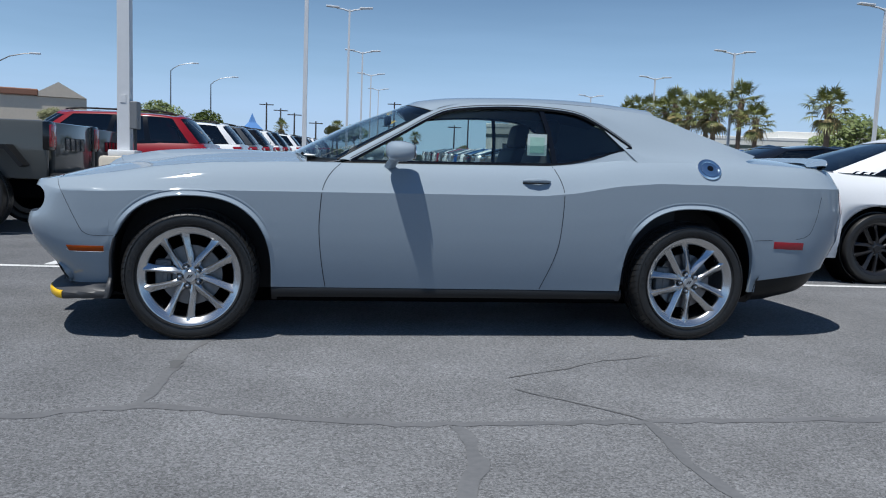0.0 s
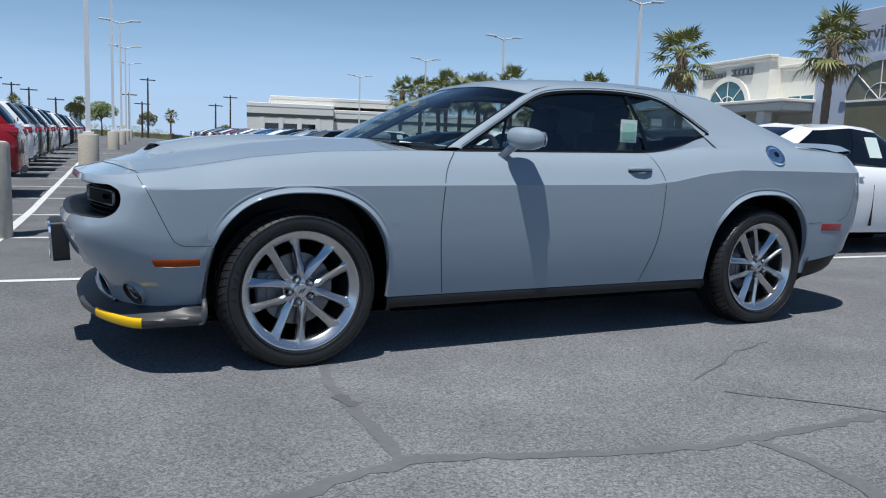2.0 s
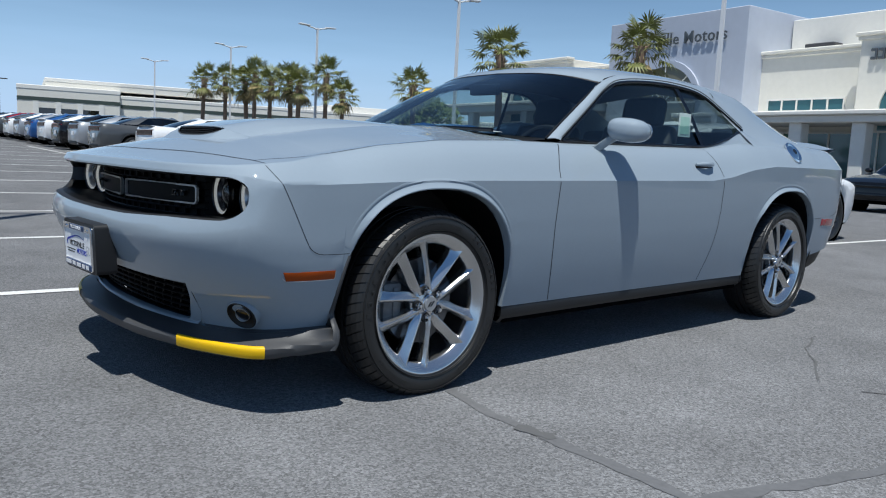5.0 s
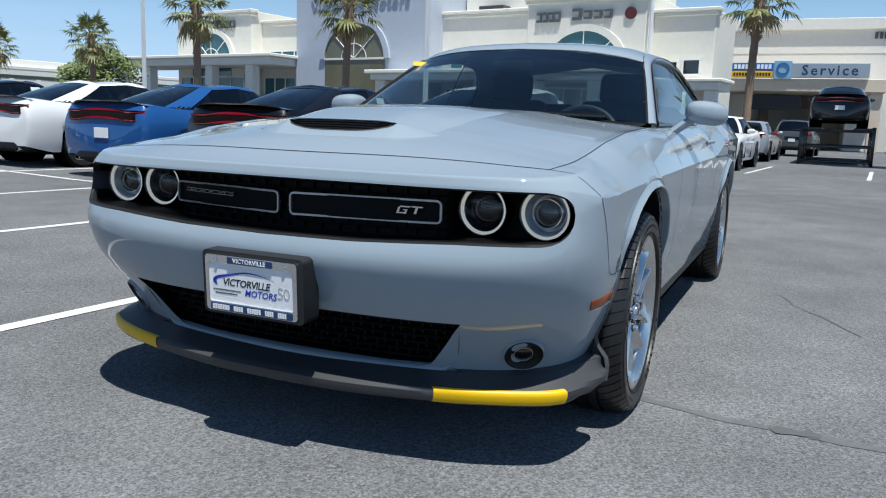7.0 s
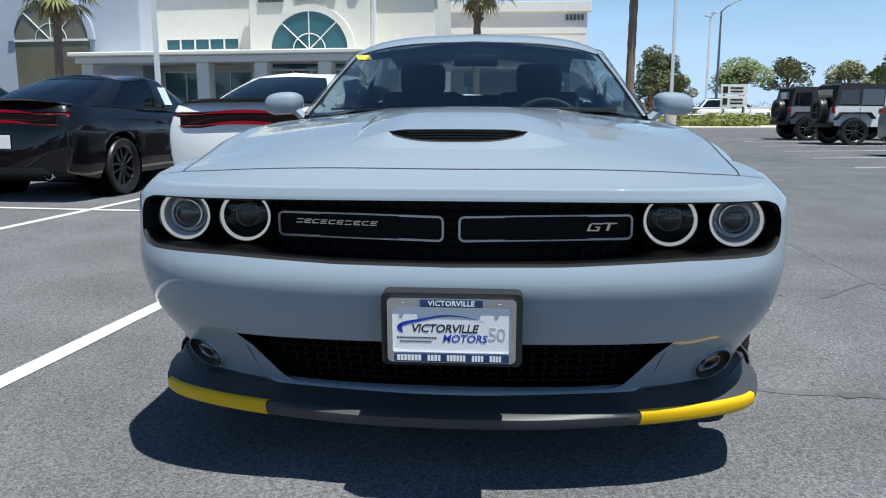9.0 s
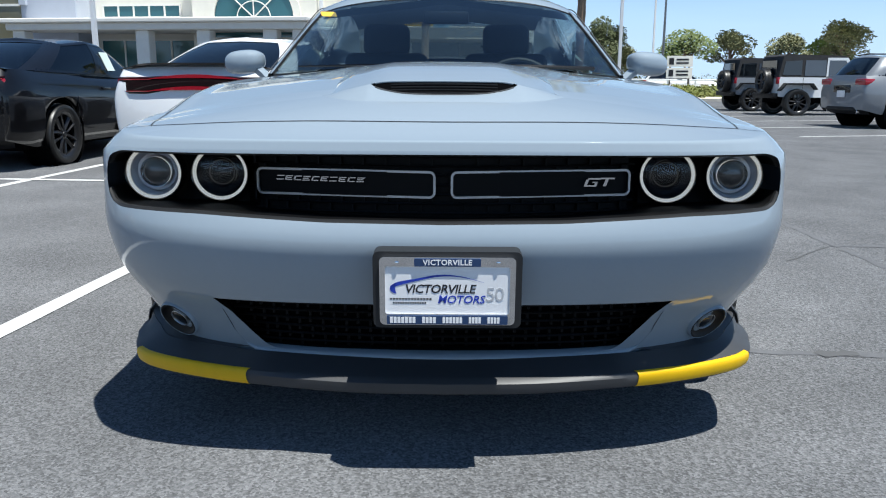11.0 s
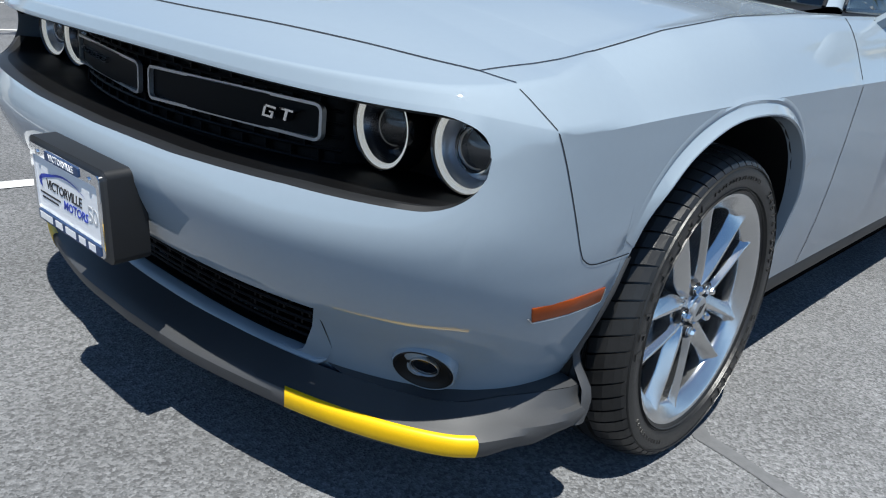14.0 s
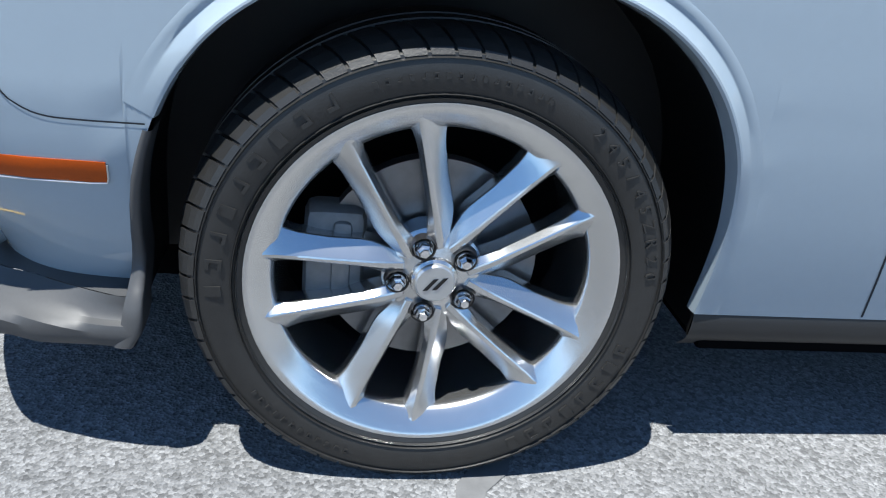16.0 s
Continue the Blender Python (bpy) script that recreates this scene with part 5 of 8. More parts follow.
part("scoop_ramp", front, PAINT, scoop, angle=60)
part("scoop_slot", b, DARK, scoop, "black mesh in the scoop")
part("scoop_rim", T(lip_top, 0.0032, 8), PAINT, scoop)
part("scoop_rim", T(lip_low, 0.0028, 8), SATIN_GREY, scoop, "dark lower edge of the slot")
b = bmesh.new()
for i in range(4):
    f = 0.2 + 0.2 * i
    tube(b, [(-0.556 + 0.014 * (abs(y) / 0.205) ** 2 + 0.028 * f, y, hood_z(-0.525, y) + 0.036 - 0.0395 * (1 - f)) for y in np.linspace(-0.15, 0.15, 9)], 0.0022, 5)
part("scoop_bar", b, BLACK_PLASTIC, scoop)


def hood_gap(pts, width=0.005):
    cur2 = spline([(x, y, 0) for x, y in pts], 60)
    b2 = bmesh.new()
    rows2 = []
    for i, p in enumerate(cur2):
        d = (cur2[min(i + 1, 59)] - cur2[max(i - 1, 0)]).normalized()
        n2 = Vector((-d.y, d.x, 0)) * width / 2
        row = []
        for s2 in (-1, 1):
            q = p + n2 * s2
            row.append(b2.verts.new((q.x, q.y, BODY_TREE(q.x, q.y) + 0.0012)))
        rows2.append(row)
    for p, q in zip(rows2, rows2[1:]):
        b2.faces.new((p[0], p[1], q[1], q[0]))
    part("hood_gap", b2, SEAM, hero)


from mathutils.bvhtree import BVHTree
_me = body.data
_tree = BVHTree.FromPolygons([v.co for v in _me.vertices], [tuple(p.vertices) for p in _me.polygons])


def BODY_TREE(x, y):
    hit = _tree.ray_cast(Vector((x, y, 2.0)), Vector((0, 0, -1)))
    return hit[0].z if hit[0] is not None else 0.9


hood_gap([(-0.690, -0.775), (-0.712, -0.66), (-0.737, -0.4), (-0.75, 0.0), (-0.737, 0.4), (-0.712, 0.66), (-0.690, 0.775)], 0.0045)
for sd in (-1, 1):
    hood_gap([(-0.690, sd * 0.775), (-0.60, sd * 0.790), (-0.45, sd * 0.802), (-0.144, sd * 0.813), (0.2, sd * 0.812), (0.56, sd * 0.798)], 0.0036)
    hood_gap([(-0.690, sd * 0.775), (-0.688, sd * 0.815), (-0.685, sd * 0.845)], 0.0030)

# ------------------------------------------------ cabin
def both(name, curves, nu, nv, mat, parent, label="", angle=35):
    """The same sheet on both sides of the car, each one a part."""
    for sd2 in (1, -1):
        part(name, LF([[(p[0], sd2 * p[1], p[2]) for p in c] for c in curves], nu, nv), mat, parent, label, angle=angle)


WS_BASE = [(0.50, 0, 1.055), (0.545, 0.35, 1.050), (0.65, 0.60, 1.042), (0.80, 0.765, 1.025)]
WS_MID = [(0.90, 0, 1.262), (0.93, 0.32, 1.252), (1.01, 0.55, 1.225), (1.115, 0.687, 1.203)]
WS_TOP = [(1.245, 0, 1.398), (1.258, 0.30, 1.389), (1.302, 0.50, 1.366), (1.372, 0.621, 1.339)]
part("windscreen", LF([WS_BASE, WS_MID, WS_TOP], 24, 18, mirror=True), WINDSCREEN, hero, "tinted windscreen")
RAIL_IN = [(0.80, 0.765, 1.027), (1.115, 0.689, 1.206), (1.425, 0.609, 1.369), (1.62, 0.592, 1.405), (2.05, 0.586, 1.425), (2.45, 0.588, 1.415), (2.80, 0.60, 1.375), (3.10, 0.625, 1.275), (3.42, 0.66, 1.165)]
RAIL_OUT = [(0.875, 0.795, 1.022), (1.15, 0.722, 1.178), (1.36, 0.667, 1.300), (1.50, 0.648, 1.350), (1.78, 0.640, 1.378), (2.05, 0.642, 1.380), (2.27, 0.658, 1.356), (2.42, 0.70, 1.283), (2.585, 0.775, 1.165)]
ROOF_C = [(1.245, 0, 1.400), (1.315, 0, 1.430), (1.55, 0, 1.462), (2.05, 0, 1.487), (2.45, 0, 1.484), (2.82, 0, 1.450)]
ROOF_M = [(1.258, 0.30, 1.391), (1.327, 0.30, 1.421), (1.56, 0.30, 1.453), (2.05, 0.30, 1.475), (2.45, 0.30, 1.471), (2.82, 0.31, 1.436)]
ROOF_E = [(1.372, 0.622, 1.341), (1.425, 0.607, 1.369), (1.62, 0.592, 1.405), (2.05, 0.586, 1.425), (2.45, 0.588, 1.415), (2.80, 0.60, 1.375)]
ROOF_N = [(1.302, 0.50, 1.368), (1.368, 0.50, 1.397), (1.58, 0.49, 1.433), (2.05, 0.48, 1.453), (2.45, 0.485, 1.445), (2.81, 0.50, 1.412)]
part("roof", LF([ROOF_C, ROOF_M, ROOF_N, ROOF_E], 30, 16, mirror=True), PAINT, hero, angle=60)
MID_R = [(a[0] * 0.5 + c[0] * 0.5, a[1] * 0.5 + c[1] * 0.5 + 0.008, a[2] * 0.5 + c[2] * 0.5 + 0.006) for a, c in zip(spline(RAIL_IN[:6], 9), spline(RAIL_OUT[:8], 9))]
both("roof_rail", [spline(RAIL_IN[:6], 9), MID_R, spline(RAIL_OUT[:8], 9)], 40, 6, PAINT, hero, angle=60)
C_IN = [(2.45, 0.588, 1.415), (2.80, 0.60, 1.375), (3.10, 0.625, 1.275), (3.48, 0.665, 1.15)]
C_MID = [(2.43, 0.655, 1.36), (2.72, 0.70, 1.27), (3.02, 0.725, 1.20), (3.40, 0.755, 1.125)]
C_OUT = [(2.42, 0.70, 1.283), (2.585, 0.777, 1.165), (2.90, 0.800, 1.132), (3.34, 0.800, 1.112)]


def on_haunch(g):
    """A line along the body's upper side, a share g of the way from the crease to the top."""
    return [(x, side_y(x, crease_z(x) + g * (top_z(x) - crease_z(x))) + interp(g, [0.6, 0.92], [-0.006, 0.0012]), crease_z(x) + g * (top_z(x) - crease_z(x))) for x in (2.60, 2.72, 3.00, 3.36)]


both("rear_pillar", [C_IN, C_MID, C_OUT, on_haunch(0.92), on_haunch(0.6)], 34, 22, PAINT, hero, angle=60)
part("rear_window", LF([[(2.82, 0, 1.450), (2.82, 0.31, 1.436), (2.80, 0.60, 1.375)], [(3.15, 0, 1.325), (3.14, 0.33, 1.315), (3.10, 0.625, 1.275)], [(3.50, 0, 1.175), (3.50, 0.35, 1.168), (3.46, 0.665, 1.155)]], 20, 12, mirror=True), TINT, hero, "dark tinted rear window")
BELT = [(0.875, 0.795, 1.022), (1.2, 0.803, 1.026), (1.6, 0.806, 1.034), (2.0, 0.812, 1.044), (2.15, 0.815, 1.052), (2.35, 0.808, 1.095), (2.585, 0.777, 1.165)]
both("door_belt", [[(x, side_y(x, top_z(x)) - 0.002, top_z(x) - 0.001) for x in (0.80, 1.2, 1.6, 2.0, 2.2, 2.4, 2.6)], BELT], 30, 4, BLACK_PLASTIC, hero, "black window trim", angle=60)
both("shoulder", [[(x, side_y(x, top_z(x)) + 0.0005, top_z(x) - 0.002) for x in (2.14, 2.3, 2.5, 2.66)], [(2.16, 0.818, 1.050), (2.35, 0.812, 1.093), (2.47, 0.802, 1.128), (2.62, 0.775, 1.165)]], 20, 4, PAINT, hero)


def split(curve, x):
    s = spline(curve, 120)
    return [p for p in s if p.x <= x], [p for p in s if p.x >= x]


top_f, top_r = split(RAIL_OUT, 2.035)
bel_f, bel_r = split(BELT, 2.085)
for nm, lo, hi, lab in (("side_window", bel_f, top_f, "tinted door window"), ("quarter_window", bel_r, top_r, "dark tinted quarter window")):
    lo, hi = [Vector((p.x, p.y - 0.012, p.z)) for p in lo], [Vector((p.x, p.y - 0.012, p.z)) for p in hi]
    for sd in (-1, 1):
        part(nm, LF([[Vector((p.x, sd * p.y, p.z)) for p in lo], [Vector((p.x * 0.5 + q.x * 0.5, sd * (p.y * 0.5 + q.y * 0.5 + 0.006), p.z * 0.5 + q.z * 0.5)) for p, q in zip(spline(lo, 30), spline(hi, 30))], [Vector((p.x, sd * p.y, p.z)) for p in hi]], 30, 10), DOOR_GLASS if nm == "side_window" else TINT, hero, lab)
for sd in (-1, 1):
    part("window_trim", T([(p[0], sd * (p[1] + 0.001), p[2]) for p in spline(RAIL_OUT, 50)], 0.0085, 8), GLOSS_BLACK, hero, "black rubber window trim")
    part("window_trim", T([(p[0], sd * (p[1] + 0.001), p[2]) for p in spline(BELT, 40)], 0.0085, 8), GLOSS_BLACK, hero)
    part("bright_trim", T([(p[0] - 0.004, sd * (p[1] + 0.005), p[2] + 0.016) for p in spline(RAIL_OUT, 50)], 0.0028, 6), SATIN_GREY, hero)
    part("door_post", LF([[(2.025, sd * 0.640, 1.377), (2.06, sd * 0.735, 1.21), (2.075, sd * 0.812, 1.047)], [(2.055, sd * 0.642, 1.377), (2.09, sd * 0.737, 1.21), (2.105, sd * 0.814, 1.05)]], 12, 3), GLOSS_BLACK, hero, "black door post")
part("screen_trim", T([*[(p.x - 0.004, -p.y, p.z - 0.003) for p in spline(WS_TOP, 14)[::-1]], *[(p.x - 0.004, p.y, p.z - 0.003) for p in spline(WS_TOP, 14)[1:]]], 0.0035, 6), BLACK_PLASTIC, hero)
for sd in (-1, 1):
    part("screen_trim", T([(p[0] - 0.004, sd * p[1], p[2] + 0.001) for p in spline([WS_BASE[-1], WS_MID[-1], WS_TOP[-1]], 14)], 0.006, 6), BLACK_PLASTIC, hero)
part("cowl", LF([[(0.40, 0, 1.043), (0.46, 0.40, 1.030), (0.62, 0.70, 1.006)], [(0.49, 0, 1.040), (0.54, 0.38, 1.032), (0.72, 0.74, 1.012)], [(0.51, 0, 1.056), (0.555, 0.36, 1.05), (0.80, 0.765, 1.025)]], 20, 8, mirror=True), BLACK_PLASTIC, hero, "black cowl under the windscreen")
for y0, y1 in ((-0.62, -0.02), (0.05, 0.62)):
    part("wiper", T([(0.50 + 0.25 * abs(y0) ** 2, y0, 1.054), (0.53 + 0.22 * (abs(y0 + y1) / 2) ** 2, (y0 + y1) / 2, 1.063), (0.55 + 0.2 * abs(y1) ** 2, y1, 1.058)], [0.010, 0.007, 0.004], 6), GLOSS_BLACK, hero)

# door mirrors
for sd in (-1, 1):
    b = bmesh.new()
    bmesh.ops.create_uvsphere(b, u_segments=28, v_segments=16, radius=1.0)
    for v in b.verts:
        x, y, z = v.co
        y2 = math.copysign(abs(y) ** 0.75, y)
        z2 = math.copysign(abs(z) ** 0.72, z)
        x2 = math.copysign(abs(x) ** 0.85, x)
        v.co = (1.148 + 0.088 * min(x2, 0.80) * (1 - 0.12 * y2 * sd), sd * 0.972 + 0.096 * y2 + 0.0, 1.086 + 0.056 * z2 * (1 - 0.10 * x2) - 0.008 * y2 * sd)
    shell = part("door_mirror", b, PAINT, hero, "grey door mirror")
    part("mirror_glass", P(rounded(0.150, 0.075, 0.03), 0, 0.004, "x"), CHROME, shell, m=Matrix.Translation((1.2165, sd * 0.972, 1.084)), smooth=False)
    part("mirror_seam", L([(0.0485, -0.001), (0.0495, 0.0), (0.0485, 0.001)], 8, "Z"), SEAM, shell, m=Matrix.Translation((1.148, sd * 0.972, 1.062)) @ Matrix.Diagonal((1.72, 1.86, 1.0, 1)))
    part("mirror_foot", LF([[(1.055, sd * 0.822, 0.982), (1.085, sd * 0.842, 0.972), (1.125, sd * 0.826, 0.982), (1.095, sd * 0.806, 0.998), (1.055, sd * 0.822, 0.982)], [(1.072, sd * 0.862, 1.018), (1.098, sd * 0.885, 1.008), (1.138, sd * 0.868, 1.018), (1.112, sd * 0.848, 1.034), (1.072, sd * 0.862, 1.018)],
                            [(1.095, sd * 0.910, 1.062), (1.120, sd * 0.945, 1.052), (1.165, sd * 0.932, 1.058), (1.140, sd * 0.900, 1.075), (1.095, sd * 0.910, 1.062)]], 20, 8), PAINT, shell, "slim grey mirror arm")
    part("foot_gasket", L([(0.0, 0.0), (0.040, 0.0), (0.043, -0.004), (0.0, -0.006)], 20, "Y"), GLOSS_BLACK, shell, m=Matrix.Translation((1.09, sd * 0.826, 0.984)) @ Matrix.Rotation(radians(0 if sd < 0 else 180), 4, "Z") @ Matrix.Diagonal((1.15, 1, 0.55, 1)))

# deck, spoiler, tail lamps
part("spoiler", LF([[(3.94, 0, 1.128), (3.91, 0.5, 1.122), (3.78, 0.78, 1.092)], [(4.08, 0, 1.16), (4.05, 0.5, 1.150), (3.87, 0.80, 1.104)], [(4.12, 0, 1.163), (4.09, 0.5, 1.152), (3.90, 0.805, 1.102)], [(4.11, 0, 1.143), (4.08, 0.5, 1.132), (3.89, 0.80, 1.088)], [(4.04, 0, 1.115), (4.01, 0.5, 1.11), (3.84, 0.79, 1.07)]], 24, 14, mirror=True), PAINT, hero, "low rear spoiler")
part("tail_lamp", LF([[tail_point(radians(a), z) + Vector((0.004, 0, 0)) for a in np.linspace(0, 52, 14)] for z in (0.80, 0.87, 0.93)], 24, 6, mirror=True), RED_LENS, hero, "wide red tail lamp")

# inside
seat_b = bmesh.new()
box(seat_b, -0.25, 0.25, -0.25, 0.25, 0.0, 0.16, 0.05, 3)
SEAT_CUSHION = finish("cushion", seat_b, LEATHER)
seat_b = bmesh.new()
box(seat_b, -0.06, 0.06, -0.25, 0.25, 0.0, 0.62, 0.05, 3, m=Matrix.Rotation(radians(18), 4, "Y"))
SEAT_BACK = finish("seat_back", seat_b, LEATHER)
seat_b = bmesh.new()
box(seat_b, -0.05, 0.05, -0.14, 0.14, 0.0, 0.19, 0.045, 3, m=Matrix.Rotation(radians(12), 4, "Y"))
SEAT_HEAD = finish("headrest", seat_b, LEATHER)
for x in (1.72, 2.45):
    for y in (-0.36, 0.36):
        seat = shared("seat", SEAT_CUSHION, hero, Matrix.Translation((x, y, 0.45)), "black leather seat")
        shared("seat_back", SEAT_BACK, seat, Matrix.Translation((0.24, 0, 0.12)))
        if x < 2:
            shared("headrest", SEAT_HEAD, seat, Matrix.Translation((0.43, 0, 0.70)))
part("dashboard", LF([[(0.62, -0.74, 1.0), (0.58, 0, 1.02), (0.62, 0.74, 1.0)], [(0.95, -0.74, 1.03), (0.92, 0, 1.045), (0.95, 0.74, 1.03)], [(1.08, -0.74, 0.97), (1.04, 0, 0.98), (1.08, 0.74, 0.97)], [(1.05, -0.74, 0.6), (1.0, 0, 0.6), (1.05, 0.74, 0.6)]], 20, 16), LEATHER, hero, "black dashboard")
wheel_rim = part("steering_wheel", T([(0.19 * math.cos(a), 0.19 * math.sin(a), 0) for a in np.linspace(0, 2 * math.pi, 33)], 0.016, 8), LEATHER, hero, "black steering wheel", m=Matrix.Translation((1.20, -0.36, 0.93)) @ Matrix.Rotation(radians(-66), 4, "Y"))
part("steering_hub", B(-0.17, 0.03, -0.05, 0.05, -0.02, 0.03, 0.02), LEATHER, wheel_rim)
part("dash_paper", LF([[(0.60, -0.62, 1.047), (0.615, -0.53, 1.056), (0.60, -0.44, 1.050)], [(0.67, -0.63, 1.046), (0.685, -0.54, 1.052), (0.67, -0.45, 1.048)]], 8, 3), WHITE_TRIM, hero, "white sheet of paper on the dashboard")
part("cabin_floor", B(0.5, 3.2, -0.78, 0.78, 0.31, 0.42, 0.02), LEATHER, hero)
part("parcel_shelf", B(2.85, 3.5, -0.62, 0.62, 1.05, 1.09, 0.02), LEATHER, hero)
for sd in (-1, 1):
    part("door_card", B(0.85, 2.9, min(sd * 0.74, sd * 0.79), max(sd * 0.74, sd * 0.79), 0.4, 1.01, 0.02), LEATHER, hero)
part("headliner", LF([[(x, 0, z - 0.03) for x, y, z in ROOF_C], [(x, y, z - 0.035) for x, y, z in ROOF_E]], 20, 6, mirror=True), LEATHER, hero)
part("rear_view_mirror", B(1.14, 1.17, -0.11, 0.11, 1.27, 1.33, 0.012), BLACK_PLASTIC, hero)
sheet = part("window_sheet", B(1.935, 2.055, -0.747, -0.745, 1.095, 1.225), PAPER, hero, "pale green price sheet", smooth=False)
part("sheet_print", B(1.950, 2.040, -0.749, -0.747, 1.110, 1.205), material("pale_green_print", (0.42, 0.66, 0.55), 0.7, vary=0.12, scale=300), sheet, smooth=False)
part("permit", P(rounded(0.075, 0.05, 0.008), 0, 0.002, "x"), material("orange_sticker", (0.85, 0.50, 0.05), 0.5, vary=0.15, scale=120), hero, "orange sticker", m=Matrix.Translation((1.243, 0.575, 1.322)) @ Matrix.Rotation(radians(20), 4, "Z") @ Matrix.Rotation(radians(60), 4, "Y"), smooth=False)


# ---------------------------------------------------------------- other vehicles
def arch_columns(x0, x1, axles, r, n=40):
    xs = list(np.linspace(x0, x1, n))
    for ax in axles:
        xs = [x for x in xs if abs(x - ax) > r] + [ax - r * math.cos(math.pi * i / 14) for i in range(15)]
    return sorted(xs)


SPECS = {
    "sedan": dict(L=5.04, W=0.95, ax=(1.0, 4.05), r=0.36, zb=0.25, arch=0.41, top=[(0, 0.60), (0.04, 0.74), (0.3, 0.84), (0.9, 0.93), (1.55, 1.0), (3.0, 1.04), (4.3, 1.08), (4.80, 1.12), (4.96, 1.11), (5.04, 0.98)],
                  cab=(1.50, 2.35, 3.45, 4.52), H=1.505, belt=(1.0, 1.09), crease=0.80),
    "coupe": dict(L=5.02, W=0.955, ax=(1.0, 3.95), r=0.36, zb=0.28, arch=0.42, top=[(0, 0.72), (0.05, 0.86), (0.4, 0.92), (0.9, 0.98), (1.5, 1.02), (3.0, 1.05), (3.7, 1.10), (4.6, 1.13), (4.95, 1.14), (5.02, 1.02)],
                  cab=(1.50, 2.33, 3.50, 4.45), H=1.47, belt=(1.01, 1.13), crease=0.86),
    "suv": dict(L=4.82, W=0.965, ax=(0.93, 3.84), r=0.38, zb=0.34, arch=0.44, top=[(0, 0.72), (0.04, 0.95), (0.3, 1.06), (0.9, 1.12), (1.35, 1.15), (3.0, 1.17), (4.5, 1.19), (4.78, 1.18), (4.82, 1.0)],
                cab=(1.28, 2.05, 4.30, 4.74), H=1.75, belt=(1.14, 1.19), crease=0.86),
    "crossover": dict(L=4.40, W=0.93, ax=(0.88, 3.52), r=0.35, zb=0.32, arch=0.41, top=[(0, 0.70), (0.04, 0.90), (0.3, 1.0), (0.9, 1.06), (1.25, 1.08), (3.0, 1.12), (4.1, 1.16), (4.36, 1.15), (4.40, 0.95)],
                      cab=(1.18, 1.95, 3.90, 4.32), H=1.63, belt=(1.08, 1.15), crease=0.82),
}


def end_width(x, s):
    """Half-width of a body, drawn in at both ends."""
    f, b = min(1.0, x / 0.55), min(1.0, (s["L"] - x) / 0.42)
    return s["W"] * (0.70 + 0.30 * math.sin(f * math.pi / 2) ** 0.6) * (0.885 + 0.115 * math.sin(b * math.pi / 2) ** 0.5)


def vehicle_body(s):
    L0 = s["L"]
    b2 = bmesh.new()
    cols = []
    for x in [0.0, 0.015, 0.05, 0.1] + arch_columns(0.2, L0 - 0.2, s["ax"], s["arch"]) + [L0 - 0.1, L0 - 0.05, L0 - 0.015, L0]:
        zt = interp(x, [p[0] for p in s["top"]], [p[1] for p in s["top"]])
        zb = s["zb"] + 0.06 * (1 - min(1, x / 0.3)) + 0.10 * (1 - min(1, (L0 - x) / 0.4))
        for ax in s["ax"]:
            d = abs(x - ax)
            if d < s["arch"]:
                zb = max(zb, s["r"] + math.sqrt(s["arch"] ** 2 - d * d))
        w = end_width(x, s)
        zc = min(s["crease"], zt - 0.08)
        zb = min(zb, zc - 0.02)
        e = 0.5 if 0.02 < x < L0 - 0.02 else 0.0
        pts = [(x, w * 0.93, zb), (x, w * 0.965, zb + (zc - zb) * 0.2), (x, w * 0.99, zb + (zc - zb) * 0.5), (x, w, zb + (zc - zb) * 0.8), (x, w * 0.998, zc), (x, w * 0.975, zc + (zt - zc) * 0.35), (x, w * 0.93, zc + (zt - zc) * 0.7),
               (x, w * 0.87, zt - 0.012), (x, w * 0.72, zt + 0.008), (x, w * 0.4, zt + 0.02), (x, 0, zt + 0.024)]
        cols.append([Vector((p[0] - L0 / 2, p[1], p[2])) for p in pts])
    for sgn in (1, -1):
        vs = [[b2.verts.new((p.x, sgn * p.y, p.z)) for p in col] for col in cols]
        for a, c in zip(vs, vs[1:]):
            for k in range(len(a) - 1):
                b2.faces.new((a[k], c[k], c[k + 1], a[k + 1]) if sgn > 0 else (a[k], a[k + 1], c[k + 1], c[k]))
        for col in (vs[0], vs[-1]):
            low = b2.verts.new((col[0].co.x, 0, col[0].co.z))
            b2.faces.new([*col, low])
    return b2


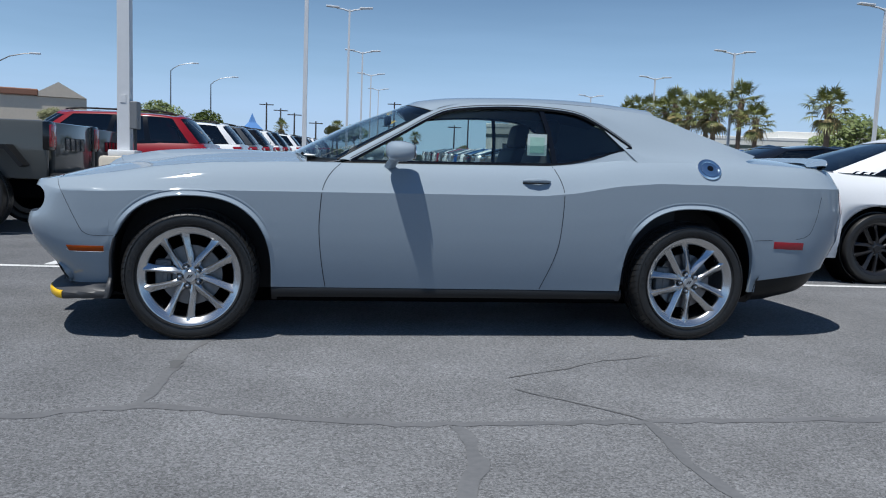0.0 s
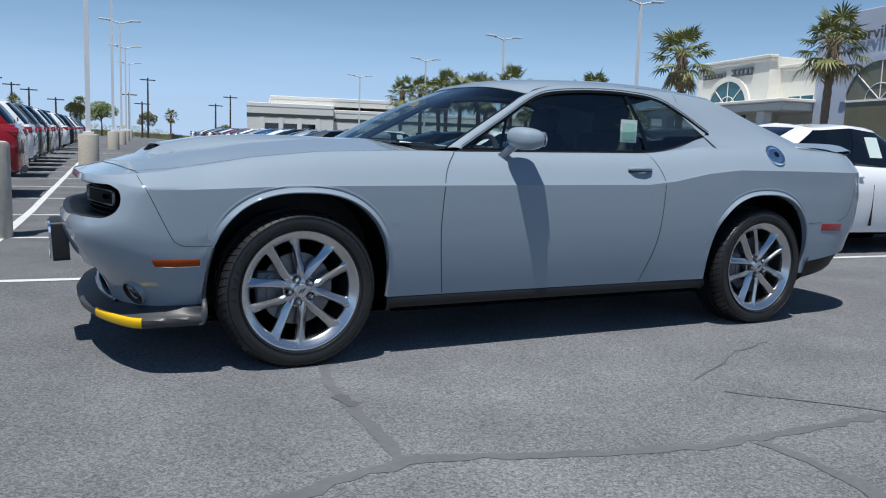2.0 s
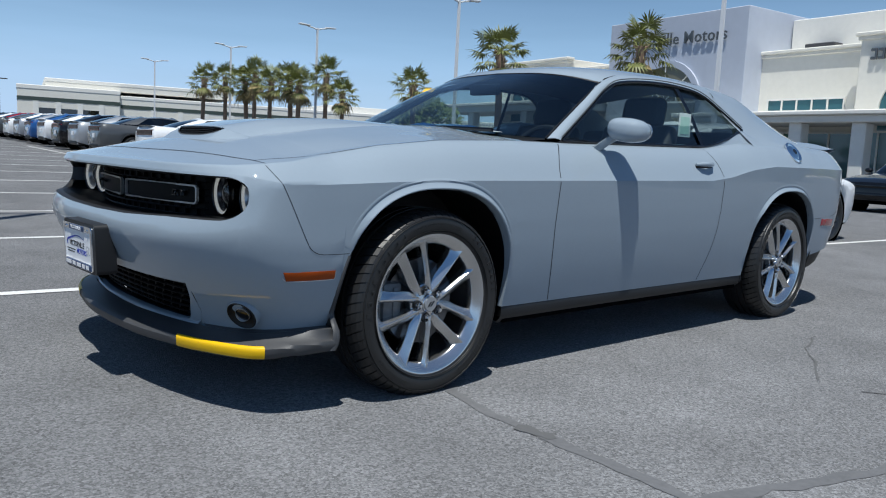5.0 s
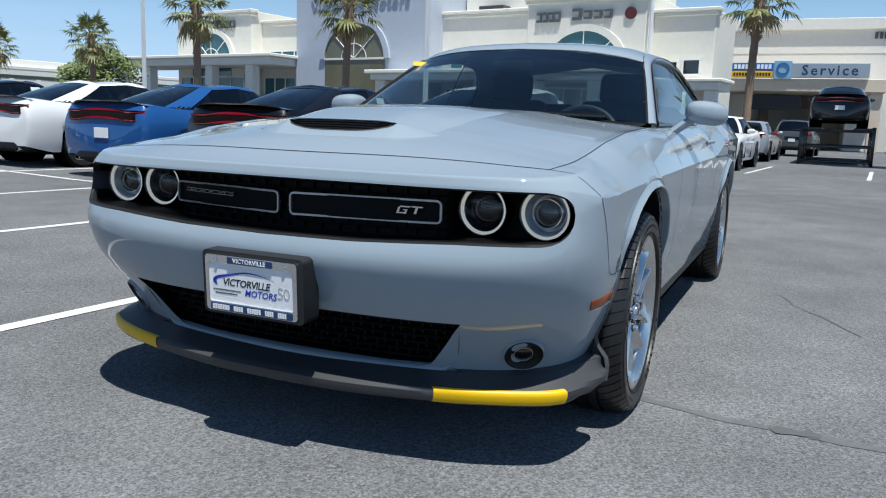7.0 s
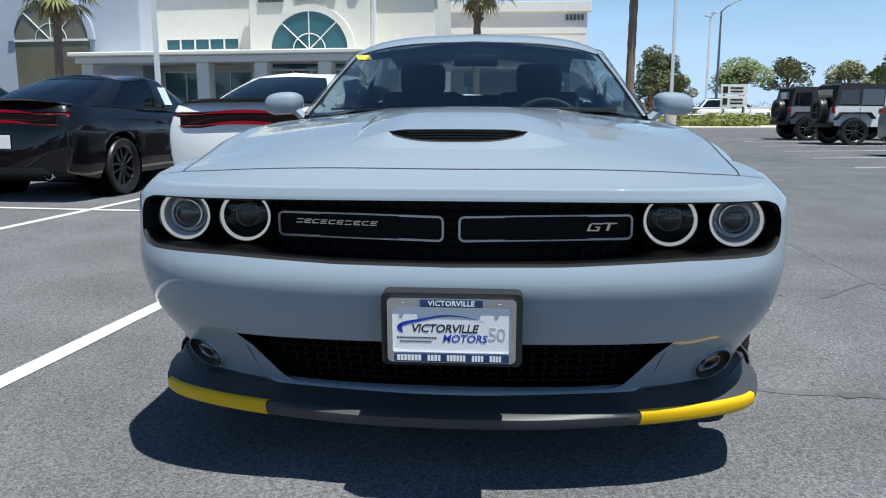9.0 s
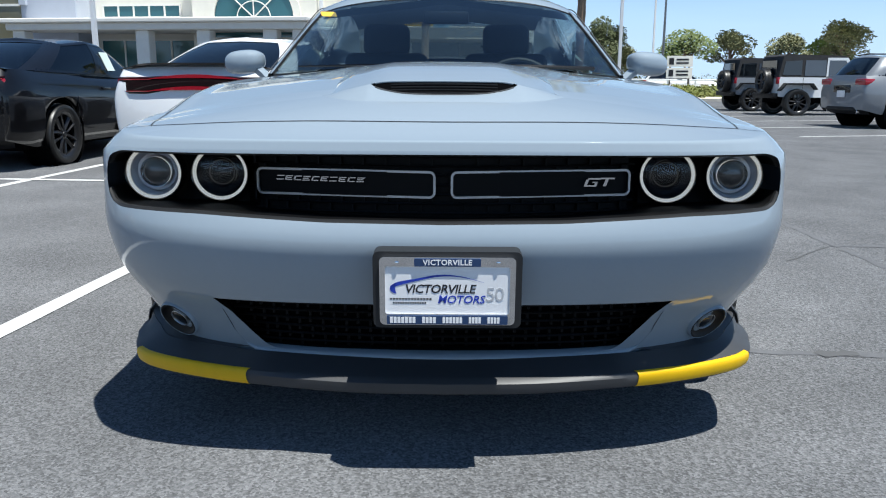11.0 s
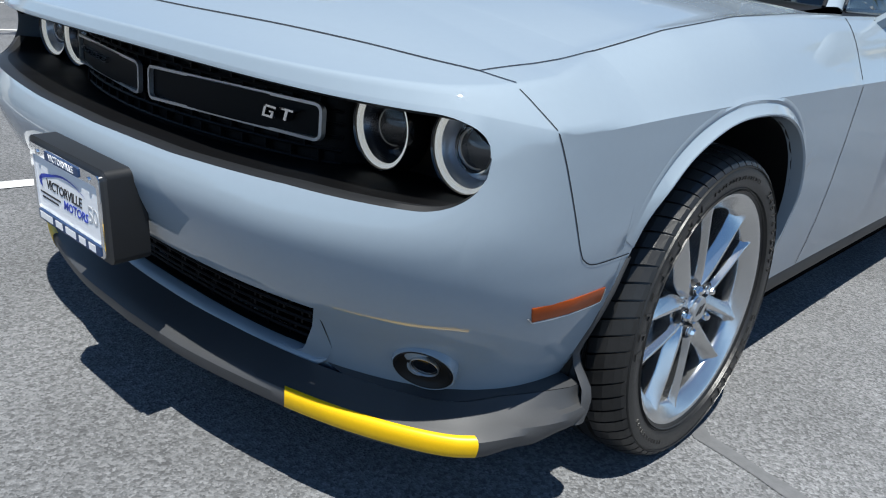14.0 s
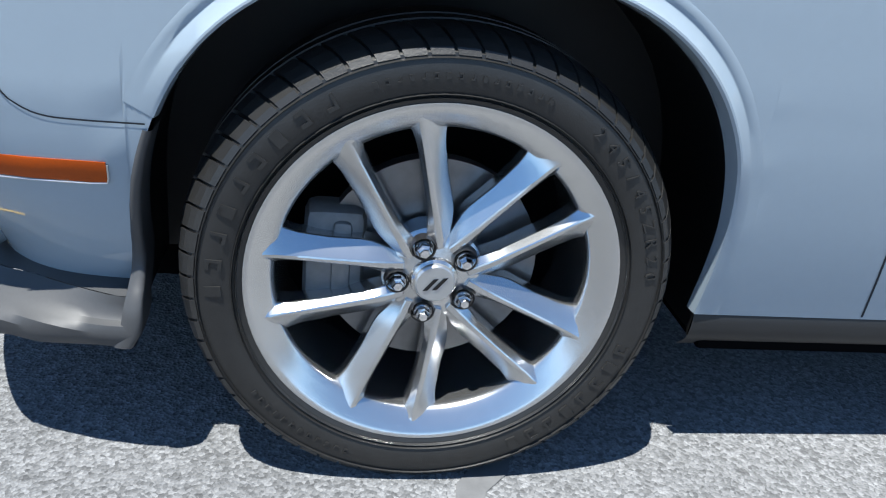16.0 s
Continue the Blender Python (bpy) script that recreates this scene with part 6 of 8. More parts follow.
def canopy(s, u, v, off=0.0):
    """A place on the cabin: u along its outline from the front middle to the rear middle, v from belt to roof."""
    c0, c1, c2, c3 = s["cab"]
    W, H = s["W"], s["H"]
    z0, z1 = s["belt"]
    belt = [(c0, 0, z0 + 0.02), (c0 + 0.06, 0.52 * W, z0 + 0.015), (c0 + 0.30, 0.80 * W, z0 + 0.005), (c0 + 0.9, 0.875 * W, z0 + 0.01), ((c0 + c3) / 2, 0.885 * W, (z0 + z1) / 2), (c3 - 0.9, 0.87 * W, z1 - 0.02), (c3 - 0.22, 0.78 * W, z1), (c3 - 0.03, 0.5 * W, z1 + 0.01), (c3, 0, z1 + 0.015)]
    roof = [(c1, 0, H - 0.03), (c1 + 0.02, 0.40 * W, H - 0.04), (c1 + 0.10, 0.60 * W, H - 0.07), (c1 + 0.4, 0.645 * W, H - 0.05), ((c1 + c2) / 2, 0.655 * W, H - 0.04), (c2 - 0.4, 0.645 * W, H - 0.055), (c2 - 0.08, 0.60 * W, H - 0.085), (c2, 0.42 * W, H - 0.06), (c2 + 0.01, 0, H - 0.05)]
    key = (id(s),)
    if key not in CANOPY:
        CANOPY[key] = (spline(belt, 101), spline(roof, 101))
    bl, rf = CANOPY[key]
    i = max(0, min(99, int(u * 100)))
    f = u * 100 - i
    p, q = bl[i].lerp(bl[i + 1], f), rf[i].lerp(rf[i + 1], f)
    r = p.lerp(q, v)
    bulge = 0.05 * math.sin(math.pi * v)
    d = Vector((0.35 * (r.x - (c0 + c3) / 2) / (c3 - c0), r.y / W, 0.25)).normalized()
    r = r + d * (bulge * 0.6 + off)
    return Vector((r.x - s["L"] / 2, max(0.0, r.y), r.z))


CANOPY = {}


def strip(s, u0, u1, v0, v1, off, nu=6, nv=6, lean=0.0, sides=(1, -1)):
    b2 = bmesh.new()
    for sgn in sides:
        g = []
        for i in range(nu + 1):
            col = []
            for k in range(nv + 1):
                v = v0 + (v1 - v0) * k / nv
                p = canopy(s, u0 + (u1 - u0) * i / nu + lean * (v - 0.5), v, off)
                col.append(b2.verts.new((p.x, sgn * p.y, p.z)))
            g.append(col)
        for a, c in zip(g, g[1:]):
            for k in range(nv):
                b2.faces.new((a[k], c[k], c[k + 1], a[k + 1]) if sgn > 0 else (a[k], a[k + 1], c[k + 1], c[k]))
    return b2


GLAZING = glass("car_glazing", (0.12, 0.13, 0.13))
CAB = {}


def vehicle(kind, paint, wheels, label, category, at, group="", name="", lift=0.0, tape=False, sheet=False):
    """A parked car whose nose looks along its own -x."""
    s = SPECS[kind]
    L0 = s["L"]
    root = thing(name or {"sedan": "sedan_car", "coupe": "coupe_car", "suv": "suv_car", "crossover": "crossover_car"}[kind], label, category, group, at=at)
    key = kind
    if key not in CAB:
        CAB[key] = dict(
            glass=finish("glazing", strip(s, 0, 1, 0, 1, 0.0, 60, 8), GLAZING, angle=60),
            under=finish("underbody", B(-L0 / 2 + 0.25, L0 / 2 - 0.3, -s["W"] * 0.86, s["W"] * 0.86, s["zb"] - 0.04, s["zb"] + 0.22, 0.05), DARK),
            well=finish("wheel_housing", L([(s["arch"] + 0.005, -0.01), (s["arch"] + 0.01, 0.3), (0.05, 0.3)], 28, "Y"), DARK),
            seat=finish("seat_row", B(-0.08, 0.08, -0.6, 0.6, 0.0, 0.45, 0.06), LEATHER),
            post=[finish("door_post", strip(s, 0.475, 0.50, 0, 1, 0.004, 2, 8, -0.02, (sd,)), GLOSS_BLACK) for sd in (1, -1)],
            trim=[finish("window_trim", strip(s, 0.2, 0.8, -0.02, 0.06, 0.006, 30, 1, 0.0, (sd,)), GLOSS_BLACK) for sd in (1, -1)],
        )
        if kind in ("suv", "crossover"):
            CAB[key]["post"] += [finish("door_post", strip(s, 0.635, 0.66, 0, 1, 0.004, 2, 8, -0.02, (sd,)), GLOSS_BLACK) for sd in (1, -1)]
    me = CAB[key]
    part("body", vehicle_body(s), paint, root, angle=40)
    shared("glazing", me["glass"], root, label="dark tinted windows")
    b2 = bmesh.new()
    rings = []
    for i in range(41):
        p = canopy(s, i / 40, 0.93, 0.006)
        q = canopy(s, i / 40, 1.0, 0.006)
        rings.append([p, q, Vector((q.x * 0.98, q.y * 0.9, q.z + 0.012)), Vector((q.x * 0.95, q.y * 0.55, q.z + 0.032)), Vector((q.x * 0.9, 0, q.z + 0.04))])
    for sgn in (1, -1):
        vs = [[b2.verts.new((p.x, sgn * p.y, p.z)) for p in r] for r in rings]
        for a, c in zip(vs, vs[1:]):
            for k in range(4):
                b2.faces.new((a[k], c[k], c[k + 1], a[k + 1]) if sgn > 0 else (a[k], a[k + 1], c[k + 1], c[k]))
    part("roof", b2, paint, root, angle=60)
    for sd in (1, -1):
        part("front_pillar", strip(s, 0.20, 0.245, 0, 1, 0.006, 3, 8, 0.015, (sd,)), paint, root)
    c_lo, c_hi = {"sedan": (0.735, 0.83), "coupe": (0.70, 0.83), "suv": (0.80, 0.845), "crossover": (0.76, 0.85)}[kind]
    for sd in (1, -1):
        part("rear_pillar", strip(s, c_lo, c_hi, 0, 1, 0.006, 5, 8, -0.03 if kind != "coupe" else 0.0, (sd,)), paint, root)
    for post in me["post"]:
        shared("door_post", post, root)
    for trim in me["trim"]:
        shared("window_trim", trim, root)
    shared("underbody", me["under"], root)
    for xs2 in (s["cab"][0] + 1.05, s["cab"][0] + 2.0):
        shared("seat_row", me["seat"], root, Matrix.Translation((xs2 - L0 / 2, 0, 0.62)))
    for ax in s["ax"]:
        for sd in (-1, 1):
            y = sd * (s["W"] * 0.985)
            wheel(root, wheels, ax - L0 / 2, y, s["r"] - 0.004, sd, detail=False, k=s["r"] / R_TYRE * 0.985)
            shared("wheel_housing", me["well"], root, Matrix.Translation((ax - L0 / 2, y - sd * 0.02, s["r"])) @ (Matrix.Identity(4) if sd < 0 else Matrix.Rotation(math.pi, 4, "Z")))
    for sd in (-1, 1):
        b2 = bmesh.new()
        bmesh.ops.create_uvsphere(b2, u_segments=12, v_segments=8, radius=1.0)
        bmesh.ops.transform(b2, matrix=Matrix.Translation((s["cab"][0] + 0.52 - L0 / 2, sd * (s["W"] + 0.06), s["belt"][0] + 0.08)) @ Matrix.Diagonal((0.07, 0.115, 0.065, 1)), verts=b2.verts)
        part("door_mirror", b2, paint, root)
        for dx in (2.05, 3.05) if kind != "coupe" else (2.3,):
            part("door_handle", B(dx - 0.09 - L0 / 2, dx + 0.09 - L0 / 2, min(sd * (s["W"] - 0.03), sd * (s["W"] + 0.012)), max(sd * (s["W"] - 0.03), sd * (s["W"] + 0.012)), s["crease"] + 0.07, s["crease"] + 0.10, 0.008), paint, root)
        for dx in ((1.65, 2.78, 3.75) if kind != "coupe" else (1.62, 3.1)):
            part("door_gap", B(dx - 0.003 - L0 / 2, dx + 0.003 - L0 / 2, min(sd * (s["W"] * 0.955), sd * (s["W"] + 0.001)), max(sd * (s["W"] * 0.955), sd * (s["W"] + 0.001)), s["zb"] + 0.08, s["crease"]), GLOSS_BLACK, root, smooth=False)
    xr = L0 / 2
    wt = end_width(L0 - 0.03, s)
    # tail: lamps, plate, lower bumper, pipes, spoiler
    if kind in ("sedan", "coupe"):
        zl = 0.93 if kind == "sedan" else 0.95

        def tail_bar(z0, z1, y0, y1, mat, nm, dx=0.0):
            b3 = bmesh.new()
            rows2 = []
            for i in range(25):
                y = y0 + (y1 - y0) * i / 24
                bend = 0.075 * max(0.0, (abs(y) - 0.66) / 0.18) ** 2
                sag = 0.05 * (1 - min(1, abs(y) / 0.5) ** 2) if kind == "sedan" else 0.0
                rows2.append([b3.verts.new((xr + 0.012 + dx - bend, y, z0 + sag)), b3.verts.new((xr + 0.022 + dx - bend, y, z0 + 0.015 + sag)), b3.verts.new((xr + 0.022 + dx - bend, y, z1 - 0.012 + sag * 0.3)), b3.verts.new((xr - 0.01 + dx - bend, y, z1 + sag * 0.3))])
            for a, c in zip(rows2, rows2[1:]):
                for k in range(3):
                    b3.faces.new((a[k], a[k + 1], c[k + 1], c[k]))
            return part(nm, b3, mat, root, angle=50)
        tail_bar(zl - 0.075, zl + 0.095, -0.835, 0.835, SMOKED_RED, "lamp_panel", -0.008)
        tail_bar(zl + 0.055, zl + 0.082, -0.825, 0.825, RED_LENS, "tail_lamp", -0.002)
        tail_bar(zl - 0.062, zl - 0.036, -0.825, 0.825, RED_LENS, "tail_lamp", -0.002)
        for sd in (-1, 1):
            part("lamp_end", B(xr - 0.12, xr - 0.045, min(sd * 0.79, sd * 0.842), max(sd * 0.79, sd * 0.842), zl - 0.045, zl + 0.075, 0.02), RED_LENS, root)
        part("spoiler", LF([[(xr - 0.10, 0, 1.125), (xr - 0.12, 0.5, 1.12), (xr - 0.22, 0.80, 1.08)], [(xr + 0.02, 0, 1.165), (xr + 0.0, 0.5, 1.16), (xr - 0.12, 0.83, 1.10)], [(xr + 0.015, 0, 1.145), (xr - 0.005, 0.5, 1.14), (xr - 0.12, 0.82, 1.085)]], 18, 8, mirror=True), GLOSS_BLACK, root, "black rear spoiler")
    else:
        for sd in (-1, 1):
            zl = s["belt"][1] - 0.13
            part("tail_lamp", B(xr - 0.22, xr + 0.012, min(sd * wt * 0.55, sd * wt * 0.99), max(sd * wt * 0.55, sd * wt * 0.99), zl - 0.07, zl + 0.07, 0.025), RED_LENS, root, "red tail lamp")
        part("number_recess", B(xr - 0.02, xr + 0.004, -0.33, 0.33, 0.78, 0.95, 0.01), GLOSS_BLACK, root)
        part("rear_wiper", T([(s["cab"][3] - L0 / 2 + 0.01, -0.05, s["belt"][1] + 0.06), (s["cab"][3] - L0 / 2 - 0.03, 0.35, s["belt"][1] + 0.12)], 0.012, 6), BLACK_PLASTIC, root)
        for sd in (-1, 1):
            part("roof_bar", T([(s["cab"][1] + 0.2 - L0 / 2, sd * 0.56, s["H"] + 0.0), (s["cab"][1] + 0.4 - L0 / 2, sd * 0.56, s["H"] + 0.03), (s["cab"][2] - 0.4 - L0 / 2, sd * 0.56, s["H"] + 0.03), (s["cab"][2] - 0.15 - L0 / 2, sd * 0.56, s["H"] - 0.01)], 0.016, 8), BLACK_PLASTIC, root)
    part("number_plate", B(xr + 0.012, xr + 0.02, -0.155, 0.155, s["zb"] + 0.36, s["zb"] + 0.51, 0.003), WHITE_TRIM, root, "white dealer plate", smooth=False)
    part("rear_bumper", LF([[(xr - 0.16, 0.88 * s["W"], s["zb"] + 0.15), (xr - 0.01, 0.6 * s["W"], s["zb"] + 0.15), (xr + 0.02, 0, s["zb"] + 0.15)], [(xr - 0.14, 0.87 * s["W"], s["zb"] + 0.07), (xr + 0.0, 0.6 * s["W"], s["zb"] + 0.07), (xr + 0.02, 0, s["zb"] + 0.07)], [(xr - 0.25, 0.8 * s["W"], s["zb"]), (xr - 0.15, 0.6 * s["W"], s["zb"] - 0.01), (xr - 0.12, 0, s["zb"] - 0.01)]], 16, 8, mirror=True), BLACK_PLASTIC, root, "black lower bumper")
    for sd in (-1, 1):
        part("exhaust_pipe", L([(0.05, 0.06), (0.05, -0.08), (0.042, -0.085), (0.04, 0.06)], 16, "X"), CHROME, root, m=Matrix.Translation((xr - 0.09, sd * 0.58, s["zb"] + 0.06)) @ Matrix.Rotation(math.pi, 4, "Z"))
    # nose: grille and lamps
    part("grille", B(-xr - 0.012, -xr + 0.06, -0.42, 0.42, s["crease"] - 0.18, s["crease"] - 0.08, 0.02), GLOSS_BLACK, root)
    part("lower_grille", B(-xr - 0.014, -xr + 0.05, -0.5, 0.5, s["zb"] + 0.10, s["zb"] + 0.26, 0.03), GLOSS_BLACK, root)
    for sd in (-1, 1):
        part("headlight", B(-xr + 0.005, -xr + 0.26, min(sd * 0.42, sd * 0.735), max(sd * 0.42, sd * 0.735), s["crease"] - 0.17, s["crease"] - 0.07, 0.03), LENS_GREY, root)
        if tape:
            part("guard_tape", B(-xr - 0.02, -xr + 0.12, min(sd * 0.45, sd * 0.7), max(sd * 0.45, sd * 0.7), s["zb"] - 0.03, s["zb"] + 0.01, 0.008), YELLOW, root)
    if sheet:
        p = canopy(s, 0.40, 0.45, 0.012)
        for sd in (-1,):
            part("price_sheet", B(-0.10, 0.10, -0.002, 0.002, -0.13, 0.13), PAPER, root, "pale price sheet", smooth=False, m=Matrix.Translation((p.x, sd * p.y, p.z)) @ Matrix.Rotation(radians(24 * sd), 4, "X"))
            part("price_sheet", B(-0.10, 0.10, -0.002, 0.002, -0.13, 0.13), PAPER, root, smooth=False, m=Matrix.Translation((p.x, -sd * p.y, p.z)) @ Matrix.Rotation(radians(-24 * sd), 4, "X"))
    return root


def parked(u, v, turn=0.0, z=0.0):
    """A pose in the car park; turn 0: nose along -u; 180: nose along +u."""
    p = lot(u, v, z)
    return Matrix.Translation(p) @ Matrix.Rotation(radians(-4.2 + turn), 4, "Z")


ROW = "cars in the bays behind"
vehicle("sedan", WHITE_PAINT, BLACK_WHEEL, "white four-door sedan with black wheels and black spoiler", "car", parked(7.6, 2.95, 180), ROW, sheet=True)
vehicle("sedan", BLACK_PAINT, BLACK_WHEEL, "black four-door sedan with a price sheet in its window", "car", parked(7.75, 5.95, 180), ROW, sheet=True)
vehicle("sedan", BLUE_PAINT, BLACK_WHEEL, "bright blue four-door sedan with black spoiler and wheels", "car", parked(7.7, 8.5, 180), ROW)
vehicle("sedan", WHITE_PAINT, BLACK_WHEEL, "white four-door sedan with black spoiler, nose away", "car", parked(7.8, 11.3, 180), ROW)
vehicle("coupe", BLACK_PAINT, ALLOY_WHEEL, "black two-door coupe with bright alloy wheels", "car", parked(7.9, 14.6, 180), ROW, sheet=True)
vehicle("coupe", WHITE_PAINT, ALLOY_WHEEL, "white two-door coupe with bright alloy wheels", "car", parked(7.9, 20.2, 180), ROW, sheet=True)
vehicle("coupe", GRAPHITE_PAINT, ALLOY_WHEEL, "dark grey two-door coupe parked in a bay", "car", parked(7.9, 25.8, 180), ROW)
far_paints = [SILVER_PAINT, BLACK_PAINT, WHITE_PAINT, BLUE_PAINT, SILVER_PAINT, WHITE_PAINT, GRAPHITE_PAINT, RED_PAINT, WHITE_PAINT, BLACK_PAINT, SILVER_PAINT, GRAPHITE_PAINT, WHITE_PAINT]
far_words = ["silver", "black", "white", "blue", "silver", "white", "dark grey", "red", "white", "black", "silver", "dark grey", "white"]
for i, (pt, wd) in enumerate(zip(far_paints, far_words)):
    vehicle(("coupe", "sedan")[i % 2], pt, (ALLOY_WHEEL, BLACK_WHEEL)[i % 2], wd + " car far off in the same parking row", "car", parked(7.9, 28.8 + 2.9 * i, 180), ROW)
FACE = "cars that face the drive"
vehicle("sedan", BLACK_PAINT, BLACK_WHEEL, "black four-door sedan with yellow tape on its chin", "car", parked(21.5, 5.9), FACE, tape=True)
vehicle("sedan", WHITE_PAINT, BLACK_WHEEL, "white four-door sedan facing the drive, yellow chin tape", "car", parked(21.6, 2.65), FACE, tape=True)
vehicle("sedan", SILVER_PAINT, BLACK_WHEEL, "silver four-door sedan, tail to the drive", "car", parked(30.6, 2.95, 180), FACE)
vehicle("suv", GRAPHITE_PAINT, BLACK_WHEEL, "dark grey sport utility car far along the drive", "car", parked(41.0, 2.2, 180), FACE)
SUVS = "cars nose-in along the lamp posts"
for v, pt, wd in ((10.9, RED_PAINT, "dark red"), (13.7, RED_PAINT, "bright red"), (16.5, WHITE_PAINT, "white"), (19.3, GRAPHITE_PAINT, "dark grey"), (22.1, BLACK_PAINT, "black"), (24.9, WHITE_PAINT, "white"), (27.7, BLACK_PAINT, "black"), (33.4, WHITE_PAINT, "white"), (39.2, BLACK_PAINT, "black"), (42.3, GRAPHITE_PAINT, "dark grey"), (48.0, WHITE_PAINT, "white"), (53.3, SILVER_PAINT, "silver"), (58.6, BLACK_PAINT, "black")):
    vehicle("suv", pt, BLACK_WHEEL if wd != "white" else ALLOY_WHEEL, wd + " sport utility car parked nose-in beside the lamp posts", "car", parked(-4.5 if v < 12 else -5.6 if v < 15 else -4.75, v) @ Matrix.Scale(1.05 if 12 < v < 15 else 1.0, 4), SUVS)
vehicle("crossover", GREY_SILVER, ALLOY_WHEEL, "silver compact crossover with dark rear window", "car", Matrix.Translation((15.8, -11.1, 0)) @ Matrix.Rotation(radians(96), 4, "Z"))
vehicle("suv", WHITE_PAINT, ALLOY_WHEEL, "white sport utility car on the far drive", "car", Matrix.Translation((18.5, 72, 0)) @ Matrix.Rotation(radians(70), 4, "Z"))
vehicle("suv", WHITE_PAINT, BLACK_WHEEL, "white sport utility car beside the landscaped island", "car", Matrix.Translation((52, -15.5, 0)) @ Matrix.Rotation(radians(80), 4, "Z"))
for dx, dy, pt, wd in ((58, -9.5, WHITE_PAINT, "white"), (60, -12.5, SILVER_PAINT, "silver")):
    vehicle("suv", pt, ALLOY_WHEEL, wd + " sport utility car near the service building", "car", Matrix.Translation((dx, dy, 0)) @ Matrix.Rotation(radians(15), 4, "Z"))


SIDE_GLASS = material("grey_side_glass", (0.06, 0.07, 0.085), 0.05, coat=1.0)


def off_roader(paint, at, label, group):
    """A boxy four-door off-roader with a canvas top and a spare wheel on its tail; nose along -x."""
    r = thing("off_roader", label, "car", group, at=at)
    part("body", P([(-2.15, 0.62), (-2.15, 1.02), (-1.9, 1.10), (-0.75, 1.16), (-0.72, 1.14), (1.95, 1.16), (2.0, 1.10), (2.0, 0.58), (1.75, 0.55), (-1.9, 0.55)], -0.74, 0.74, "y"), paint, r, angle=20)
    part("hood", B(-2.1, -0.75, -0.66, 0.66, 1.02, 1.17, 0.06), paint, r)
    part("canvas_top", P([(-0.45, 1.16), (-0.12, 1.72), (0.0, 1.80), (1.80, 1.84), (1.90, 1.78), (2.02, 1.16)], -0.70, 0.70, "y"), SOFT_TOP, r, "black canvas soft top", angle=20)
    part("windscreen_frame", LF([[(-0.56, -0.69, 1.15), (-0.56, 0.69, 1.15)], [(-0.17, -0.63, 1.76), (-0.17, 0.63, 1.76)]], 4, 4), DARK_GLASS, r)
    for sd in (-1, 1):
        y0, y1 = sorted((sd * 0.695, sd * 0.712))
        for x0, x1 in ((-0.25, 0.48), (0.56, 1.22)):
            part("window", P([(x0, 1.20), (x1, 1.20), (x1, 1.66), (x0 + (0.22 if x0 < 0 else 0.02), 1.66)], y0, y1, "y"), SIDE_GLASS, r, smooth=False)
        part("window", P([(1.32, 1.22), (1.90, 1.22), (1.84, 1.62), (1.32, 1.66)], y0, y1, "y"), DARK_GLASS, r, smooth=False)
        part("door_frame", P([(-0.42, 1.14), (0.54, 1.14), (0.54, 1.74), (-0.10, 1.74)], min(sd * 0.70, sd * 0.708), max(sd * 0.70, sd * 0.708), "y"), paint, r, smooth=False)
        for gx in (-0.42, 0.52, 1.26):
            part("door_gap", B(gx, gx + 0.012, min(sd * 0.73, sd * 0.742), max(sd * 0.73, sd * 0.742), 0.6, 1.13), GLOSS_BLACK, r, smooth=False)
        for ax in (-1.45, 1.45):
            part("fender", P([(ax - 0.58, 0.80), (ax - 0.42, 0.98), (ax + 0.42, 0.98), (ax + 0.60, 0.76), (ax + 0.56, 0.74), (ax + 0.40, 0.93), (ax - 0.40, 0.93), (ax - 0.54, 0.78)], min(sd * 0.72, sd * 0.94), max(sd * 0.72, sd * 0.94), "y"), BLACK_PLASTIC, r, angle=25)
            wheel(r, BLACK_WHEEL, ax, sd * 0.92, 0.40, sd, detail=False, k=1.13)
        part("tail_lamp", B(1.98, 2.06, min(sd * 0.60, sd * 0.74), max(sd * 0.60, sd * 0.74), 0.95, 1.15, 0.02), RED_LENS, r)
        part("headlight", L([(0.09, 0.0), (0.085, -0.03), (0.0, -0.04)], 20, "X"), LENS_GREY, r, m=Matrix.Translation((-2.15, sd * 0.45, 0.90)))
        part("door_mirror", B(-0.32, -0.22, min(sd * 0.76, sd * 0.95), max(sd * 0.76, sd * 0.95), 1.16, 1.32, 0.03), BLACK_PLASTIC, r)
    spare = wheel(r, BLACK_WHEEL, 2.0, 0, 1.02, -1, detail=False, k=1.1, name="spare_wheel")
    spare.matrix_basis = Matrix.Translation((2.28, 0.03, 1.03)) @ Matrix.Rotation(radians(90), 4, "Z") @ Matrix.Scale(1.1, 4)
    part("rear_bumper", B(2.0, 2.16, -0.72, 0.72, 0.52, 0.68, 0.03), BLACK_PLASTIC, r)
    part("front_bumper", B(-2.4, -2.16, -0.72, 0.72, 0.52, 0.70, 0.03), BLACK_PLASTIC, r)
    part("rear_window", B(2.0, 2.012, -0.5, 0.5, 1.24, 1.66, 0.004), DARK_GLASS, r, smooth=False)
    part("chassis", B(-1.9, 1.9, -0.6, 0.6, 0.38, 0.58, 0.03), DARK, r)
    return r


OFF = "off-roaders by the island"
off_roader(WHITE_PAINT, Matrix.Translation((22.6, -11.95, 0)) @ Matrix.Rotation(radians(93), 4, "Z"), "white off-roader with black canvas top and spare wheel", OFF)
off_roader(SILVER_PAINT, Matrix.Translation((26.4, -12.0, 0)) @ Matrix.Rotation(radians(93), 4, "Z"), "light grey off-roader with black canvas top behind another", OFF)


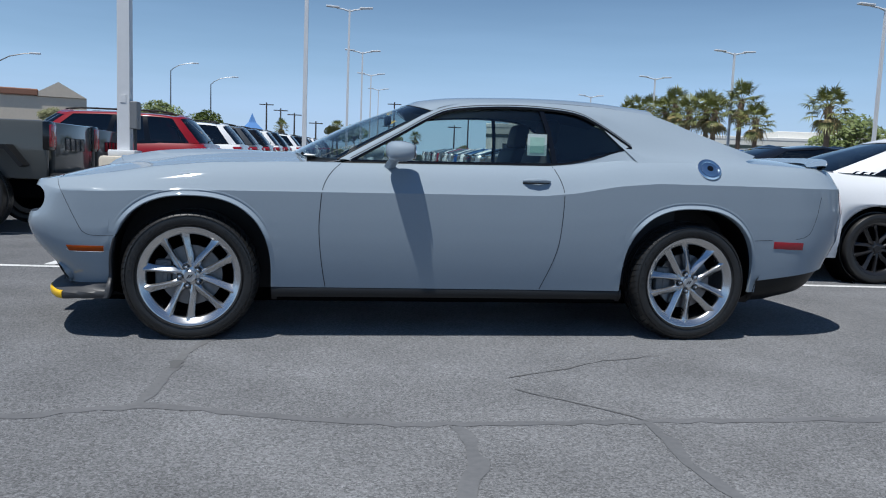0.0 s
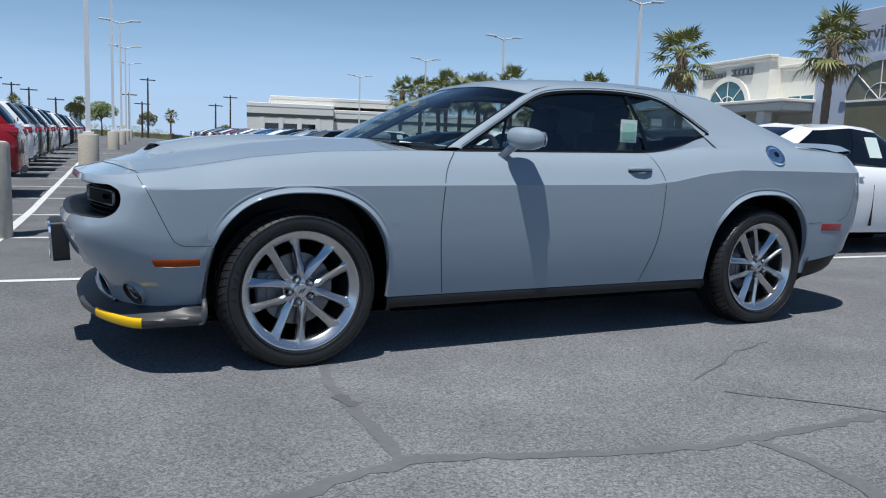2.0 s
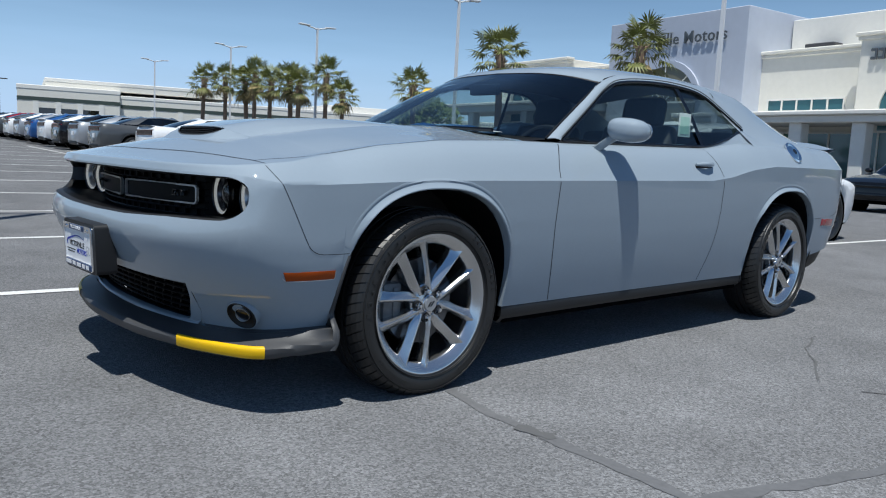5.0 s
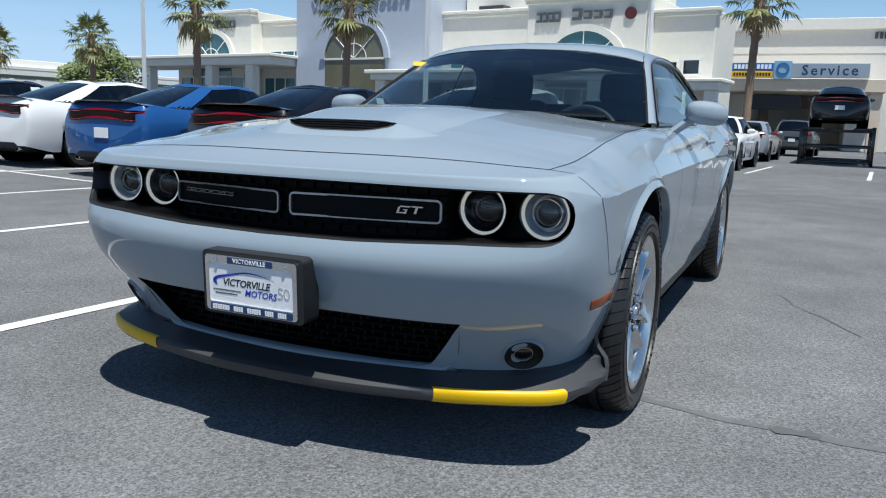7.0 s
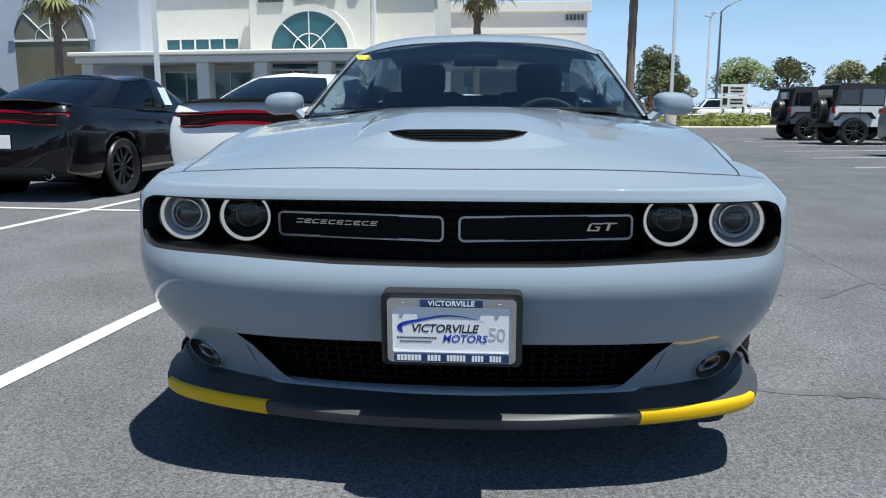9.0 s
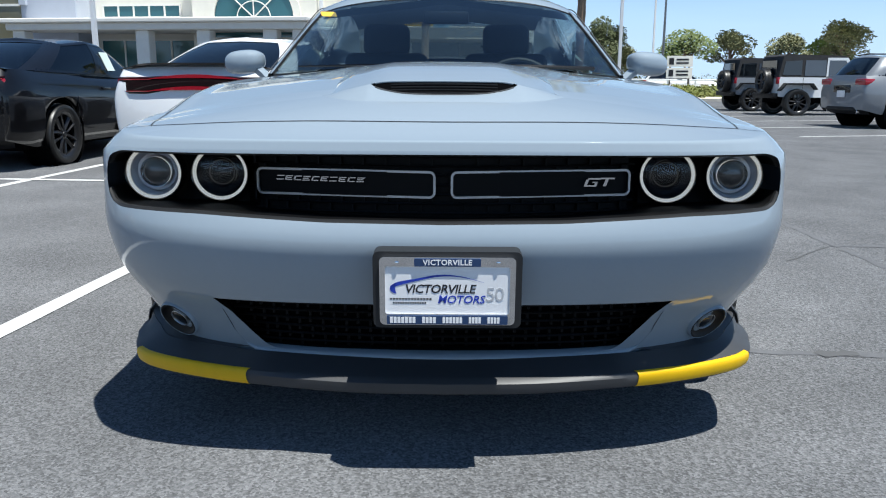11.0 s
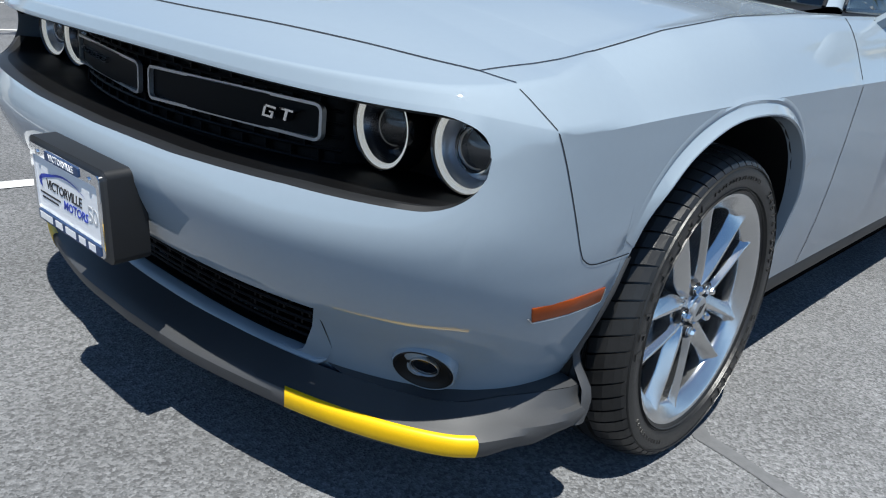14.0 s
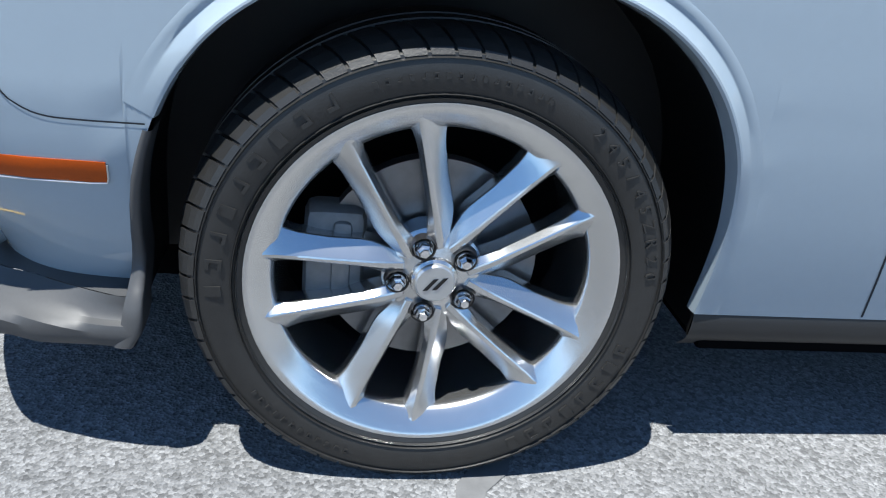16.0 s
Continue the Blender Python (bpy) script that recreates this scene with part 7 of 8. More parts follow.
def pickup(paint, at, label, group):
    """A boxy pickup, nose along -x, with its tailgate to +x."""
    r = thing("pickup_truck", label, "truck", group, at=at)
    part("cab", P([(-2.6, 0.60), (-2.6, 1.12), (-1.3, 1.22), (0.55, 1.22), (0.58, 0.60)], -0.76, 0.76, "y"), paint, r, angle=20)
    part("cab_top", P([(-1.05, 1.22), (-0.72, 1.80), (0.35, 1.84), (0.55, 1.22)], -0.70, 0.70, "y"), SOFT_TOP, r, "black hard top", angle=20)
    for sd in (-1, 1):
        y0, y1 = sorted((sd * 0.695, sd * 0.712))
        part("window", P([(-0.85, 1.26), (-0.2, 1.26), (-0.2, 1.70), (-0.6, 1.70)], y0, y1, "y"), DARK_GLASS, r, smooth=False)
        part("window", P([(-0.12, 1.26), (0.42, 1.26), (0.32, 1.70), (-0.12, 1.70)], y0, y1, "y"), DARK_GLASS, r, smooth=False)
        part("bed_side", B(0.62, 2.45, min(sd * 0.70, sd * 0.78), max(sd * 0.70, sd * 0.78), 0.62, 1.28, 0.03), paint, r)
        for ax in (-1.8, 1.65):
            part("fender", P([(ax - 0.60, 0.80), (ax - 0.44, 1.0), (ax + 0.44, 1.0), (ax + 0.62, 0.78), (ax + 0.58, 0.76), (ax + 0.42, 0.95), (ax - 0.42, 0.95), (ax - 0.56, 0.78)], min(sd * 0.74, sd * 0.97), max(sd * 0.74, sd * 0.97), "y"), BLACK_PLASTIC, r, angle=25)
            wheel(r, BLACK_WHEEL, ax, sd * 0.95, 0.41, sd, detail=False, k=1.15)
        lamp = part("tail_lamp", B(2.42, 2.50, min(sd * 0.62, sd * 0.79), max(sd * 0.62, sd * 0.79), 0.98, 1.24, 0.02), RED_LENS, r)
        part("lamp_surround", B(2.405, 2.485, min(sd * 0.60, sd * 0.80), max(sd * 0.60, sd * 0.80), 0.95, 1.27, 0.02), GLOSS_BLACK, r)
    gate = part("tailgate", B(2.38, 2.47, -0.60, 0.60, 0.66, 1.27, 0.03), paint, r)
    b3 = bmesh.new()
    for i in range(4):
        box(b3, 2.47, 2.478, -0.30 + 0.16 * i, -0.18 + 0.16 * i, 0.95, 1.10, 0.01)
    part("gate_mark", b3, GLOSS_BLACK, gate, "row of dark raised shapes", smooth=False)
    part("bed_floor", B(0.6, 2.4, -0.70, 0.70, 0.62, 0.72, 0.01), BLACK_PLASTIC, r)
    part("rear_bumper", B(2.46, 2.66, -0.78, 0.78, 0.50, 0.70, 0.04), BLACK_PLASTIC, r)
    part("number_plate", B(2.66, 2.67, -0.16, 0.16, 0.53, 0.68, 0.003), WHITE_TRIM, r, smooth=False)
    part("chassis", B(-2.3, 2.3, -0.6, 0.6, 0.40, 0.62, 0.03), DARK, r)
    return r


pickup(TRUCK_PAINT, parked(-5.40, 5.3) @ Matrix.Scale(1.065, 4), "gunmetal grey pickup truck with black top and tailgate shapes", SUVS)
pickup(TRUCK_PAINT, parked(-5.82, 8.05) @ Matrix.Scale(1.065, 4), "gunmetal grey pickup truck beside another one", SUVS)

# a black sedan stands high on a steel display rack
RX, RY = 30.6, -2.35
rack = thing("display_rack", "black steel display rack that carries a sedan", "rack", at=Matrix.Translation((RX, RY, 0)) @ Matrix.Rotation(radians(-2), 4, "Z"))
for x in (-2.3, -0.75, 0.75, 2.3):
    for y in (-1.15, 1.15):
        part("post", B(x - 0.05, x + 0.05, y - 0.05, y + 0.05, 0, 1.36, 0.01), GLOSS_BLACK, rack)
for y in (-0.8, 0.8):
    part("runway", B(-2.5, 2.5, y - 0.28, y + 0.28, 1.22, 1.32, 0.02), GLOSS_BLACK, rack)
for x in (-2.3, 0.0, 2.3):
    for z in (0.08, 0.62, 1.18):
        part("beam", B(x - 0.04, x + 0.04, -1.15, 1.15, z, z + 0.08, 0.01), GLOSS_BLACK, rack)
for y in (-1.15, 1.15):
    part("beam", B(-2.3, 2.3, y - 0.04, y + 0.04, 0.60, 0.68, 0.01), GLOSS_BLACK, rack)
vehicle("sedan", BLACK_PAINT, BLACK_WHEEL, "black four-door sedan raised on a steel rack", "car", Matrix.Translation((RX, RY, 1.32)) @ Matrix.Rotation(radians(178), 4, "Z"), name="display_car")

# ---------------------------------------------------------------- lamp posts
def lamp_post(at, label, group, height=9.4, pedestal=True, turn=0.0, arms=2):
    r = thing("lamp_post", label, "lamp post", group, at=Matrix.Translation(at) @ Matrix.Rotation(radians(turn), 4, "Z"))
    if pedestal:
        part("pedestal", L([(0.0, -0.02), (0.305, -0.02), (0.30, 0.93), (0.285, 0.965), (0.25, 0.975), (0.0, 0.975)], 36, "Z"), CONCRETE, r, "round concrete base")
        part("foot_plate", B(-0.16, 0.16, -0.16, 0.16, 0.97, 1.05, 0.015), POLE_PAINT, r)
    z0 = 1.04 if pedestal else 0.0
    b2 = bmesh.new()
    ring = []
    for z, w in ((z0, 0.074), (height * 0.5, 0.068), (height, 0.055)):
        ring.append([b2.verts.new((sx * w, sy * w, z)) for sx, sy in ((1, 1), (-1, 1), (-1, -1), (1, -1))])
    for a, c in zip(ring, ring[1:]):
        for k in range(4):
            b2.faces.new((a[k], a[(k + 1) % 4], c[(k + 1) % 4], c[k]))
    b2.faces.new(ring[-1])
    part("pole", b2, POLE_PAINT, r, smooth=False)
    for sd in (-1, 1)[:arms]:
        part("arm", T([(0, 0, height - 0.12), (sd * 0.35, 0, height - 0.01), (sd * 0.75, 0, height + 0.04)], [0.055, 0.045, 0.04], 8), POLE_PAINT, r)
        part("lamp_head", B(min(sd * 0.6, sd * 1.38), max(sd * 0.6, sd * 1.38), -0.15, 0.15, height + 0.01, height + 0.10, 0.03), POLE_PAINT, r, m=Matrix.Translation((0, 0, height)) @ Matrix.Rotation(radians(-3 * sd), 4, "Y") @ Matrix.Translation((0, 0, -height)))
    return r


POSTS = "lamp posts of the car park"
TALL = "tall white square lamp post on a round concrete base"
BOX_GREY = material("grey_steel_box", (0.22, 0.225, 0.23), 0.5, 0.2, vary=0.06, scale=30)
near = lamp_post((-1.61, 4.83, 0), "tall white lamp post with electrical box on round concrete base", POSTS, turn=-4)
part("control_box", B(0.076, 0.165, -0.08, 0.08, 1.31, 1.64, 0.01), BOX_GREY, near, "grey electrical box", smooth=False)
part("conduit", T([(0.12, 0, 1.03), (0.12, 0, 1.32)], 0.02, 8), SATIN_GREY, near)
part("access_cover", B(-0.035, 0.035, -0.079, -0.072, 1.62, 1.72, 0.004), POLE_PAINT, near, smooth=False)
for x, y, h in ((0.33, 22.8, 9.4), (2.60, 42.8, 9.35), (4.25, 57.0, 8.6), (6.12, 74.0, 8.45), (8.93, 100.0, 8.95), (25.0, 12.2, 9.0), (26.6, 28.2, 9.0), (27.65, 43.4, 9.0), (29.1, 58.8, 9.0), (30.2, 77.6, 9.0)):
    lamp_post((x, y, 0), TALL, POSTS, h, turn=-4)
lamp_post((36.4, -8.15, 0), "tall white lamp post on a concrete base beside the island", POSTS, 8.5)
lamp_post((60.0, -15.6, 0), "slim white lamp post without a base", POSTS, 8.0, pedestal=False)
for x, y, h, turn in ((55.5, -15.2, 7.8, -90), (-17.3, 100, 9.95, 0), (-12.4, 100, 8.5, 0), (-24.0, 62, 6.5, 0)):
    r = thing("street_lamp", "slender street lamp with a single curved arm", "street lamp", "street lamps", at=Matrix.Translation((x, y, 0)) @ Matrix.Rotation(radians(turn), 4, "Z"))
    part("pole", T([(0, 0, 0), (0, 0, h * 0.6), (0, 0, h)], [0.11, 0.09, 0.06], 8), STEEL, r)
    part("arm", T([(0, 0, h - 0.05), (0.35, 0, h + 0.30), (1.1, 0, h + 0.72), (2.2, 0, h + 0.98), (3.0, 0, h + 1.02)], 0.045, 6), STEEL, r)
    part("lamp_head", B(2.6, 3.4, -0.14, 0.14, h + 0.97, h + 1.10, 0.04), POLE_PAINT, r)
for x, y, h in ((11.6, 105, 7.7), (11.1, 107, 4.7), (22.1, 105, 7.7), (20.15, 105, 6.2), (9.35, 105, 5.7), (-5.72, 105, 6.8), (-3.84, 105, 6.1), (-2.0, 105, 5.6), (0.9, 105, 4.6)):
    r = thing("utility_pole", "dark wooden utility pole with a cross arm", "utility pole", "utility poles", at=Matrix.Translation((x, y, 0)))
    part("pole", T([(0, 0, 0), (0, 0, h)], [0.14, 0.09], 8), DARK_POLE, r)
    part("cross_arm", B(-0.95, 0.95, -0.06, 0.06, h - 0.35, h - 0.22, 0.01), DARK_POLE, r)


# ---------------------------------------------------------------- palms, trees, hedges
def palm_meshes(seed, h):
    rnd = random.Random(seed)
    lean = rnd.uniform(-0.25, 0.25)
    pts, rs = [], []
    n = 26
    for i in range(n + 1):
        f = i / n
        pts.append((lean * f * f, lean * 0.4 * f * f, h * f))
        base = interp(f, [0, 0.06, 0.2, 0.8, 0.93, 1.0], [0.30, 0.20, 0.155, 0.145, 0.20, 0.14])
        rs.append(base * (1 + (0.07 if i % 2 else -0.05) + rnd.uniform(-0.03, 0.03)))
    trunk = finish("trunk", tube(bmesh.new(), pts, rs, 10), BARK, smooth=True, angle=20)
    top = Vector(pts[-1])
    boots = bmesh.new()
    for i in range(60):
        f = rnd.uniform(0.70, 1.0)
        a = rnd.uniform(0, 6.28)
        p = Vector((lean * f * f, lean * 0.4 * f * f, h * f))
        d = Vector((math.cos(a), math.sin(a), 0.9)).normalized()
        q = p + Vector((math.cos(a), math.sin(a), 0)) * 0.14
        tube(boots, [q, q + d * rnd.uniform(0.12, 0.26)], [0.04, 0.015], 4)
    boots = finish("husk", boots, BARK, smooth=False)

    def fan(b2, root, d, stalk, size, droop):
        side = d.cross(Vector((0, 0, 1)))
        side = side.normalized() if side.length > 0.05 else Vector((1, 0, 0))
        up = side.cross(d).normalized()
        mid = root + d * stalk + Vector((0, 0, -droop * stalk * 0.3))
        tube(b2, [root, root + d * stalk * 0.5, mid], [0.018, 0.014, 0.010], 4, cap=False)
        nb = 15
        for k in range(nb):
            a = radians(-105 + 210 * k / (nb - 1)) + rnd.uniform(-0.05, 0.05)
            w = (d * math.cos(a) + side * math.sin(a)).normalized()
            ln = size * (1.0 - 0.28 * abs(a) / 1.9) * rnd.uniform(0.85, 1.08)
            t = (side * math.cos(a) - d * math.sin(a)).normalized() * 0.040
            m1 = mid + w * ln * 0.55 + up * 0.03 + Vector((0, 0, -droop * 0.06))
            tip = mid + w * ln + Vector((0, 0, -droop * rnd.uniform(0.12, 0.34)))
            v = [b2.verts.new(c) for c in (mid, m1 - t, tip, m1 + t)]
            b2.faces.new((v[0], v[1], v[3]))
            b2.faces.new((v[1], v[2], v[3]))
    crown, dry = bmesh.new(), bmesh.new()
    for i in range(30):
        a = 2.399963 * i + rnd.uniform(-0.2, 0.2)
        el = interp(i / 29, [0, 0.35, 0.75, 1], [1.25, 0.60, 0.05, -0.50]) + rnd.uniform(-0.12, 0.12)
        d = Vector((math.cos(a) * math.cos(el), math.sin(a) * math.cos(el), math.sin(el)))
        fan(crown, top + Vector((0, 0, -0.05)), d, rnd.uniform(0.75, 1.05), rnd.uniform(0.62, 0.82), interp(el, [-0.6, 0.4, 1.3], [1.2, 0.8, 0.3]))
    for i in range(9):
        a = 2.399963 * i + 1.0
        el = rnd.uniform(-0.95, -0.45)
        d = Vector((math.cos(a) * math.cos(el), math.sin(a) * math.cos(el), math.sin(el)))
        fan(dry, top + Vector((0, 0, -0.2)), d, rnd.uniform(0.35, 0.6), rnd.uniform(0.5, 0.7), 1.8)
    return trunk, boots, finish("crown", crown, FROND, smooth=False), finish("dry_skirt", dry, DRY_FROND, smooth=False)


PALMS = {h: palm_meshes(i + 3, h) for i, h in enumerate((5.2, 5.6, 5.0, 6.2, 5.9))}


def palm(x, y, key, k, turn, tall=1.0):
    r = thing("palm_tree", "fan palm with shaggy trunk and a few dry fronds", "palm tree", "palms along the drive", at=Matrix.Translation((x, y, 0)) @ Matrix.Rotation(turn, 4, "Z") @ Matrix.Diagonal((k, k, k * tall, 1)))
    t, bo, c, d = PALMS[key]
    shared("trunk", t, r)
    tagged(shared("husk", bo, r), kind="stuff")
    shared("crown", c, r, label="green fan-shaped fronds")
    shared("dry_skirt", d, r, label="dry straw-coloured fronds")
    return r


for i, (x, y, key, k) in enumerate(((26.3, 24.6, 5.2, 1.16), (25.6, 16.2, 5.6, 1.02), (26.4, 31.4, 5.0, 0.95), (34.4, 1.2, 6.2, 1.12), (26.9, -4.7, 5.9, 1.0), (29.8, 65.6, 5.6, 1.2), (29.2, 59.9, 6.2, 1.05), (28.9, 55.5, 5.2, 1.15), (28.8, 54.1, 5.9, 1.1),
                                    (28.5, 51.2, 5.6, 1.05), (28.3, 47.7, 5.2, 1.12), (28.1, 46.4, 5.0, 1.1), (27.7, 42.3, 5.9, 1.0), (27.6, 40.1, 5.0, 0.92), (4.2, 118, 5.2, 0.85), (16.5, 120, 5.0, 0.8), (-3.5, 100, 5.0, 0.75))):
    palm(x, y, key, k, 1.7 * i, 1.36 if y == -4.7 else 1.0)


def leaf_cloud(b2, rnd, centre, rad, n, size):
    for _ in range(n):
        d = Vector((rnd.gauss(0, 1), rnd.gauss(0, 1), rnd.gauss(0, 1))).normalized()
        p = centre + Vector((d.x * rad[0], d.y * rad[1], d.z * rad[2])) * rnd.uniform(0.45, 1.0) ** 0.5
        a = Vector((rnd.gauss(0, 1), rnd.gauss(0, 1), rnd.gauss(0, 0.6))).normalized()
        c = a.orthogonal().normalized()
        s2 = size * rnd.uniform(0.6, 1.4)
        v = [b2.verts.new(p + q) for q in (-a * s2, c * s2 * 0.45, a * s2, -c * s2 * 0.45)]
        b2.faces.new(v)


def tree_meshes(seed, h, spread, leaves, mat, size, conical=False):
    rnd = random.Random(seed)
    b2, cr = bmesh.new(), bmesh.new()
    fork = h * (0.34 if not conical else 0.2)
    tube(b2, [(0, 0, 0), (0.05, 0.02, fork * 0.6), (0, 0, h * (0.55 if not conical else 0.92))], [h * 0.035, h * 0.026, h * 0.010], 8)
    n = 15 if not conical else 26
    for i in range(n):
        a = 2.4 * i + rnd.uniform(-0.3, 0.3)
        f = rnd.uniform(0, 1) if not conical else i / n
        z = fork + (h - fork) * (0.30 + 0.55 * f if not conical else f * 0.94)
        r = spread * (math.sqrt(max(0.05, 1 - (2 * f - 0.8) ** 2)) * 0.62 if not conical else (1 - f) * 0.72 + 0.06) * rnd.uniform(0.75, 1.15)
        p = Vector((math.cos(a) * r, math.sin(a) * r, z))
        tube(b2, [(0, 0, min(z, fork + (z - fork) * 0.4)), p * 0.5 + Vector((0, 0, z * 0.45)), p], [h * 0.014, h * 0.009, h * 0.004], 5)
        rr = spread * rnd.uniform(0.26, 0.42) * (1 if not conical else 0.85)
        leaf_cloud(cr, rnd, p, (rr, rr, rr * 0.75), leaves // n, size)
    return finish("trunk", b2, BARK), finish("crown", cr, mat, smooth=False)


TREES = {"round": tree_meshes(5, 4.6, 2.6, 4200, LEAF, 0.125), "pale": tree_meshes(8, 4.8, 2.5, 3600, PALE_LEAF, 0.12), "pine": tree_meshes(11, 6.2, 2.5, 8000, PINE, 0.105, True)}


def tree(kind, x, y, k, turn, label):
    r = thing("tree", label, "tree", "", at=Matrix.Translation((x, y, 0)) @ Matrix.Rotation(turn, 4, "Z") @ Matrix.Scale(k, 4))
    shared("trunk", TREES[kind][0], r)
    shared("crown", TREES[kind][1], r)


tree("round", 31.5, 36.5, 1.0, 0.4, "round leafy green tree beyond the lamp posts")
tree("pine", 51.3, -9.9, 0.82, 0.0, "dark green pine beside the service building")
tree("pine", 52.5, -11.2, 0.75, 2.0, "smaller dark green pine beside the service building")
for x, y, k, kind in ((70, -21, 1.15, "round"), (76, -27, 1.2, "pale"), (72, -31, 1.1, "pale"), (66, -33, 1.25, "pale"), (84, -40, 1.2, "round"), (90, -20, 1.0, "pale")):
    tree(kind, x, y, k, x * 0.7, "leafy tree in the distance beyond the island")
for x, y, k, kind in ((-13.2, 70, 0.98, "round"), (-10.4, 80, 0.92, "round"), (-29, 92, 0.9, "pale"), (-24, 96, 0.8, "round"), (6.5, 112, 0.95, "round"), (3.5, 116, 0.9, "pale"), (13.0, 118, 0.75, "pale"), (24, 118, 0.85, "pale"), (40, 108, 0.85, "round"), (44, 106, 0.8, "round"), (-40, 85, 1.0, "pale")):
    tree(kind, x, y, k, y * 0.9, "leafy tree at the far edge of the car park")


def hedge(name, x0, x1, y0, y1, h, n, seed, mat=HEDGE):
    rnd = random.Random(seed)
    b2 = bmesh.new()
    box(b2, x0 + 0.25, x1 - 0.25, y0 + 0.25, y1 - 0.25, 0, h * 0.66, 0.12)
    for _ in range(2 * n):
        p = Vector((rnd.uniform(x0, x1), rnd.uniform(y0, y1), h * rnd.uniform(0.15, 0.92)))
        leaf_cloud(b2, rnd, p, (0.25, 0.25, 0.18), 6, 0.10)
    for v in b2.verts:
        v.co.z += ground_rise(v.co.x, v.co.y)
    return tagged(part(name, b2, mat, smooth=False), "low clipped green hedge", "hedge", kind="stuff")


# landscaped island with kerb on the far side of the drive
b2 = P([(38.5, -5.5), (39.5, -14.0), (44, -24), (60, -32), (64, -26), (50, -8.0)], 0.0, 0.13)
tagged(part("island_kerb", b2, KERB, smooth=False), "pale concrete kerb round a planted island", "kerb", kind="structure")
b2 = P([(39.0, -6.4), (40.1, -13.8), (44.4, -23.5), (59.8, -31.4), (63.2, -26.2), (49.6, -8.6)], 0.10, 0.135)
tagged(part("island_soil", b2, TAN_STUCCO, smooth=False), "bare earth of the planted island", "ground", kind="structure")
hedge("hedge", 42.0, 44.6, -14.0, -7.0, 0.8, 260, 1)
hedge("hedge", 45.0, 47.5, -19.5, -12.5, 0.75, 240, 2)
hedge("hedge", 47.5, 50.0, -26, -19.5, 0.8, 240, 3)
hedge("far_hedge", 0, 60, 120, 122.5, 1.6, 500, 4, PALE_LEAF)
hedge("far_hedge", -70, 0, 118, 121, 1.7, 500, 5, PALE_LEAF)
hedge("far_hedge", 88, 91, -75, -10, 2.0, 500, 6, PALE_LEAF)

board = thing("direction_sign", "dark two-panel direction sign on posts in the island", "sign", at=Matrix.Translation((45.4, -13.6, 0)) @ Matrix.Rotation(radians(-8), 4, "Z"))
for y in (-0.55, 0.55):
    part("post", B(-0.05, 0.05, y - 0.05, y + 0.05, 0, 2.5, 0.01), DARK_POLE, board)
for z0, z1 in ((1.2, 1.82), (1.88, 2.5)):
    pn = part("panel", B(-0.07, 0.0, -0.75, 0.75, z0, z1, 0.01), WHITE_STUCCO, board, "pale sign panel", smooth=False)
    part("pictogram", B(-0.082, -0.072, 0.35, 0.62, z0 + 0.12, z1 - 0.12), BLACK_PRINT, pn, smooth=False)
    for k in range(2):
        part("bar", B(-0.082, -0.072, -0.5, 0.2, z0 + 0.16 + 0.2 * k, z0 + 0.26 + 0.2 * k), BLACK_PRINT, pn, smooth=False)
rail = thing("rail_fence", "white pipe rail along the island", "fence")
for i in range(9):
    part("post", T([(41 + 1.9 * i, -8.4 - 2.2 * i, 0.1), (41 + 1.9 * i, -8.4 - 2.2 * i, 1.15)], 0.05, 6), POLE_PAINT, rail)
for z in (0.75, 1.12):
    part("bar", T([(41, -8.4, z), (41 + 1.9 * 8, -8.4 - 2.2 * 8, z)], 0.05, 6), POLE_PAINT, rail)

# ---------------------------------------------------------------- dealership
SHOP = Matrix(((0.989, 0.15, 0, 44.0), (-0.148, 1.0, 0, 0.0), (0, 0, 1, 0), (0, 0, 0, 1)))
shop = thing("dealership", "cream stucco car dealership with arched windows and a blue-grey tower", "building", at=SHOP)


def block(name, d0, d1, a0, a1, z0, z1, mat, label=""):
    return part(name, B(d0, d1, a0, a1, z0, z1, 0.04, 1), mat, shop, label, smooth=False)


def cornice(d, a0, a1, z, mat, depth=0.25):
    part("cornice", B(d - depth, d + 0.6, a0 - depth, a1 + depth, z, z + 0.22, 0.05, 1), mat, shop, smooth=False)
    part("cornice", B(d - depth * 0.5, d + 0.6, a0 - depth * 0.5, a1 + depth * 0.5, z - 0.22, z, 0.03, 1), mat, shop, smooth=False)


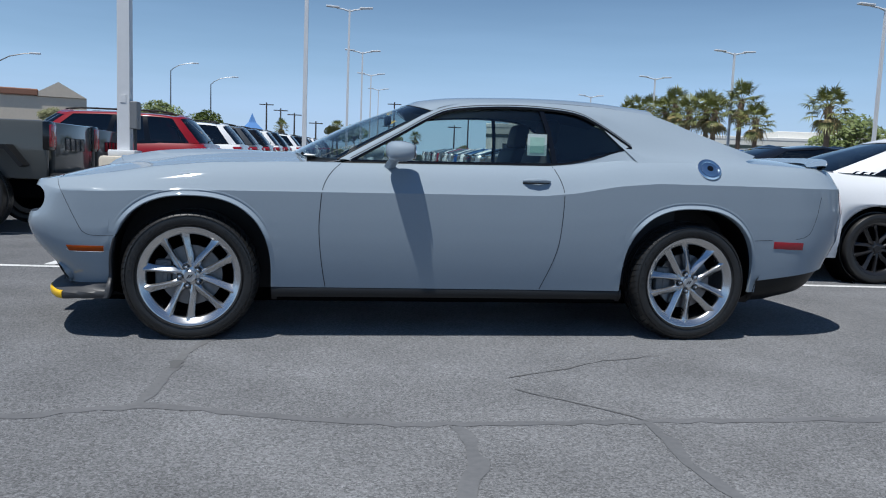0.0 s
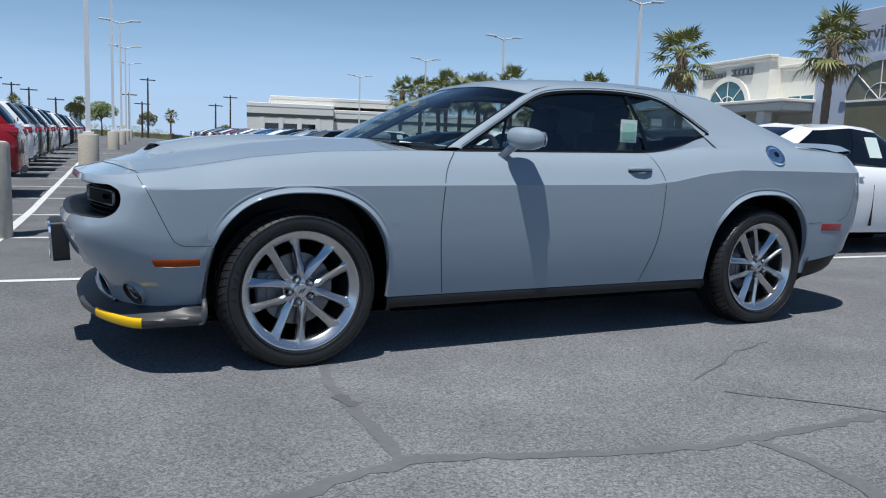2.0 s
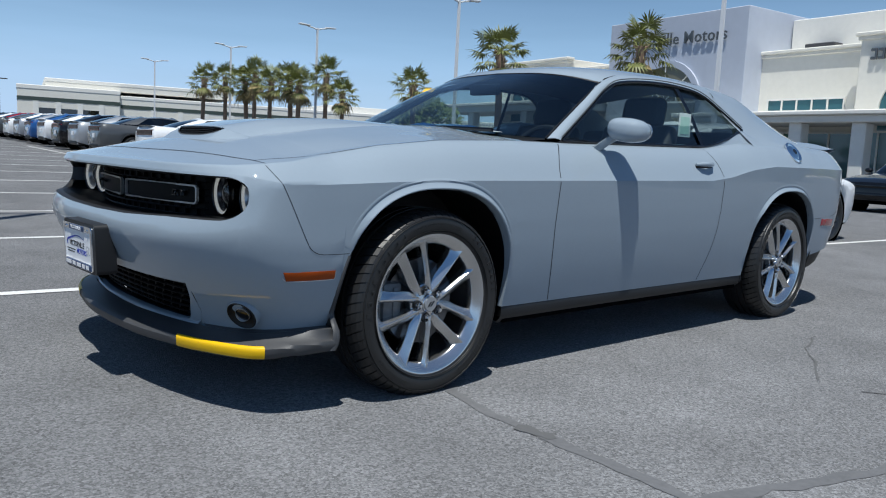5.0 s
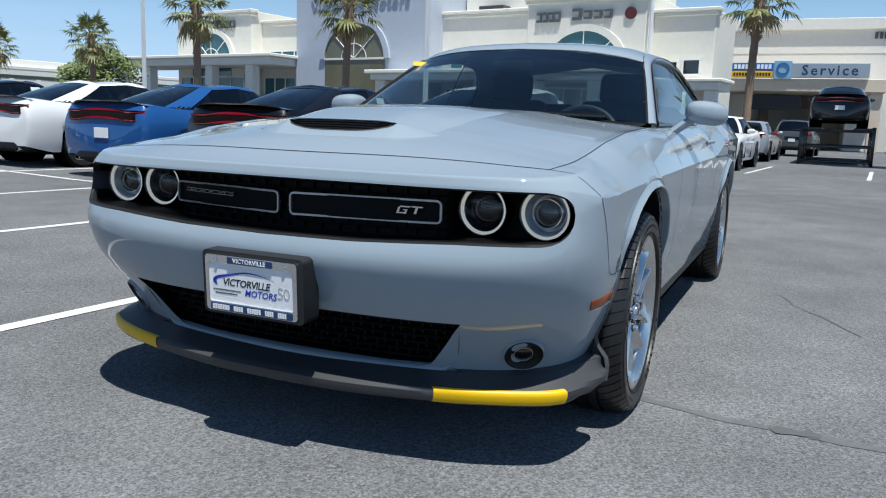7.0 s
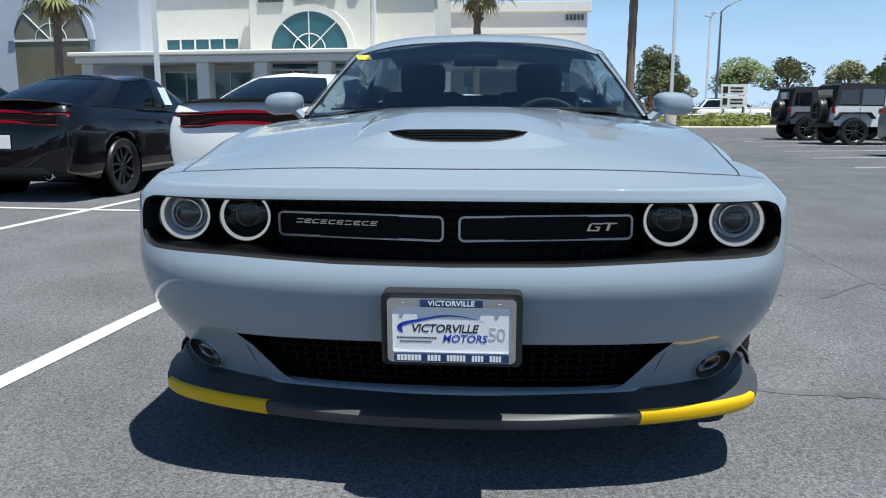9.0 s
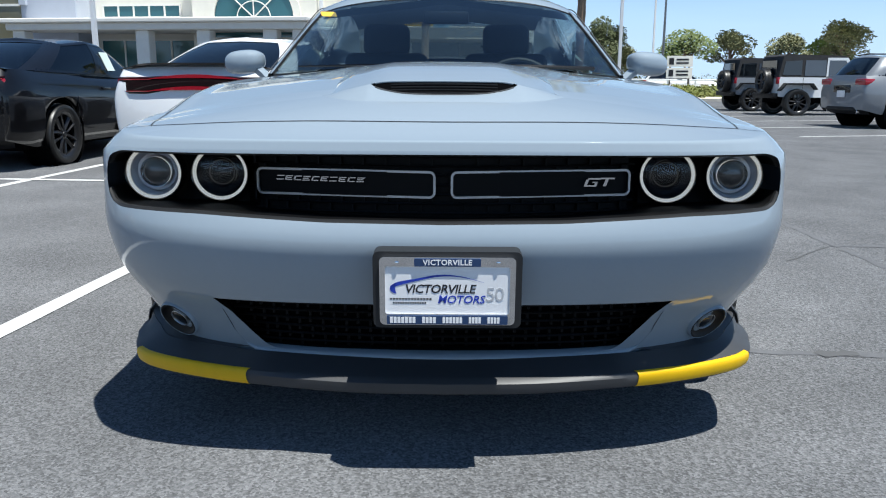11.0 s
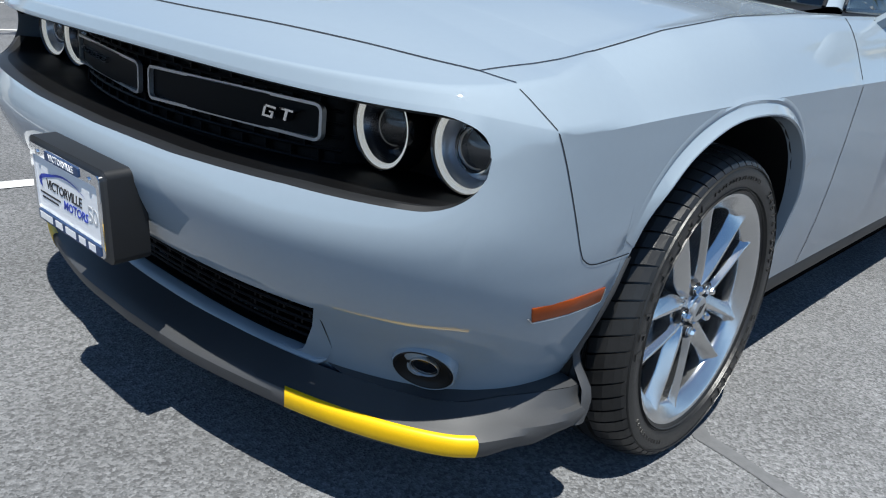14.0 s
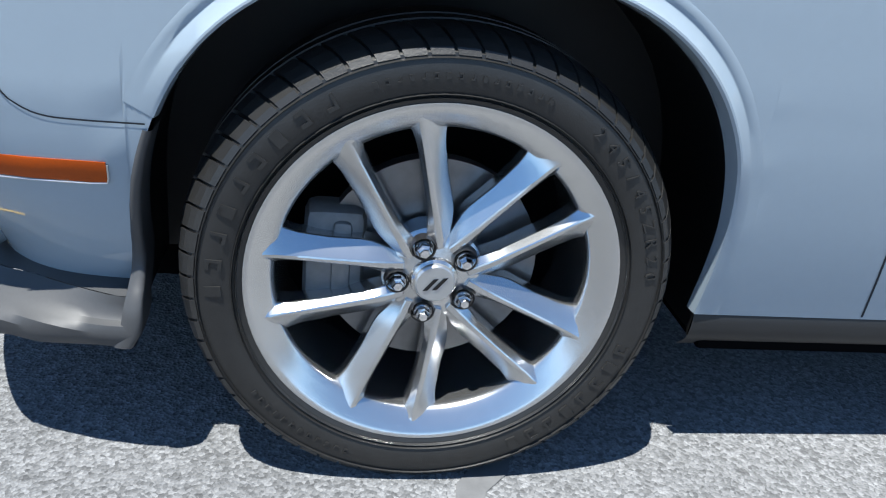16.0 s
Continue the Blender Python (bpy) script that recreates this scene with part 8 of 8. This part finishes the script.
def arch_window(d, ac, half, spring, z0, mat, wall_mat, spokes=3):
    """A window with a round top: pane, moulded surround, radial bars."""
    n = 24
    out = [(ac - half, z0), (ac + half, z0)] + [(ac + half * math.cos(math.pi * k / n), spring + half * 0.92 * math.sin(math.pi * k / n)) for k in range(n + 1)]
    win = part("arched_window", P(out, d - 0.05, d + 0.02, "x"), mat, shop, "arched teal window", smooth=False)
    b3 = bmesh.new()
    rows = []
    for k in range(n + 1):
        a = math.pi * k / n
        rows.append([b3.verts.new((dd, ac + r * math.cos(a), spring + r * 0.92 * math.sin(a))) for r, dd in ((half, d - 0.04), (half, d - 0.16), (half + 0.45, d - 0.16), (half + 0.45, d + 0.02))])
    for p, q in zip(rows, rows[1:]):
        for k in range(3):
            b3.faces.new((p[k], q[k], q[k + 1], p[k + 1]))
    part("arch_surround", b3, wall_mat, win, "", angle=30)
    for k in range(1, spokes + 1):
        a = math.pi * k / (spokes + 1)
        part("glazing_bar", T([(d - 0.09, ac, spring), (d - 0.09, ac + half * math.cos(a), spring + half * 0.92 * math.sin(a))], 0.04, 6), WHITE_STUCCO, win)
    part("glazing_bar", B(d - 0.12, d - 0.05, ac - half, ac + half, spring - 0.07, spring + 0.07), WHITE_STUCCO, win, smooth=False)
    part("glazing_bar", T([(d - 0.09, ac + half * 0.42 * math.cos(math.pi * k / 12), spring + half * 0.39 * math.sin(math.pi * k / 12)) for k in range(13)], 0.035, 6), WHITE_STUCCO, win)
    return win


def panes(d, a0, a1, z0, z1, n, mat=TEAL_GLASS, frame_mat=WHITE_STUCCO):
    win = part("window", B(d - 0.03, d + 0.03, a0, a1, z0, z1), mat, shop, "teal tinted window", smooth=False)
    for k in range(n + 1):
        a = a0 + (a1 - a0) * k / n
        part("glazing_bar", B(d - 0.09, d + 0.0, a - 0.05, a + 0.05, z0, z1), frame_mat, win, smooth=False)
    for z in (z0, z1):
        part("window_frame", B(d - 0.10, d + 0.0, a0 - 0.05, a1 + 0.05, z - 0.06, z + 0.06), frame_mat, win, smooth=False)
    return win


block("wall", 1.2, 14, 34.8, 41.0, 0, 8.6, STUCCO)
cornice(1.2, 34.8, 40.8, 8.5, STUCCO)
block("wall", 0.0, 13, 40.2, 49.2, 0, 9.4, STUCCO, "cream stucco entrance block")
cornice(0.0, 40.2, 49.2, 9.3, STUCCO)
arch_window(0.0, 44.9, 2.35, 5.6, 0.6, TEAL_GLASS, STUCCO)
panes(1.2, 35.3, 39.3, 5.3, 6.3, 3)
block("tower", -0.6, 12, 22.7, 34.8, 0, 11.4, TOWER_GREY, "plain blue-grey tower wall")
arch_window(-0.6, 29.1, 2.75, 5.4, 0.4, material("tan_reflecting_window", (0.16, 0.15, 0.10), 0.12, vary=0.25, scale=0.6), TOWER_GREY, 3)
block("wall", 1.2, 14, 15.4, 22.8, 0, 8.5, STUCCO)
cornice(1.2, 15.4, 22.7, 8.4, STUCCO)
panes(1.2, 16.9, 22.0, 4.75, 5.5, 5)
block("upper_wall", 4.0, 12, 10, 22.6, 8.4, 11.0, WHITE_STUCCO)
block("wall", 0.0, 13, 7.9, 15.6, 0, 8.9, STUCCO, "cream stucco entrance block")
cornice(0.0, 7.9, 15.6, 8.8, STUCCO)
arch_window(0.0, 11.7, 2.45, 4.6, 0.4, TEAL_GLASS, STUCCO)
block("wall", 1.4, 6, 4.3, 8.0, 0, 8.0, STUCCO)
cornice(1.4, 4.3, 8.0, 7.9, STUCCO)
panes(1.4, 5.0, 6.0, 4.3, 5.2, 1, DARK_GLASS)
panes(1.4, 6.3, 7.1, 4.2, 5.1, 1, DARK_GLASS)
for a0, a1, z0, z1, cols_a in ((34.9, 53.8, 4.9, 5.7, (53.2, 49.6, 42.0, 37.5)), (7.6, 25.6, 3.75, 4.4, (25.0, 17.3, 13.6, 9.7, 8.0))):
    part("canopy", B(-3.2, 1.6, a0, a1, z0, z1 - 0.25, 0.05, 1), WHITE_STUCCO, shop, "flat entrance canopy", smooth=False)
    part("canopy_edge", B(-3.5, 1.6, a0 - 0.3, a1 + 0.3, z1 - 0.25, z1, 0.05, 1), WHITE_STUCCO, shop, smooth=False)
    for a in cols_a:
        part("column", B(-2.9, -2.1, a - 0.4, a + 0.4, 0, z0, 0.05, 1), WHITE_STUCCO, shop, smooth=False)
panes(-0.04, 9.2, 15.2, 0.1, 3.4, 5, TEAL_GLASS)
panes(1.1, 16.0, 22.2, 0.1, 3.4, 4, TEAL_GLASS)
panes(-0.05, 41.0, 48.6, 0.1, 4.2, 5, TEAL_GLASS)
panes(1.1, 35.2, 39.8, 0.1, 4.2, 4, TEAL_GLASS)
part("porch", B(-1.2, 1.5, 3.2, 7.3, 3.30, 3.75, 0.05, 1), WHITE_STUCCO, shop, "small flat porch roof", smooth=False)
part("porch_edge", B(-1.4, 1.5, 3.0, 7.5, 3.75, 3.95, 0.05, 1), WHITE_STUCCO, shop, smooth=False)
for a in (3.7, 5.9):
    part("column", B(-1.0, -0.35, a - 0.33, a + 0.33, 0, 3.30, 0.05, 1), WHITE_STUCCO, shop, smooth=False)
FACE_M = Matrix(((0, 0, -1, 0), (-1, 0, 0, 0), (0, 1, 0, 0), (0, 0, 0, 1)))
lettering("name_letters", "Victorville Motors", 1.15, GRAPHITE_PAINT, shop, Matrix.Translation((-0.75, 28.6, 9.75)) @ FACE_M, 0.03, spread=1.05, bold=0.012)


def letter_bars(nm, d, ac, z, count, w, h, mat=GRAPHITE_PAINT, step=None):
    step = step or w * 1.25
    for i in range(count):
        a = ac + (count - 1) * step / 2 - i * step
        b3 = B(d - 0.16, d, a - w / 2, a - w * 0.2, z - h / 2, z + h / 2, 0.02, 1)
        box(b3, d - 0.16, d, a - w * 0.2, a + w / 2, z + h * 0.24, z + h / 2, 0.02, 1)
        box(b3, d - 0.16, d, a - w * 0.2, a + w / 2, z - h / 2, z - h * 0.24, 0.02, 1)
        part(nm, b3, mat, shop, "dark raised shape", smooth=False)


letter_bars("maker_shape", 0.0, 46.8, 8.3, 7, 0.34, 0.42)
letter_bars("maker_shape", 0.0, 43.3, 8.4, 5, 0.42, 0.6)
letter_bars("maker_shape", 0.0, 14.1, 7.75, 4, 0.34, 0.62)
letter_bars("maker_shape", 0.0, 12.2, 7.85, 1, 0.62, 0.7)
letter_bars("maker_shape", 0.0, 10.85, 7.8, 3, 0.52, 0.52)
part("round_badge", L([(0.0, -0.12), (0.32, -0.12), (0.36, -0.06), (0.36, 0.05)], 24, "X"), material("dark_red_badge", (0.10, 0.02, 0.022), 0.4), shop, "dark red round badge", m=Matrix.Translation((0, 8.85, 7.8)))
part("conduit", T([(0.0, 7.6, 9.6), (0.0, 7.6, 4.0)], 0.12, 8), POLE_PAINT, shop)
for a, z in ((36.0, 9.4), (20.0, 9.2)):
    part("roof_unit", B(3.0, 4.6, a - 1.0, a + 1.0, 8.5, z, 0.05, 1), SATIN_GREY, shop, smooth=False)

svc = thing("service_building", "pale stucco service building with a drive-through canopy and sign", "building", at=Matrix.Translation((62, 0, 0)))


def sp(name, x0, x1, y0, y1, z0, z1, mat, label="", parent=None):
    return part(name, B(x0, x1, y0, y1, z0, z1, 0.03, 1), mat, parent or svc, label, smooth=False)


sp("wall", 0, 16, -6.6, 6.2, 4.2, 9.3, WHITE_STUCCO)
sp("wall", 0, 16, -6.6, -3.6, 0, 4.25, WHITE_STUCCO)
sp("wall", 0, 16, 2.8, 6.2, 0, 4.25, WHITE_STUCCO)
sp("back_wall", 9.0, 9.4, -3.6, 2.8, 0, 4.2, TAN_STUCCO)
sp("door", -0.06, 0.02, 4.4, 5.4, 0.0, 2.1, DARK_GLASS)
sp("roller_door", 8.9, 8.99, -2.2, 2.0, 0.0, 3.2, WHITE_STUCCO)
sp("parapet", -0.3, 0.5, -6.9, 6.4, 8.6, 9.4, WHITE_STUCCO, "pale projecting parapet")
for z in (5.0, 6.9):
    sp("wall_joint", -0.015, 0.01, -6.5, 6.1, z, z + 0.05, TAN_STUCCO)
sp("canopy", -4.5, 0.0, -5.7, 6.0, 4.0, 4.85, TAN_STUCCO, "tan drive-through canopy")
for y in (-5.2, 5.4):
    sp("column", -4.2, -3.5, y - 0.35, y + 0.35, 0, 4.0, TAN_STUCCO)
sp("hanging_board", -4.2, -4.1, -0.6, 2.9, 2.75, 3.75, BLACK_PRINT, "black hanging board")
sg = sp("sign", -4.7, -4.4, -4.6, 4.2, 4.90, 5.90, SILVER_TRIM, "long sign: blue, yellow and grey fields")
SIGN_BLUE = material("sign_blue", (0.02, 0.16, 0.50), 0.4)
sp("blue_field", -4.74, -4.70, 1.35, 4.2, 5.37, 5.90, SIGN_BLUE, "", sg)
sp("yellow_field", -4.74, -4.70, 1.35, 4.2, 4.90, 5.35, material("sign_yellow", (0.75, 0.45, 0.02), 0.4), "", sg)
sp("badge_field", -4.80, -4.70, 0.15, 1.30, 4.80, 6.05, material("sign_pale_blue", (0.25, 0.42, 0.55), 0.4), "", sg)
part("badge_ring", L([(0.30, -0.04), (0.42, -0.04), (0.42, 0.02), (0.30, 0.02)], 24, "X", closed=True), SIGN_BLUE, sg, m=Matrix.Translation((-4.82, 0.72, 5.50)))
b3 = bmesh.new()
for i in range(10):
    box(b3, -4.76, -4.73, 3.9 - 0.25 * i - 0.18, 3.9 - 0.25 * i, 5.49, 5.79)
part("word_bar_row", b3, WHITE_TRIM, sg, smooth=False)
b3 = bmesh.new()
for i in range(13):
    box(b3, -4.76, -4.73, 3.9 - 0.19 * i - 0.12, 3.9 - 0.19 * i, 5.03, 5.23)
part("small_bar_row", b3, BLACK_PRINT, sg, smooth=False)
lettering("sign_word", "Service", 0.95, NAVY_PRINT, sg, Matrix.Translation((-4.73, -2.2, 5.38)) @ FACE_M, 0.03, spread=1.25, bold=0.012)
b3 = bmesh.new()
for i in range(5):
    box(b3, -0.10, 0.0, -4.9 - 0.30 * i - 0.2, -4.9 - 0.30 * i, 7.95, 8.40)
part("number_shape", b3, GRAPHITE_PAINT, svc, "row of dark raised shapes", smooth=False)
sp("red_kerb", -6.0, -4.8, -9.0, -6.2, 0.0, 0.16, RED_KERB, "red painted kerb")
sp("kerb", -14.0, -4.8, -6.2, -6.0, 0.0, 0.15, KERB)
sp("kerb", -22.0, -6.0, -8.6, -8.3, 0.0, 0.15, KERB)

# ---------------------------------------------------------------- far buildings, canopy tent
far = thing("store_building", "long low beige store with dark bands and stepped parapets", "building", at=Matrix.Translation((31.3, 135, 2.1)) @ Matrix.Rotation(radians(-14), 4, "Z"))
BAND = material("dark_green_band", (0.05, 0.07, 0.06), 0.5)
for nm, x0, x1, y0, z0, z1, mat in (("wall", 0.0, 15.0, 0.0, 0.0, 6.6, STUCCO), ("parapet", -0.1, 15.1, -0.06, 6.0, 6.7, WHITE_STUCCO), ("upper_wall", 4.0, 34.0, 2.0, 6.6, 7.9, STUCCO), ("parapet", 3.9, 34.1, 1.94, 7.5, 8.1, WHITE_STUCCO),
                                    ("wall", 15.0, 110.0, 1.2, 0.0, 5.9, STUCCO), ("parapet", 15.1, 110.1, 1.14, 5.4, 6.0, WHITE_STUCCO), ("upper_wall", 52.0, 74.0, 3.0, 5.9, 7.2, WHITE_STUCCO)):
    part(nm, B(x0, x1, y0, 26, z0, z1, 0.08, 1), mat, far, smooth=False)
part("dark_band", B(-0.05, 15.05, -0.05, 0.1, 4.25, 4.85), BAND, far, smooth=False)
part("dark_band", B(15.2, 110.0, 1.15, 1.3, 3.9, 4.5), BAND, far, smooth=False)
part("entrance", B(3.0, 12.0, -0.1, 0.05, 0.3, 3.2), DARK_GLASS, far, smooth=False)
for i in range(4):
    part("pier", B(2.2 + 3.2 * i, 3.0 + 3.2 * i, -0.12, 0.0, 0, 4.2), WHITE_STUCCO, far, smooth=False)
for i in range(20):
    part("window", B(17 + 4.4 * i, 19.8 + 4.4 * i, 1.1, 1.25, 0.4, 2.5), DARK_GLASS, far, smooth=False)
    part("pier", B(20.0 + 4.4 * i, 20.8 + 4.4 * i, 1.08, 1.2, 0, 3.9), WHITE_STUCCO, far, smooth=False)
west = thing("shop_building", "tan stucco shop with a red-brown parapet", "building", at=Matrix.Translation((-46, 108, 0)) @ Matrix.Diagonal((1, 1, 1.12, 1)) @ Matrix.Rotation(radians(15), 4, "Z"))
part("wall", B(0, 16, 0, 14, 0, 5.8, 0.1, 1), TAN_STUCCO, west, smooth=False)
part("parapet", B(-0.3, 10, -0.3, 10, 5.8, 6.6, 0.1, 1), material("brown_parapet", (0.30, 0.15, 0.10), 0.9, vary=0.1, scale=4), west, smooth=False)
part("gable", P([(9, 5.8), (12.5, 7.6), (16, 5.8)], -0.2, 9, "y"), TAN_STUCCO, west, smooth=False)
tent = thing("canopy_tent", "blue peaked canopy tent with a white stripe", "tent", at=Matrix.Translation((-3.85, 55, -0.27)) @ Matrix.Rotation(radians(20), 4, "Z") @ Matrix.Diagonal((0.42, 0.42, 1.0, 1)))
b3 = bmesh.new()
apex = b3.verts.new((0, 0, 3.75))
mid_ring = [b3.verts.new((0.55 * sx, 0.55 * sy, 3.05)) for sx, sy in ((1, 1), (-1, 1), (-1, -1), (1, -1))]
low_ring = [b3.verts.new((1.5 * sx, 1.5 * sy, 2.55)) for sx, sy in ((1, 1), (-1, 1), (-1, -1), (1, -1))]
hem = [b3.verts.new((1.5 * sx, 1.5 * sy, 2.3)) for sx, sy in ((1, 1), (-1, 1), (-1, -1), (1, -1))]
for k in range(4):
    b3.faces.new((apex, mid_ring[k], mid_ring[(k + 1) % 4]))
    b3.faces.new((mid_ring[k], low_ring[k], low_ring[(k + 1) % 4], mid_ring[(k + 1) % 4]))
    b3.faces.new((low_ring[k], hem[k], hem[(k + 1) % 4], low_ring[(k + 1) % 4]))
part("roof_cloth", b3, TENT_BLUE, tent, smooth=False)
for sx in (-1.45, 1.45):
    for sy in (-1.45, 1.45):
        part("leg", B(sx - 0.03, sx + 0.03, sy - 0.03, sy + 0.03, 0, 2.5), POLE_PAINT, tent, smooth=False)
